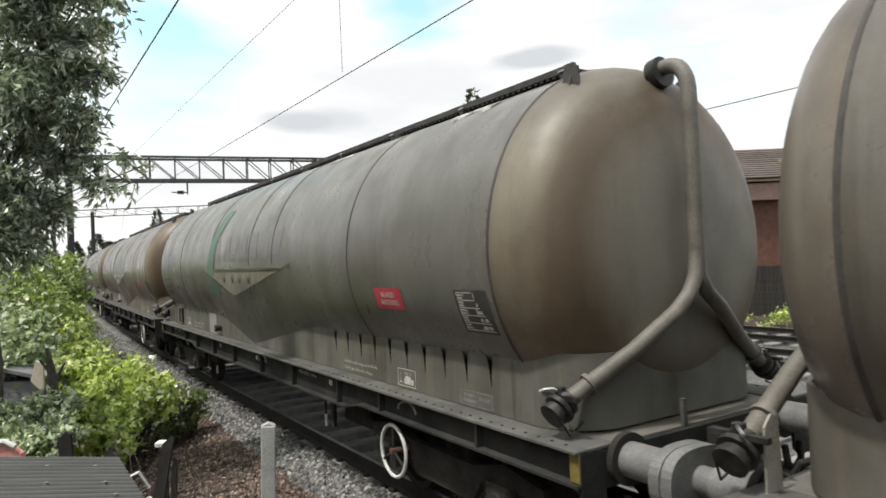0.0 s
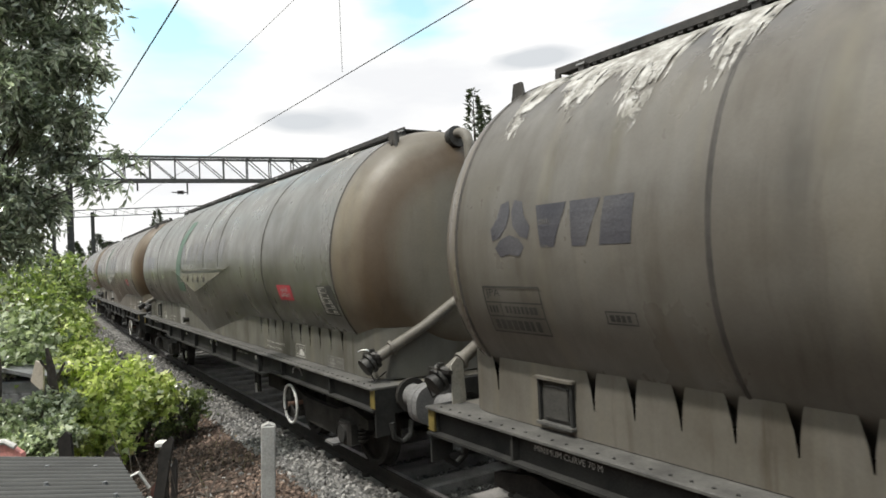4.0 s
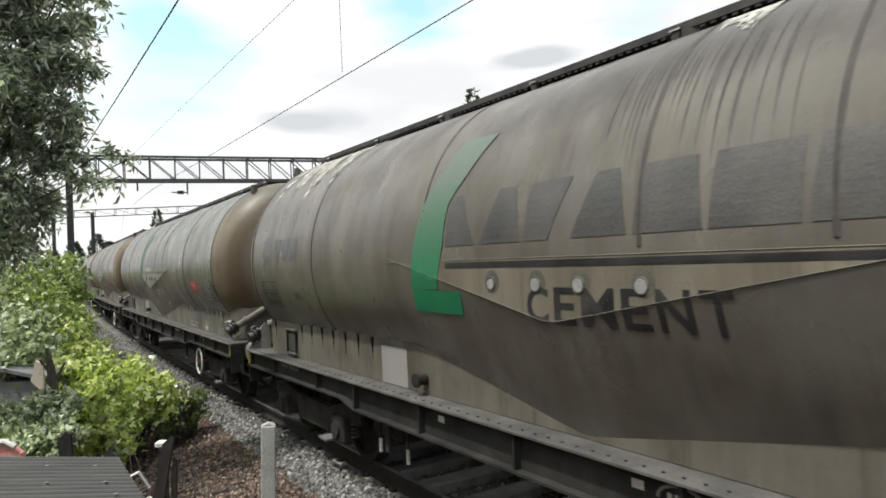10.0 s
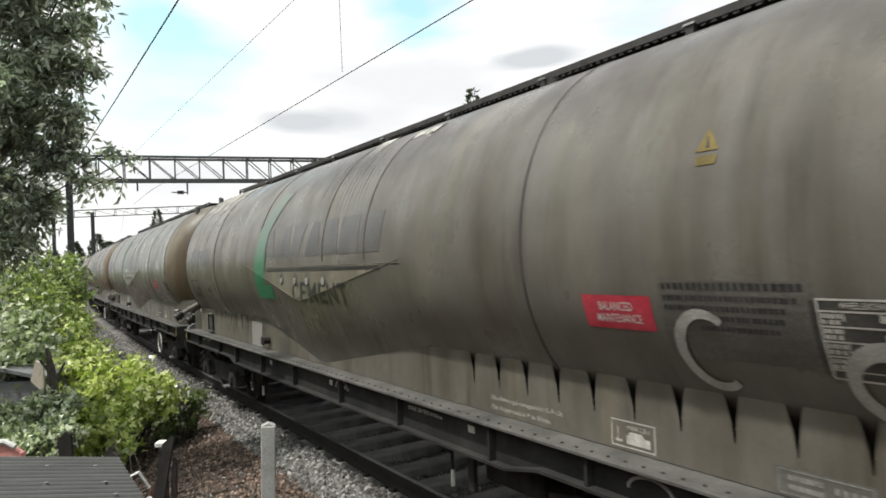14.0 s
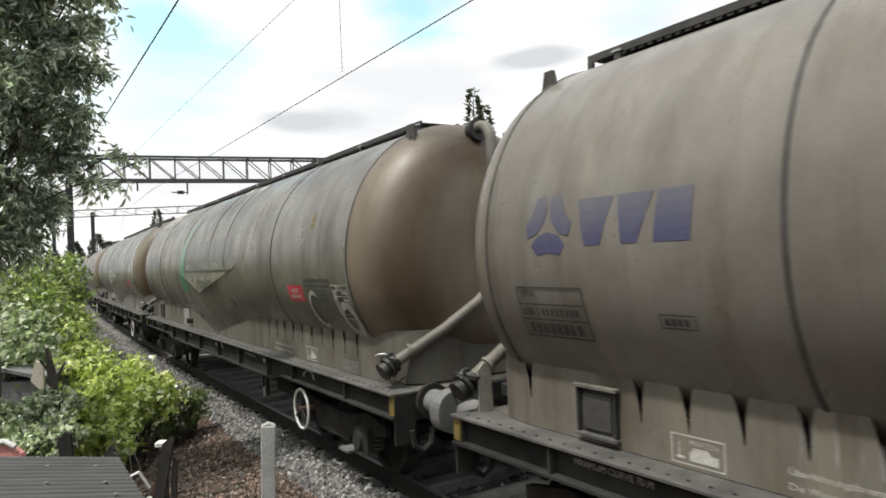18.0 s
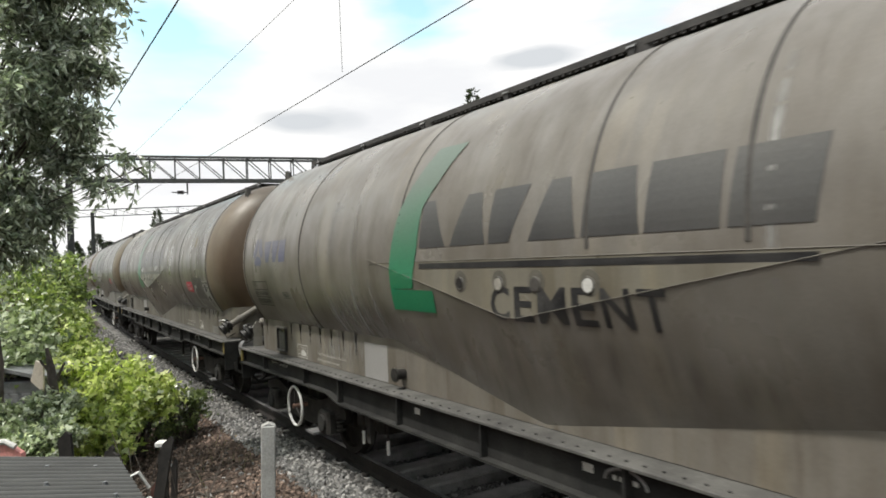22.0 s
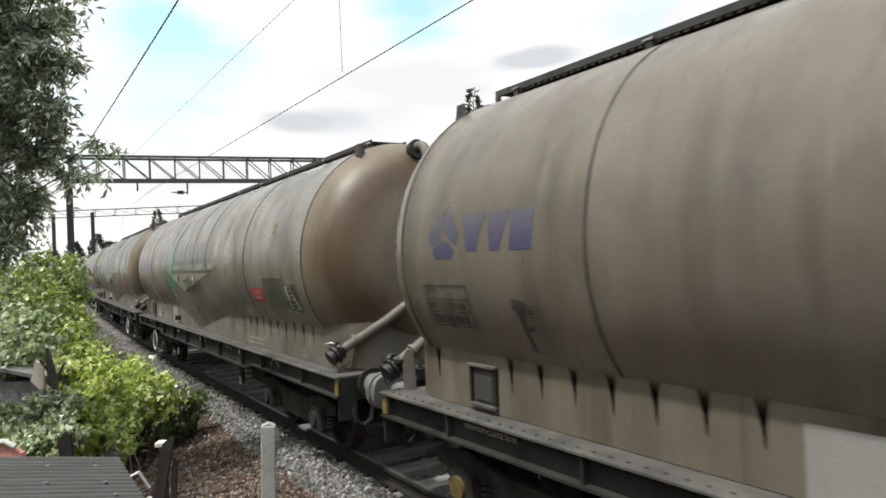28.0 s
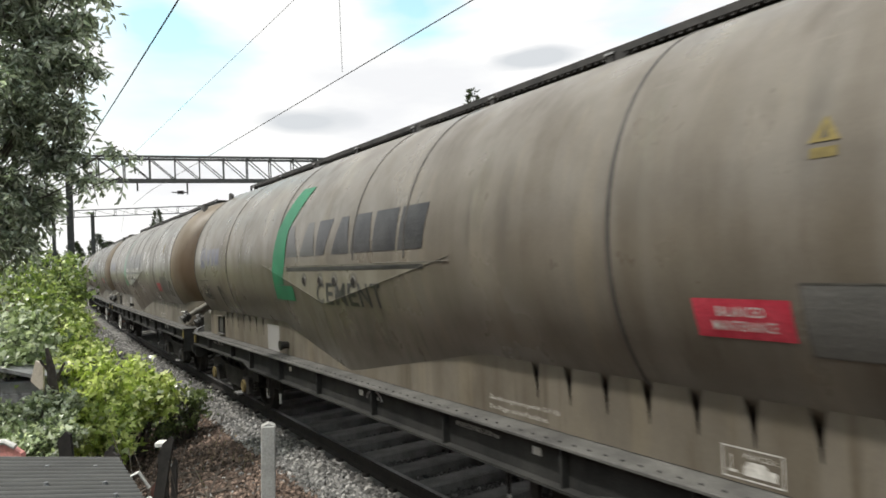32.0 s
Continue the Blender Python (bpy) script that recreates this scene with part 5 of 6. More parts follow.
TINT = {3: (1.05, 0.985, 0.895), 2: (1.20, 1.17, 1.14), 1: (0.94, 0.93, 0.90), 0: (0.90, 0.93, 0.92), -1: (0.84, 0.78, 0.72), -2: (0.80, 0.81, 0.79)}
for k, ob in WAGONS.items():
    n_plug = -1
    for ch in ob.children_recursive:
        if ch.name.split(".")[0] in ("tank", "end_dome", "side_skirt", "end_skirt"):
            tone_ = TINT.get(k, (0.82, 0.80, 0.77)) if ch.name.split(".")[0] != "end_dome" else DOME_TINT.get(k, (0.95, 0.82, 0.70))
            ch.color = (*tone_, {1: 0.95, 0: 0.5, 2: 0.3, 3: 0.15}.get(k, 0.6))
        if ch.name.split(".")[0] == "cover" and k == 3:
            ch.material_slots[0].link = "OBJECT"
            ch.material_slots[0].material = M_COVER
        if ch.name.split(".")[0] == "plug" and k != 1:
            n_plug += 1
            ch.material_slots[0].link = "OBJECT"
            ch.material_slots[0].material = (M_GEAR, M_BRACKET, M_SEAM, M_WHITE)[n_plug % 4] if k == 2 else M_GEAR if k == 3 else M_SEAM
caked(WAGONS[1], [(6.30, 5.80, 82, 34), (5.84, 5.02, 82, 27), (5.10, 4.64, 82, 25), (4.66, 4.10, 82, 29), (-0.5, -0.9, 70, 52), (-1.5, -2.0, 62, 50)], 11)
caked(WAGONS[0], [(-2.0, -2.6, 66, 56), (-4.8, -5.5, 66, 57)], 12)
caked(WAGONS[2], [(-1.8, -2.5, 66, 57), (-4.4, -5.5, 64, 55)], 13)
t1 = [c for c in WAGONS[1].children if c.name.startswith("tank.")][0] if any(c.name.startswith("tank.") for c in WAGONS[1].children) else WAGONS[1].children[0]


def spray_ring(y, z, ry, rz, a0, a1, wdt):
    m = Mesh()
    n = 20
    for i in range(n + 1):
        a = radians(a0 + (a1 - a0) * i / n)
        g = wdt * (0.6 + 0.4 * math.sin(math.pi * i / n))
        for q in (-g, g):
            yy, zz = y + (ry + q) * math.cos(a), z + (rz + q) * math.sin(a)
            m.v.append((-tank_x(yy, zz) - 0.010, yy, zz))
    for i in range(n):
        m.f.append((2 * i, 2 * i + 1, 2 * i + 3, 2 * i + 2))
    return m


# pale runs of washed dust down the side of one wagon, over tank and skirt
t2 = [c for c in WAGONS[2].children if c.name.startswith("tank") and not c.name.startswith("tank_w")][0]
M_RUNS = soft_stain("washed_cement_dust", (0.24, 0.235, 0.22), (0.40, 0.395, 0.375), 1.0, 0.6)
rnd = random.Random(19)
for i in range(16):
    y = 3.55 - 0.075 * i + rnd.uniform(-0.05, 0.05)
    za, zb, wd = rnd.uniform(1.75, 2.15), rnd.uniform(1.50, 1.60), rnd.uniform(0.015, 0.045)
    part("dust_run", quads(Mesh(), [((y + wd, zb), (y - wd, zb), (y - 0.15 * wd + 0.02, za), (y + 0.15 * wd + 0.02, za))], 0.004, 6), M_RUNS, t2)
for i in range(20):
    y = 4.35 - 0.09 * i + rnd.uniform(-0.04, 0.04)
    if 2.60 < y < 3.16:
        continue
    za, wd = rnd.uniform(1.40, 1.58), rnd.uniform(0.015, 0.05)
    part("dust_run", quads(Mesh(), [((y + 0.3 * wd, rnd.uniform(1.09, 1.3)), (y - 0.3 * wd, 1.12), (y - wd, za), (y + wd, za))], 0.003, 2, skirt_face), M_RUNS, WAGONS[2])

t3 = [c for c in WAGONS[3].children if c.name.startswith("tank") and not c.name.startswith("tank_w")][0]
drip = quads(Mesh(), [((4.93, 1.62), (4.88, 1.60), (4.87, 1.95), (4.94, 1.97)), ((4.99, 1.91), (4.82, 1.93), (4.84, 1.98), (4.97, 2.0)), ((4.90, 1.76), (4.80, 1.78), (4.83, 1.81), (4.91, 1.80))], 0.004, 5)
part("tar_stain", drip, M_NOTICE, t3, "black tarry drip")
M_SMEAR = soft_stain("dark_wet_smear", (0.05, 0.047, 0.042), (0.09, 0.085, 0.078), 0.75, 0.4)
for i in range(26):
    y = -0.15 - 0.045 * i + rnd.uniform(-0.03, 0.03)
    za, zb, wd = 3.58 - rnd.uniform(0.0, 0.12), rnd.uniform(2.45, 3.15), rnd.uniform(0.006, 0.026)
    part("dust_run", quads(Mesh(), [((y + 0.2 * wd, zb), (y - 0.2 * wd, zb), (y - wd + 0.03, za), (y + wd + 0.03, za))], 0.004, 12), M_SMEAR, t1)

# dark and pale runs below the ports and over the slots, and one long pale streak
M_DUST_SHEET = soft_stain("sheet_of_pale_dust", (0.30, 0.295, 0.28), (0.42, 0.415, 0.40), 1.3, 0.7, 0.12)
M_FAINT_RUN = soft_stain("faint_dark_run", (0.06, 0.057, 0.05), (0.095, 0.09, 0.08), 0.24, 0.34)
M_OCHRE_RUN = soft_stain("pale_ochre_run", (0.20, 0.185, 0.14), (0.28, 0.26, 0.205), 0.42, 0.4)


def run_down(owner, y, top, foot, wide, mat, taper=0.8):
    part("dust_run", quads(Mesh(), [((y + wide, foot), (y - wide, foot), (y - taper * wide, top), (y + taper * wide, top))], 0.005, 8), mat, owner)


for owner, seed_ in ((t1, 5), (t2, 6), (t3, 7)):
    rnd = random.Random(seed_)
    for i in range(16):
        y = 0.95 - 0.16 * i + rnd.uniform(-0.07, 0.07)
        top = 1.86 - rnd.uniform(0.0, 0.12)
        run_down(owner, y, top, top - rnd.uniform(0.3, 0.55), rnd.uniform(0.04, 0.11), M_FAINT_RUN if rnd.random() < 0.5 else M_OCHRE_RUN)
    for i in range(14):
        y = rnd.choice((rnd.uniform(2.6, 6.1), rnd.uniform(-6.0, -2.4)))
        top = rnd.uniform(2.9, 3.45)
        run_down(owner, y, top, top - rnd.uniform(0.7, 1.3), rnd.uniform(0.06, 0.16), M_FAINT_RUN if rnd.random() < 0.5 else M_OCHRE_RUN)
run_down(t2, -1.61, 3.35, 1.93, 0.045, M_RUNS)
for y, top, wide in ((3.47, 1.95, 0.075), (3.33, 1.86, 0.06), (2.86, 2.08, 0.05), (2.72, 1.95, 0.025), (3.15, 1.80, 0.04), (2.45, 2.15, 0.02)):
    run_down(t2, y, top, 1.49, wide, M_DUST_SHEET, 0.35)
rnd = random.Random(23)
for i in range(46):
    y, top = 3.62 - 0.03 * i + rnd.uniform(-0.02, 0.02), rnd.uniform(1.72, 2.05)
    run_down(t2, y, top, top - rnd.uniform(0.2, 0.45), rnd.uniform(0.004, 0.010), M_DUST_SHEET if i % 3 else M_SMEAR, 0.5)

part("spray_mark", spray_ring(-5.19, 1.77, 0.165, 0.195, -125, 130, 0.032), M_SPRAY, t1, "open grey spray-painted ring", True)
part("spray_mark", spray_ring(-6.015, 1.69, 0.155, 0.155, 0, 360, 0.048), M_SPRAY, t1, "closed grey spray-painted ring", True)

# ---------------------------------------------------------------- overhead line


def lattice_gantry(name, p0, p1, depth, width, label, panels, c=0.05):
    """A lattice beam between two points on its lower chord line."""
    a, b = Vector(p0), Vector(p1)
    L = (b - a).length
    d = (b - a) / L
    t = thing(name, label, "gantry", "overhead line", at=Matrix.Translation(a) @ d.to_track_quat("X", "Z").to_matrix().to_4x4())
    for z in (0.0, depth):
        for y in (-width / 2, width / 2):
            part("chord", Mesh().box(0, L, y - c, y + c, z - 1.2 * c, z + 1.2 * c), M_MAST, t)
    step = L / panels
    for i in range(panels + 1):
        for y in (-width / 2, width / 2):
            part("upright", Mesh().box(i * step - 0.03, i * step + 0.03, y - 0.02, y + 0.02, 0.06, depth - 0.06), M_MAST, t)
            if i < panels:
                part("diagonal", Mesh().cyl((i * step, y, depth - 0.04), ((i + 1) * step, y, 0.04), 0.6 * c, 6), M_MAST, t)
        part("cross_bar", Mesh().box(i * step - 0.025, i * step + 0.025, -width / 2, width / 2, depth - 0.03, depth + 0.03), M_MAST, t)
    return t


def mast(name, x, y, top, label, w=0.28, lean=0.0):
    t = thing(name, label, "mast", "overhead line", at=pose(x, y, -0.5))
    m = Mesh()
    m.box(-w / 2, w / 2, -0.02, 0.02, 0, top + 0.5)
    for s in (-1, 1):
        m.box(s * w / 2 - 0.02, s * w / 2 + 0.02, -0.13, 0.13, 0, top + 0.5)
    part("column", m, M_MAST, t, "weathered steel column")
    part("foot", Mesh().box(-0.35, 0.35, -0.35, 0.35, 0, 0.55, 0.05), M_CONCRETE, t, "concrete foot")
    part("number_plate", Mesh().box(-0.12, 0.12, -0.16, -0.14, 2.3, 2.75), M_WHITE, t, "small pale plate")
    return t


g0 = Vector((3.10, 40.9, 7.27))
gd = Vector((9.76, -2.2, 0)).normalized()
gantry = lattice_gantry("lattice_gantry", g0, g0 + gd * 19.5, 1.28, 1.0, "grey steel lattice gantry across the tracks", 15)
mast("gantry_mast", 3.0, 40.9, 7.3, "weathered steel gantry mast beside the train")
e1 = g0 + gd * 19.3
mast("gantry_mast", e1.x, e1.y, 7.3, "weathered steel gantry mast beyond the tracks")
g2 = Vector((4.9, 92.0, 9.0))
lattice_gantry("lattice_gantry", g2, g2 + Vector((0.86, -0.51, 0)) * 22, 0.8, 0.5, "distant thin lattice gantry", 9, 0.028)
mast("gantry_mast", 8.9, 89.5, 9.5, "distant steel gantry mast beside the line", 0.35)
mast("gantry_mast", 5.0, 92.0, 9.5, "distant steel gantry mast beside the line", 0.35)


def insulator_arm(name, root, tip, label):
    a, b = Vector(root), Vector(tip)
    t = part(name, Mesh().cyl((a.x, a.y, a.z), (a.x, a.y, a.z - 0.06), 0.08, 8), M_MAST, gantry, label, at=gantry.matrix_basis.inverted())
    part("drop_tube", Mesh().cyl(tuple(a), (a.x, a.y, b.z - 0.1), 0.045, 8), M_MAST, t)
    part("arm", Mesh().cyl((a.x, a.y, b.z), tuple(b), 0.03, 8), M_MAST, t)
    ins = Mesh()
    for i in range(6):
        q = Vector((a.x, a.y, b.z)).lerp(b, 0.25 + 0.07 * i)
        r = Vector((a.x, a.y, b.z)).lerp(b, 0.28 + 0.07 * i)
        ins.cyl(tuple(q), tuple(r), 0.11, 10)
    part("insulator_discs", ins, M_GEAR, t, "dark ribbed insulator")
    return t


insulator_arm("insulator_arm", (8.75, 39.5, 7.2), (7.9, 39.5, 6.6), "insulated registration arm under the gantry")
insulator_arm("insulator_arm", (6.25, 40.1, 7.2), (6.2, 40.1, 6.8), "short insulator under the gantry")


def wire(name, pts, r, label):
    return part(name, Mesh().tube(pts, r, 6), M_WIRE, gantry, label, at=gantry.matrix_basis.inverted())


def span(x_at, z_at, y0, y1, n=24):
    return [(x_at(y), y, z_at(y)) for y in [y0 + (y1 - y0) * i / n for i in range(n + 1)]]


wire("contact_wire", span(lambda y: 4.19 + 0.0 * y, lambda y: 4.99, -30, 24) + [(5.1, 37, 5.3), (8.0, 60, 5.4)], 0.0065, "thin overhead contact wire above the train")
wire("feeder_wire", span(lambda y: 1.68, lambda y: 5.25 + 0.0006 * (y - 10) ** 2, -30, 41), 0.010, "dark feeder wire on the mast side")
wire("catenary_wire", span(lambda y: 3.5 + 0.0 * y, lambda y: 6.0, -30, 40), 0.0036, "thin upper catenary wire")
wire("dropper_wire", [(4.10, 8.71, 5.0), (4.10, 8.71, 7.4)], 0.0036, "thin upright dropper wire")
wire("contact_wire", span(lambda y: 10.4 + K * y * y, lambda y: 4.72, -30, 60), 0.008, "thin overhead wire above the far track")

# ---------------------------------------------------------------- beyond the tracks


def house():
    """A brick house with a tiled roof, seen between the wagons."""
    t = thing("house", "dull red-brick house with a dark tiled roof and cream gutter", "house", at=pose(26.2, 16.2, -0.3, 0, 0, -33))
    part("wall", Mesh().box(-9, 7, 0.3, 7, 0, 5.2), M_BRICK, t, "red-brown brick wall")
    part("fascia", Mesh().box(-9.4, 7.4, -0.1, 0.25, 4.45, 5.15, 0.04), M_FASCIA, t, "dull pink fascia boards")
    part("gutter", Mesh().cyl((-9.4, -0.12, 5.32), (7.4, -0.12, 5.32), 0.11, 10), M_CREAM, t, "cream gutter")
    rf = part("roof", Mesh().plate([(-0.3, 5.30), (3.7, 7.05), (7.4, 5.30)], "x", -9.3, 7.3), M_TILE, t, "dark tiled roof")
    row = Mesh().box(-9.35, 7.35, -0.16, 0.16, -0.02, 0.02).mesh("tile_course", M_TILE)
    for i in range(14):
        f = i / 14
        part("tile_course", row, None, rf, at=pose(0, -0.25 + 3.9 * f, 5.40 + 1.72 * f, 18, 0, 0))
    return t


M_FASCIA = speckled("dull_pink_boards", (0.22, 0.13, 0.11), (0.32, 0.20, 0.175), 4.0, 0.7)
house()
fence = thing("boundary_fence", "dark close-boarded fence beyond the tracks", "fence", at=pose(0, 0, 0))
me_board = Mesh().box(-0.075, 0.075, -0.012, 0.012, 0, 1.9, 0.01).mesh("board", M_ROTWOOD)
for i in range(120):
    yb = 4.0 + i * 0.155
    part("board", me_board, None, fence, at=line_pose(yb, -0.35 + random.uniform(-0.02, 0.02), 18.6) @ pose(0, 0, 0, 0, 0, 90))
b = thing("outbuilding", "ochre-rendered building with a sloping roofline", "building", at=pose(29.9, 13.9, -0.3, 0, 0, -33))
part("wall", Mesh().plate([(-2.6, 0), (1.0, 0), (1.0, 4.35), (-0.2, 6.3), (-2.6, 6.3)], "y", 0, 6), M_RENDER, b, "ochre rendered wall")
part("flue", Mesh().box(-0.75, -0.4, 1.0, 1.4, 6.2, 7.2), M_GEAR, b, "black flue")
part("roof_edge", Mesh().plate([(1.08, 4.3), (1.0, 4.42), (-0.2, 6.42), (-0.2, 6.30)], "y", -0.1, 6.1), M_GEAR, b)
b = thing("white_house", "pale house beyond the railway", "house", at=pose(34.5, 12.0, -0.3, 0, 0, -33))
part("wall", Mesh().box(-1.6, 8, 0, 6, 0, 4.6), M_WHITE, b, "white wall")
part("roof", Mesh().plate([(-0.2, 4.6), (3.0, 6.6), (6.2, 4.6)], "x", -1.8, 8.2), M_TILE, b, "grey roof")

# ---------------------------------------------------------------- plants


def leaf(m, p, d, n, L, W):
    """One folded leaf from p along d, facing n."""
    s = d.cross(n)
    if s.length < 1e-4:
        return
    s.normalize()
    up = s.cross(d)
    k = len(m.v)
    q = p + d * (L * 0.45)
    m.v += [tuple(p), tuple(q + s * W + up * (W * 0.35)), tuple(p + d * L - up * (L * 0.12)), tuple(q - s * W + up * (W * 0.35))]
    m.f += [(k, k + 1, k + 2), (k, k + 2, k + 3)]


def broad_leaf(m, p, d, n, L):
    """A lobed leaf of six triangles."""
    s = d.cross(n)
    if s.length < 1e-4:
        return
    s.normalize()
    k = len(m.v)
    for a, r in ((0, 0.0), (-100, 0.42), (-55, 0.60), (-28, 0.42), (0, 1.0), (28, 0.42), (55, 0.60), (100, 0.42)):
        c, e = math.cos(radians(a)), math.sin(radians(a))
        m.v.append(tuple(p + d * (L * r * c) + s * (L * r * e) + n * (-0.12 * L * r * r)))
    m.f += [(k, k + i, k + i + 1) for i in range(1, 7)]


def rand_dir(rnd):
    while True:
        v = Vector((rnd.uniform(-1, 1), rnd.uniform(-1, 1), rnd.uniform(-1, 1)))
        if 0.05 < v.length < 1:
            return v.normalized()


def shell(rnd, c, rad, inner=0.55):
    d = rand_dir(rnd)
    f = inner + (1 - inner) * rnd.random() ** 0.6
    return Vector((c[0] + d.x * rad[0] * f, c[1] + d.y * rad[1] * f, c[2] + d.z * rad[2] * f)), d


def willow(name, base, blobs, count, label, seed):
    """A tree with narrow hanging leaves: trunk, limbs and many short drooping twigs."""
    rnd = random.Random(seed)
    t = thing(name, label, "tree", at=pose(*base))
    o = Vector(base)
    tr = Mesh().tube([(0, 0, 0), (0.05, 0.1, 1.5), (-0.1, 0.05, 3.2), (0.0, 0.1, 5.4)], [0.22, 0.18, 0.14, 0.06], 10)
    part("trunk", tr, M_BARK, t, "grey-brown trunk", True)
    crown, twigs = Mesh(), Mesh()
    for c, rad, share in blobs:
        c = Vector(c)
        part("limb", Mesh().tube([(-0.1, 0.05, 3.4), tuple((c - o) * 0.6 + Vector((-0.1, 0, 1.2))), tuple(c - o)], [0.07 * max(rad), 0.04 * max(rad), 0.008], 7), M_BARK, t, "", True)
        subs = []
        for i in range(9):
            v = rand_dir(rnd)
            f = rnd.uniform(0.25, 0.95)
            g = rnd.uniform(0.22, 0.42)
            subs.append((Vector((c.x + v.x * rad[0] * f, c.y + v.y * rad[1] * f, c.z + v.z * rad[2] * f)), (rad[0] * g, rad[1] * g, rad[2] * g)))
        for i in range(int(count * share)):
            cc, rr = subs[rnd.randrange(9)]
            p, d = shell(rnd, cc, rr, 0.2)
            p -= o
            g = Vector((d.x * 0.8, d.y * 0.8, -0.35 + rnd.uniform(-0.6, 0.6)))
            n = rnd.randint(5, 9)
            length = rnd.uniform(0.13, 0.30)
            pts = []
            for j in range(n):
                f = j / (n - 1)
                q = p + g * (length * f) + Vector((0, 0, -0.45 * length * f * f))
                pts.append(q)
                ld = (g.normalized() * 0.3 + Vector((rnd.uniform(-1, 1), rnd.uniform(-1, 1), -0.6 + rnd.uniform(-0.6, 1.0)))).normalized()
                leaf(crown, q, ld, rand_dir(rnd), rnd.uniform(0.08, 0.15), rnd.uniform(0.014, 0.026))
            if i % 3 == 0:
                twigs.tube([tuple(pts[0]), tuple(pts[n // 2]), tuple(pts[-1])], 0.004, 3, False)
    tagged(part("crown", crown, M_LEAF_TREE, t, "grey-green narrow hanging leaves"), kind="stuff")
    tagged(part("twig", twigs, M_BARK, t), kind="stuff")
    return t


def bush(name, base, blobs, count, mat, size, label, seed, category="bush", lift=0.5):
    """A leafy shrub: stems from the ground and clumps of broad leaves, lit tops and hollow gaps."""
    rnd = random.Random(seed)
    t = thing(name, label, category, at=pose(*base))
    o = Vector(base)
    stems, crown = Mesh(), Mesh()
    for c, rad, share in blobs:
        c = Vector(c)
        for i in range(5):
            e = c - o + Vector((rnd.uniform(-0.6, 0.6) * rad[0], rnd.uniform(-0.6, 0.6) * rad[1], rnd.uniform(-0.2, 0.6) * rad[2]))
            g = Vector((e.x * 0.5 + rnd.uniform(-0.2, 0.2), e.y * 0.5, 0))
            stems.tube([tuple(g), tuple(g.lerp(e, 0.5) + Vector((0, 0, 0.15))), tuple(e)], [0.022, 0.014, 0.006], 5, False)
        subs = []
        for i in range(9):
            v = rand_dir(rnd)
            f = rnd.uniform(0.5, 1.4)
            g = rnd.uniform(0.13, 0.29)
            subs.append((Vector((c.x + v.x * rad[0] * f, c.y + v.y * rad[1] * f, c.z + v.z * rad[2] * f)), (rad[0] * g, rad[1] * g, rad[2] * g)))
        for i in range(int(count * share / 9)):
            cc, rr = subs[rnd.randrange(9)]
            p, d = shell(rnd, cc, rr, 0.5)
            p -= o
            if p.z < 0.02:
                continue
            for j in range(7):
                q = p + Vector((rnd.gauss(0, 1), rnd.gauss(0, 1), rnd.gauss(0, 0.7))) * size * 1.1
                n = (Vector((-0.25, -0.15, 0.75)) + d * lift * 0.8 + rand_dir(rnd) * 1.0).normalized()
                a = rand_dir(rnd)
                ld = (a - n * a.dot(n) + d * 0.3)
                if ld.length > 0.05:
                    broad_leaf(crown, q, ld.normalized(), n, size * rnd.uniform(0.6, 1.25))
    tagged(part("stem", stems, M_BARK, t, "thin brown stems", True), kind="stuff")
    tagged(part("leaves", crown, mat, t, "small broad leaves"), kind="stuff")
    return t


TREE_BASE = (-0.3, 10.0, -0.3)

def clumps(*balls):
    """Leaf clumps, a little flatter than round, from (middle, radius)."""
    return [(c, (r, r, 0.85 * r), 1.0) for c, r in balls]


CROWN = (((0.27, 8.92, 5.83), 0.89), ((0.86, 8.61, 5.70), 0.48), ((0.36, 9.05, 5.17), 0.68), ((0.94, 8.68, 5.21), 0.36), ((0.15, 9.23, 4.53), 0.68), ((0.72, 8.95, 4.72), 0.48),
         ((1.01, 8.72, 4.70), 0.21), ((0.34, 9.34, 4.00), 0.60), ((0.79, 8.97, 4.17), 0.37), ((0.96, 8.74, 4.23), 0.18), ((0.18, 9.53, 3.44), 0.58), ((0.64, 9.17, 3.72), 0.34),
         ((0.84, 9.04, 3.80), 0.23), ((0.05, 9.68, 2.91), 0.54), ((0.33, 9.46, 3.08), 0.32), ((0.31, 9.59, 2.69), 0.24), ((-0.27, 9.67, 4.39), 0.83), ((-0.31, 9.87, 3.06), 0.79),
         ((1.04, 8.76, 3.47), 0.13), ((1.25, 8.49, 3.73), 0.15), ((1.39, 8.39, 3.57), 0.10), ((0.91, 8.89, 3.40), 0.15), ((1.12, 8.67, 3.34), 0.08), ((1.29, 8.54, 3.38), 0.08))
FULL = sum(r ** 2.3 for c, r in CROWN)
willow_tree = willow("willow_tree", TREE_BASE, [((c[0] - 0.10, c[1], c[2]), (0.74 * r, 0.74 * r, 0.74 * r), r ** 2.3 / FULL) for c, r in CROWN], 3500, "tall willow-like tree with narrow grey-green leaves", 21)
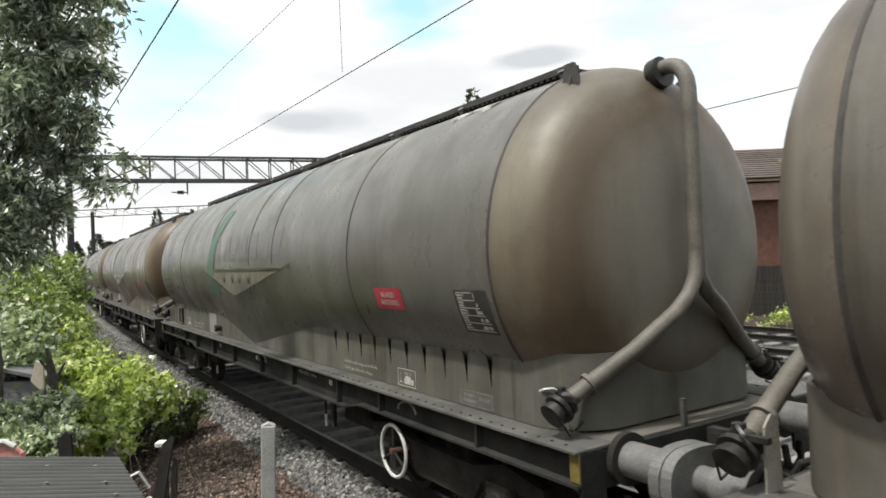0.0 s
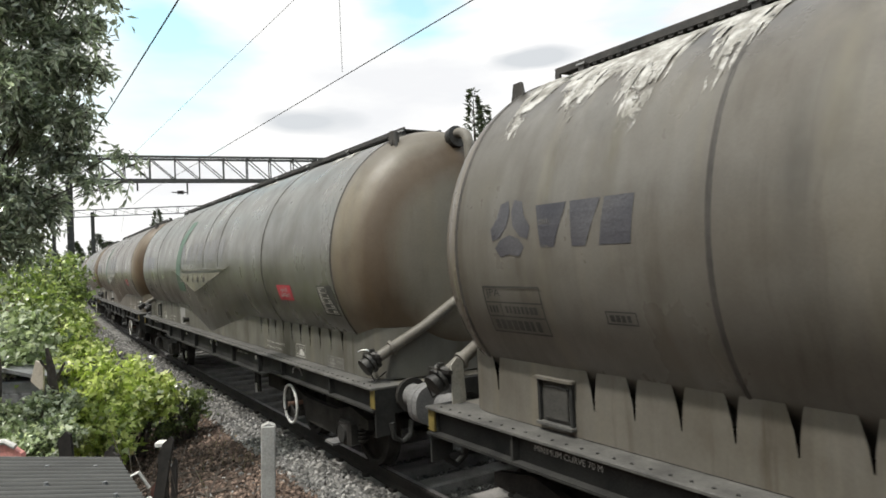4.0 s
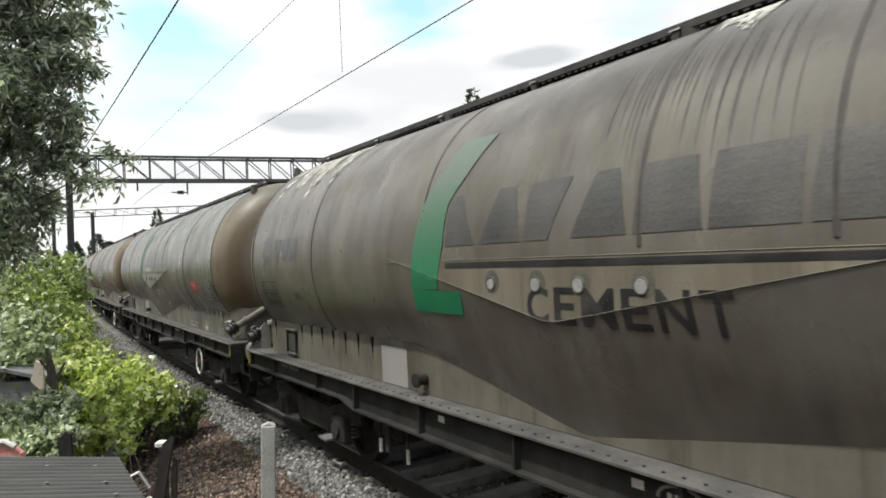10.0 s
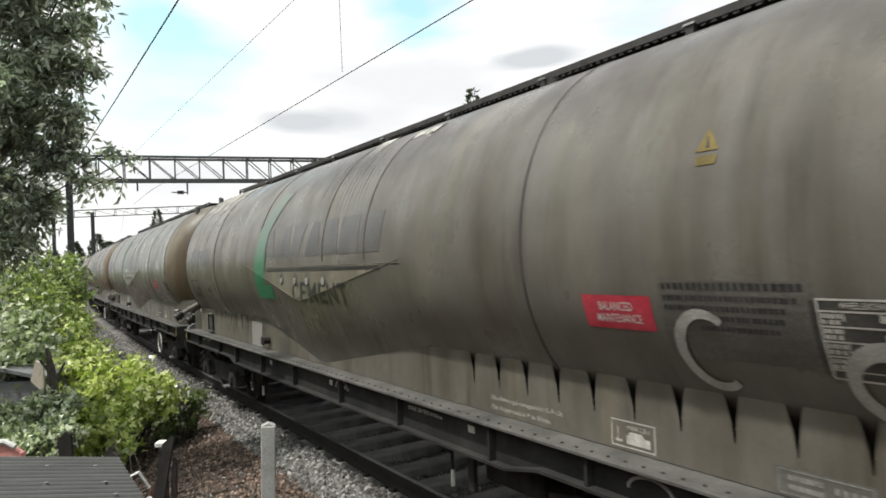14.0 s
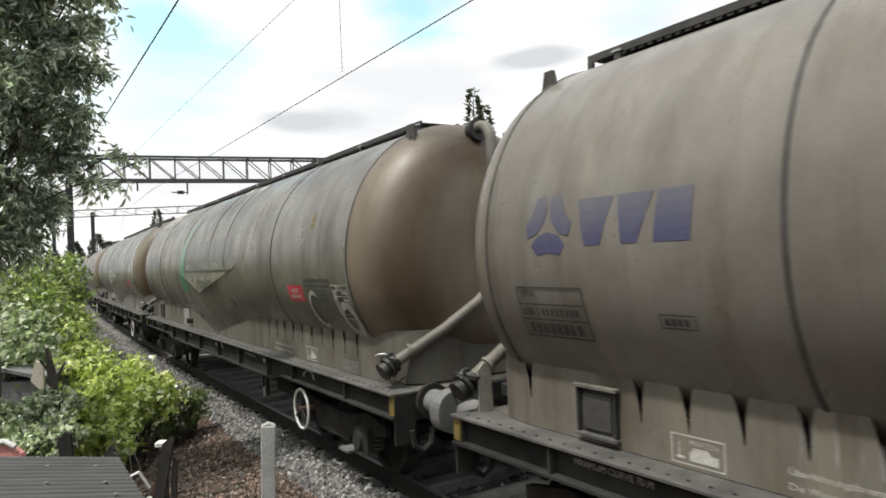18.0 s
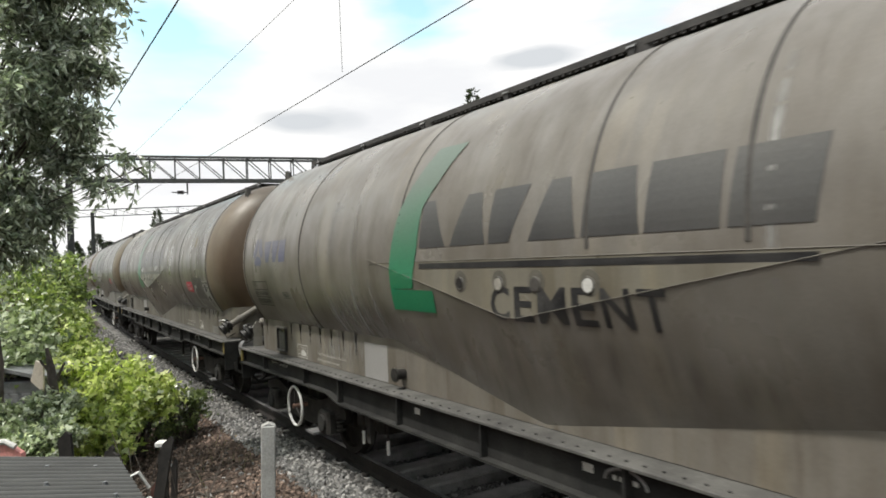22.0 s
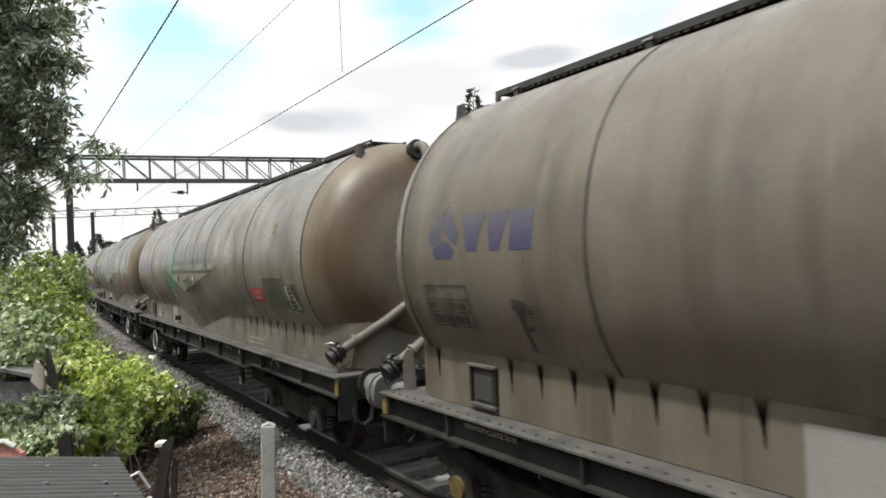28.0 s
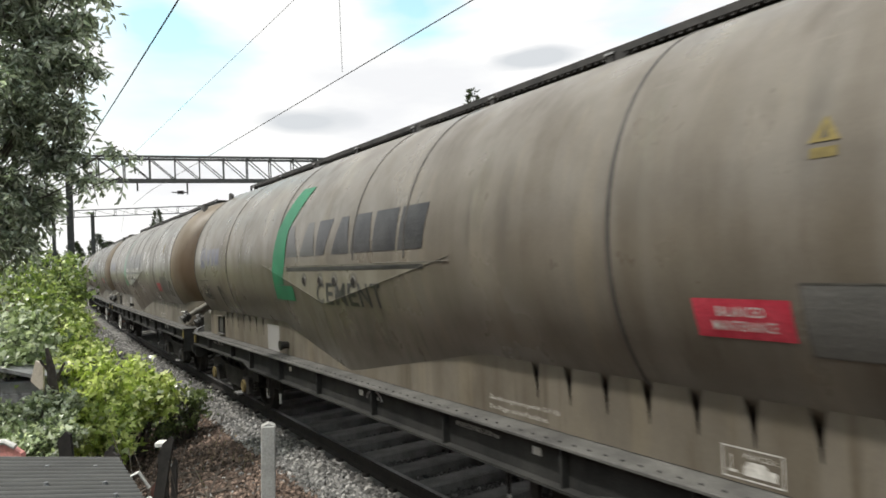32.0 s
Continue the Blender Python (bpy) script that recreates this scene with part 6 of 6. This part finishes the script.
bush("maple_bush", (1.25, 10.9, -0.5), clumps(((0.73, 11.38, 0.78), 0.25), ((1.03, 11.35, 0.74), 0.23), ((1.37, 11.32, 0.77), 0.27), ((1.60, 11.07, 0.70), 0.23), ((1.81, 10.92, 0.57), 0.17),
     ((0.83, 10.83, 0.54), 0.26), ((1.15, 10.79, 0.50), 0.26), ((1.47, 10.74, 0.45), 0.24), ((1.75, 10.69, 0.36), 0.18), ((1.92, 10.67, 0.44), 0.11), ((0.65, 10.40, 0.36), 0.23),
     ((0.95, 10.36, 0.28), 0.25), ((1.22, 10.32, 0.20), 0.21), ((1.49, 10.40, 0.26), 0.18), ((0.81, 10.02, 0.07), 0.21), ((1.14, 9.98, 0.02), 0.17)),
     330, M_LEAF_BUSH, 0.105, "bright yellow-green maple-like bush beside the ballast", 31)
bush("low_shrub", (2.15, 10.9, -0.5), clumps(((2.05, 10.94, 0.34), 0.15), ((2.28, 10.89, 0.31), 0.17), ((2.44, 10.85, 0.32), 0.09), ((2.17, 10.77, 0.09), 0.21), ((1.91, 10.70, 0.06), 0.19),
     ((2.38, 10.81, 0.05), 0.13), ((1.96, 10.55, -0.13), 0.17)), 420, M_LEAF_SHRUB, 0.055, "dark twiggy shrub at the foot of the bush", 34)
bush("hedge", (0.95, 13.0, -0.4), clumps(((0.93, 13.94, 1.41), 0.26), ((1.17, 13.91, 1.20), 0.21), ((0.73, 12.94, 1.22), 0.26), ((1.01, 12.90, 1.01), 0.22), ((1.32, 13.87, 0.97), 0.16),
     ((0.79, 12.40, 0.94), 0.23), ((1.11, 12.36, 0.81), 0.19), ((1.33, 12.85, 0.86), 0.14), ((0.95, 13.3, 0.75), 0.24), ((1.15, 13.4, 0.45), 0.22)),
     330, M_LEAF_HEDGE, 0.085, "tangled yellow-green hedge along the line", 32, "hedge")
bush("hedge", (0.7, 17.0, -0.4), clumps(((0.33, 16.99, 2.62), 0.49), ((0.84, 17.98, 2.51), 0.45), ((1.34, 19.95, 2.40), 0.34), ((1.46, 19.95, 2.07), 0.30), ((1.05, 17.97, 1.98), 0.39),
     ((0.49, 15.99, 2.10), 0.46), ((0.10, 15.00, 2.18), 0.43), ((1.54, 19.93, 1.70), 0.24), ((1.03, 16.95, 1.56), 0.29), ((0.54, 14.98, 1.68), 0.38), ((0.12, 13.99, 1.75), 0.40),
     ((1.35, 19.0, 1.2), 0.40), ((1.15, 17.5, 1.0), 0.38), ((0.75, 15.6, 1.1), 0.40), ((1.6, 21.5, 1.5), 0.5), ((1.5, 22.5, 2.3), 0.5)),
     430, M_LEAF_IVY, 0.10, "tall drooping green hedge further along the line", 35, "hedge")
bush("climber_bush", (0.1, 11.6, -0.4), clumps(((0.02, 12.38, 1.55), 0.23), ((0.28, 12.27, 1.48), 0.23), ((0.46, 12.15, 1.31), 0.18), ((0.04, 11.86, 1.29), 0.24), ((0.30, 11.84, 1.16), 0.18),
     ((0.11, 11.53, 1.03), 0.19), ((0.40, 11.72, 1.01), 0.12), ((-0.06, 11.43, 1.02), 0.15)), 300, M_LEAF_SILVER, 0.105, "pale green climbers tumbling over a garden hut", 33, "bush")
bush("ivy_bush", (0.3, 9.5, -0.4), clumps(((-0.01, 9.86, 0.60), 0.15), ((0.16, 9.84, 0.53), 0.17), ((0.34, 9.84, 0.55), 0.17), ((0.48, 9.61, 0.46), 0.15), ((0.04, 9.42, 0.47), 0.16), ((0.23, 9.30, 0.39), 0.16),
     ((0.43, 9.28, 0.33), 0.14), ((0.58, 9.38, 0.31), 0.11), ((-0.02, 9.09, 0.35), 0.13), ((0.30, 9.07, 0.26), 0.13), ((0.61, 10.04, 0.62), 0.12), ((0.42, 10.06, 0.66), 0.12)),
     330, M_LEAF_SILVER, 0.075, "silvery green ivy above the corrugated roof", 36, "bush")


def grass_tuft(base, n, seed):
    rnd = random.Random(seed)
    m = Mesh()
    for i in range(n):
        p = Vector((rnd.gauss(0, 0.22), rnd.gauss(0, 0.5), 0))
        d = Vector((rnd.uniform(-0.4, 0.4), rnd.uniform(-0.4, 0.4), 1)).normalized()
        L = rnd.uniform(0.25, 0.6)
        s = Vector((rnd.uniform(-1, 1), rnd.uniform(-1, 1), 0)).normalized() * 0.006
        k = len(m.v)
        m.v += [tuple(p - s), tuple(p + s), tuple(p + d * L + Vector((d.x, d.y, -0.2)) * 0.2 * L)]
        m.f.append((k, k + 1, k + 2))
    solid("grass_tuft", m, M_GRASS, "tuft of dry yellow grass by the ballast", "grass", kind="stuff", at=pose(*base))


grass_tuft((1.95, 14.2, -0.5), 500, 51)
grass_tuft((2.3, 17.5, -0.5), 500, 52)
grass_tuft((2.6, 9.4, -0.55), 120, 53)


def conifer(name, base, top, spread, label, seed, mat=None):
    """A narrow tree far off: trunk, drooping boughs of small leaves."""
    rnd = random.Random(seed)
    t = thing(name, label, "tree", at=pose(*base))
    h = top - base[2]
    part("trunk", Mesh().tube([(0, 0, 0), (0, 0, h * 0.96)], [h * 0.022, 0.01], 6), M_BARK, t)
    m = Mesh()
    for i in range(900):
        f = rnd.random() ** 0.8
        r = spread * (1 - f) ** 0.8 * rnd.uniform(0.35, 1.0) + 0.03
        a = rnd.uniform(0, 6.283)
        p = Vector((r * math.cos(a), r * math.sin(a), h * (0.18 + 0.82 * f)))
        d = Vector((math.cos(a), math.sin(a), rnd.uniform(-0.5, 0.6))).normalized()
        leaf(m, p, d, rand_dir(rnd), spread * rnd.uniform(0.18, 0.32), spread * rnd.uniform(0.03, 0.07))
    tagged(part("crown", m, mat or M_LEAF_FAR, t, "dark green foliage"), kind="stuff")
    return t


conifer("young_tree", (11.8, 16.1, -0.3), 7.25, 0.75, "slim dark tree beyond the second track", 61)
conifer("young_tree", (12.4, 16.4, -0.3), 6.9, 0.8, "slim dark tree beyond the second track", 62)
conifer("conifer", (11.5, 64.0, -0.3), 7.6, 1.3, "distant dark conifer beside the line", 63)
for i, (x, y, h, sp) in enumerate(((5.2, 100, 5.4, 2.2), (8.0, 104, 6.6, 2.4), (10.5, 101, 7.4, 2.2), (12.5, 106, 6.6, 2.6), (3.0, 98, 4.6, 2.4), (15.0, 104, 6.4, 2.8), (18.5, 108, 6.2, 3.0))):
    conifer("far_tree", (x, y, -0.3), h, sp, "distant dark tree on the skyline", 70 + i)
for i, (x, y, h, sp) in enumerate(((33.0, 17.5, 7.0, 2.0), (35.5, 16.0, 6.6, 2.2), (38.0, 14.5, 6.0, 2.2))):
    conifer("garden_tree", (x, y, -0.3), h, sp, "leafy dark tree behind the houses", 90 + i)
bush("trackside_shrubs", (20.4, 11.0, -0.4), [((21.3, 9.6, 0.25), (0.9, 0.9, 0.55), 0.4), ((22.3, 8.6, 0.3), (0.9, 0.9, 0.6), 0.4), ((20.2, 13.2, -0.05), (0.9, 1.3, 0.28), 0.2), ((20.8, 11.3, 0.05), (0.8, 0.9, 0.35), 0.2)], 4000, M_LEAF_BUSH, 0.10,
     "bright green shrubs beyond the second track", 37, "shrubs")

# ---------------------------------------------------------------- the near garden edge
post = thing("concrete_post", "pale square concrete fence post", "post", at=pose(1.725, 5.463, -0.45, 0, 2.0, -20))
part("shaft", Mesh().box(-0.058, 0.058, -0.05, 0.05, 0, 1.44, 0.008), M_CONCRETE, post, "pale concrete shaft")
part("cap", Mesh().add([(-0.05, -0.042, 1.44), (0.05, -0.042, 1.44), (0.05, 0.042, 1.44), (-0.05, 0.042, 1.44), (0, -0.042, 1.462), (0, 0.042, 1.462)], [(0, 1, 4), (3, 5, 2), (1, 2, 5, 4), (0, 4, 5, 3)]), M_CONCRETE, post)

shed = thing("garden_shed", "low shed with a grey corrugated roof", "shed", at=pose(0.52, 4.44, 1.18))
RAKE = 0.2
wav = Mesh()
NR = 25
for i in range(NR * 8 + 1):
    y = -1.9 * i / (NR * 8)
    z = 0.016 * max(-0.6, min(0.6, 1.5 * math.sin(2 * math.pi * i / 8))) / 0.6
    for x in (-1.7, -0.8, 0.02):
        wav.v.append((x, y, z - RAKE * x))
for i in range(NR * 8):
    for j in range(2):
        wav.f.append((3 * i + j, 3 * i + j + 1, 3 * i + j + 4, 3 * i + j + 3))
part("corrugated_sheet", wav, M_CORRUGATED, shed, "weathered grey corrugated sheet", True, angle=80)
for x, y in ((-0.13, -0.22), (-0.12, -0.57), (-0.36, -0.22), (-0.38, -0.57), (-0.10, -0.80), (-0.40, -0.95), (-0.62, -0.35)):
    part("roof_screw", Mesh().cyl((x, y, -RAKE * x - 0.01), (x, y, -RAKE * x + 0.022), 0.011, 8), M_GALV, shed, "bright roofing screw")
part("far_trim", Mesh().plate([(0.02, -0.02), (-1.7, 0.32), (-1.7, 0.355), (0.02, 0.012)], "y", 0.0, 0.02), M_ROOF, shed, "folded edge strip")
part("wall", Mesh().plate([(-1.6, -1.6), (-0.05, -1.6), (-0.05, -0.02), (-1.6, 0.29)], "y", -1.85, -0.06), M_ROTWOOD, shed, "dark plank wall")

hut = thing("garden_hut", "small grey plank hut half hidden by climbers", "shed", at=pose(0.40, 10.9, -0.45, 0, 0, -33))
part("wall", Mesh().box(-1.3, 0.0, 0.02, 1.0, 0, 1.28), M_GALV, hut, "grey plank wall")
for i in range(8):
    part("plank", Mesh().box(-1.3, 0.0, -0.012, 0.018, 0.02 + 0.157 * i, 0.17 + 0.157 * i, 0.004), M_GALV, hut)
part("roof", Mesh().plate([(-1.3, 1.62), (0.06, 1.30), (0.06, 1.35), (-1.3, 1.67)], "y", -0.08, 1.1), M_GALV, hut, "grey sloping roof")
part("fascia", Mesh().plate([(-0.10, 1.30), (0.07, 1.14), (0.08, 1.52), (-0.02, 1.58)], "y", -0.12, -0.085), M_CREAM, hut, "pale broken fascia board")

stump = thing("dead_stump", "splintered dead grey stump", "stump", at=pose(0.50, 10.45, -0.4))
part("trunk", Mesh().tube([(0.05, 0, 0), (0.02, 0, 0.9), (-0.02, 0.02, 1.45), (-0.06, 0.03, 1.72)], [0.09, 0.075, 0.05, 0.02], 8), M_BARK, stump, "", True)
for a, b_, r in (((0, 0, 1.2), (0.14, 0.0, 1.5), 0.03), ((0.0, 0, 1.35), (-0.14, 0.05, 1.55), 0.025), ((0.03, 0, 1.05), (0.20, 0.02, 1.12), 0.03)):
    part("stub", Mesh().tube([a, b_], [r, r * 0.5], 6), M_BARK, stump)


def stake(base, h, lean_x, lean_y, w, label, mat=None, cap=False):
    t = thing("fence_stake", label, "fence stake", "broken fence", at=pose(*base, lean_x, lean_y, -30))
    part("board", Mesh().plate([(-w, 0), (w, 0), (w, h - 0.03), (w * 0.3, h), (-w, h - 0.07)], "y", -0.02, 0.02), mat or M_ROTWOOD, t, "weathered dark board")
    if cap:
        part("cap", Mesh().box(-w - 0.012, w + 0.018, -0.05, 0.05, h, h + 0.035, 0.006), M_WHITE, t, "white plastic cap")
    return t


stake((0.48, 6.85, -0.4), 1.30, 0, -4, 0.055, "dark rotten board among the ivy")
stake((0.58, 6.75, -0.4), 1.18, 0, 9, 0.04, "dark leaning board among the ivy")
stake((0.80, 5.75, -0.4), 1.40, -4, 10, 0.04, "black leaning board beside the shed")
stake((0.72, 5.60, -0.4), 1.33, -4, -6, 0.045, "black leaning board beside the shed")
stake((1.04, 5.92, -0.45), 1.31, 0, 0, 0.034, "dark split fence post with a white cap", None, True)
stake((1.085, 5.90, -0.45), 1.20, 0, 2, 0.02, "thin dark split post")
stake((0.90, 5.95, -0.45), 1.05, 0, 5, 0.028, "dark red-brown fence board", speckled("old_red_board", (0.06, 0.025, 0.02), (0.13, 0.06, 0.05), 8.0, 0.9))

rnd = random.Random(77)
for i in range(16):
    b0 = Vector((rnd.uniform(0.75, 1.2), rnd.uniform(5.6, 6.4), -0.45))
    tip = b0 + Vector((rnd.uniform(-0.25, 0.5), rnd.uniform(-0.1, 0.7), rnd.uniform(0.7, 1.35)))
    mid = b0.lerp(tip, 0.5) + Vector((rnd.uniform(-0.12, 0.12), rnd.uniform(-0.1, 0.1), 0.05))
    solid("dead_branch", Mesh().tube([tuple(b0), tuple(mid), tuple(tip)], [0.010, 0.007, 0.003], 5), M_BARK, "thin dead branch by the old fence", "branch", "dead branches", smooth=True)
for i in range(12):
    b0 = Vector((rnd.uniform(1.2, 1.9), rnd.uniform(6.8, 9.2), -0.40))
    e = b0 + Vector((rnd.uniform(0.3, 1.1), rnd.uniform(-1.0, 0.3), rnd.uniform(0.0, 0.22)))
    solid("dead_branch", Mesh().tube([tuple(b0), tuple(b0.lerp(e, 0.5) + Vector((0, 0.05, 0.08))), tuple(e)], [0.014, 0.010, 0.004], 5), M_BARK, "dead branch lying on the bank", "branch", "dead branches", smooth=True)

for i in range(30):
    b0 = Vector((rnd.uniform(0.98, 1.7), rnd.uniform(5.5, 6.5), -0.44))
    up = rnd.random() < 0.35
    e = b0 + Vector((rnd.uniform(-0.35, 0.45), rnd.uniform(-0.3, 0.3), rnd.uniform(0.5, 1.05) if up else rnd.uniform(0.02, 0.18)))
    mid = b0.lerp(e, 0.5) + Vector((rnd.uniform(-0.08, 0.08), rnd.uniform(-0.08, 0.08), 0.04))
    solid("dry_stick", Mesh().tube([tuple(b0), tuple(mid), tuple(e)], [0.008, 0.006, 0.003], 5), M_STRAW, "pale dry stick by the old fence", "stick", "dry sticks", smooth=True)
for a, c in (((1.10, 6.0), (1.95, 6.35)), ((1.15, 5.75), (2.0, 6.05))):
    solid("dead_branch", Mesh().tube([(a[0], a[1], -0.20), (0.7 * a[0] + 0.3 * c[0], 0.7 * a[1] + 0.3 * c[1] - 0.08, -0.34), (0.3 * a[0] + 0.7 * c[0], 0.3 * a[1] + 0.7 * c[1] - 0.06, -0.40), (c[0], c[1], -0.41)], [0.02, 0.018, 0.015, 0.008], 6), M_BARK, "long bent dead branch on the bank", "branch", "dead branches", smooth=True)

slide = thing("garden_toy", "faded pink and white plastic garden toy", "toy", at=pose(-0.02, 6.0, 0.0, 0, 0, -35))
part("pink_panel", Mesh().plate([(-0.35, 0.75), (0.14, 0.78), (0.10, 0.98), (-0.02, 1.06), (-0.35, 1.02)], "y", 0, 0.05), M_PINK, slide, "faded pink panel")
part("white_rim", Mesh().tube([(-0.35, 0.0, 1.03), (-0.02, 0.0, 1.07), (0.06, 0.0, 1.03)], 0.022, 8), M_WHITE, slide, "white rim", True)
part("leg", Mesh().box(-0.3, -0.25, 0, 0.04, -0.4, 0.76), M_WHITE, slide)
part("leg", Mesh().box(0.05, 0.1, 0, 0.04, -0.4, 0.80), M_WHITE, slide)
chair = thing("garden_chair", "torn white plastic garden chair", "chair", at=pose(0.74, 5.12, -0.4, 0, 0, -30))
part("back", Mesh().plate([(-0.10, 0.75), (0.10, 0.75), (0.13, 1.06), (0.06, 1.12), (-0.04, 1.08), (-0.12, 1.2)], "y", 0, 0.03), M_WHITE, chair, "torn white back")
part("arm", Mesh().tube([(-0.12, 0, 0.9), (-0.09, -0.02, 1.26), (0.0, 0.0, 1.30), (0.06, 0.02, 1.18)], 0.012, 6), M_WHITE, chair, "", True)
for x in (-0.1, 0.1):
    part("leg", Mesh().box(x - 0.02, x + 0.02, 0, 0.04, 0, 0.76), M_WHITE, chair)

# unseen wall added to block low sky light; its gap lets one strip through
wall = thing("wall_garden", "added unseen brick wall that blocks low sky light", "wall", kind="structure")
part("bricks", Mesh().box(-8.4, -8.0, -40, 8.9, -0.4, 6.0), M_BRICK, wall)
part("bricks", Mesh().box(-8.4, -8.0, 9.6, 34, -0.4, 6.0), M_BRICK, wall)

# ---------------------------------------------------------------- ballast stones


def stones(name, mat, label, count, u0, u1, y0, y1, size, seed):
    rnd = random.Random(seed)
    base = [(0, 0, 1), (0.9, 0, 0.3), (0.28, 0.85, 0.3), (-0.72, 0.52, 0.3), (-0.72, -0.52, 0.3), (0.28, -0.85, 0.3), (0.0, 0.0, -0.5)]
    fc = [(0, 1, 2), (0, 2, 3), (0, 3, 4), (0, 4, 5), (0, 5, 1), (6, 2, 1), (6, 3, 2), (6, 4, 3), (6, 5, 4), (6, 1, 5)]
    m = Mesh()
    for i in range(count):
        y = y0 + (y1 - y0) * rnd.random() ** 1.6
        u = rnd.uniform(u0, u1)
        x, yy = on_line(u, y)
        s = size * rnd.uniform(0.5, 1.3)
        e = Euler((rnd.uniform(0, 6), rnd.uniform(0, 6), rnd.uniform(0, 6)))
        z = ground_z(u) + 0.25 * s
        mt = e.to_matrix()
        m.add([tuple(mt @ Vector((a * s * rnd.uniform(0.7, 1.2), b_ * s * rnd.uniform(0.7, 1.2), c * s * 0.8)) + Vector((x, yy, z))) for a, b_, c in base], fc)
    return solid(name, m, mat, label, "stones", kind="stuff")


stones("ballast_stones", M_STONE, "loose grey granite ballast stones", 12000, -1.55, -1.02, 4.0, 26.0, 0.038, 41)
stones("ballast_stones", M_STONE, "grey ballast on the shoulder further along", 8000, -2.6, -1.2, 12.0, 34.0, 0.042, 44)
stones("ballast_stones", M_STONE_OILY, "oily dark ballast stones beside the rail", 4500, -1.12, -0.80, 4.0, 26.0, 0.038, 46)
stones("ballast_stones", M_STONE, "grey ballast between the sleepers", 3500, -0.75, 0.9, 4.0, 20.0, 0.036, 42)
stones("litter_stones", M_LITTER, "brown stones and dead leaves on the bank", 24000, -3.8, -1.5, 4.5, 14.5, 0.034, 43)
stones("ballast_stones", M_STONE, "pale stones strewn over the brown bank", 500, -2.6, -1.6, 4.5, 12.0, 0.034, 45)

# ---------------------------------------------------------------- what moves


RUN = ((0.0, 0.0), (2.0, 1.345), (3.5, 2.41), (6.0, 4.22), (8.0, 5.93), (10.0, 7.87), (13.0, 11.13), (14.5, 12.84), (17.5, 16.68), (20.0, 20.16),
       (21.5, 22.42), (25.0, 28.24), (28.0, 33.57), (30.0, 37.41), (32.0, 41.45))


def travel(t):
    """How far the train has drawn away at t seconds; it is gathering speed."""
    k = max(i for i in range(len(RUN) - 1) if RUN[i][0] <= t or i == 0)

    def slope(i):
        a, b = RUN[max(i - 1, 0)], RUN[min(i + 1, len(RUN) - 1)]
        return (b[1] - a[1]) / (b[0] - a[0])
    (t0, s0), (t1, s1) = RUN[k], RUN[k + 1]
    h = t1 - t0
    u = (t - t0) / h
    return (s0 * (1 + 2 * u) * (1 - u) ** 2 + slope(k) * h * u * (1 - u) ** 2 + s1 * u * u * (3 - 2 * u) + slope(k + 1) * h * u * u * (u - 1))


SLACK = {0: -0.07, 1: -0.04}      # how far a wagon hangs back in its couplings
SWAY = ((0.0, 20), (2.0, 16), (6.0, 0), (9.0, -6), (13.0, -18), (14.5, -2), (17.5, 4), (20.0, 16), (23.0, 24), (25.0, 14), (28.0, -42), (30.0, -20), (32.0, -6))


def motions():
    """The train draws away along the bent line while its wheels turn; the tree sways in the wind."""
    way = Vector((0.546, 0.837, 0.0)).normalized()
    walk(willow_tree, [(t, Matrix.Translation(TREE_BASE) @ Matrix.Rotation(0.0013 * a, 4, way)) for t, a in SWAY])
    times = [0.25 * i for i in range(129)]
    for k, ob in WAGONS.items():
        walk(ob, [(t, line_pose(10.1 + travel(t) - k * PITCH + SLACK.get(k, 0.0))) for t in times[::2]])
        if k < -2:
            continue
        for ch in ob.children_recursive:
            if ch.name.startswith("wheelset"):
                home = ch.location.copy()
                walk(ch, [(t, pose(home.x, home.y, home.z, -math.degrees((travel(t) + 0.3 * k) / WHEEL_R) % 360)) for t in times])


motions()
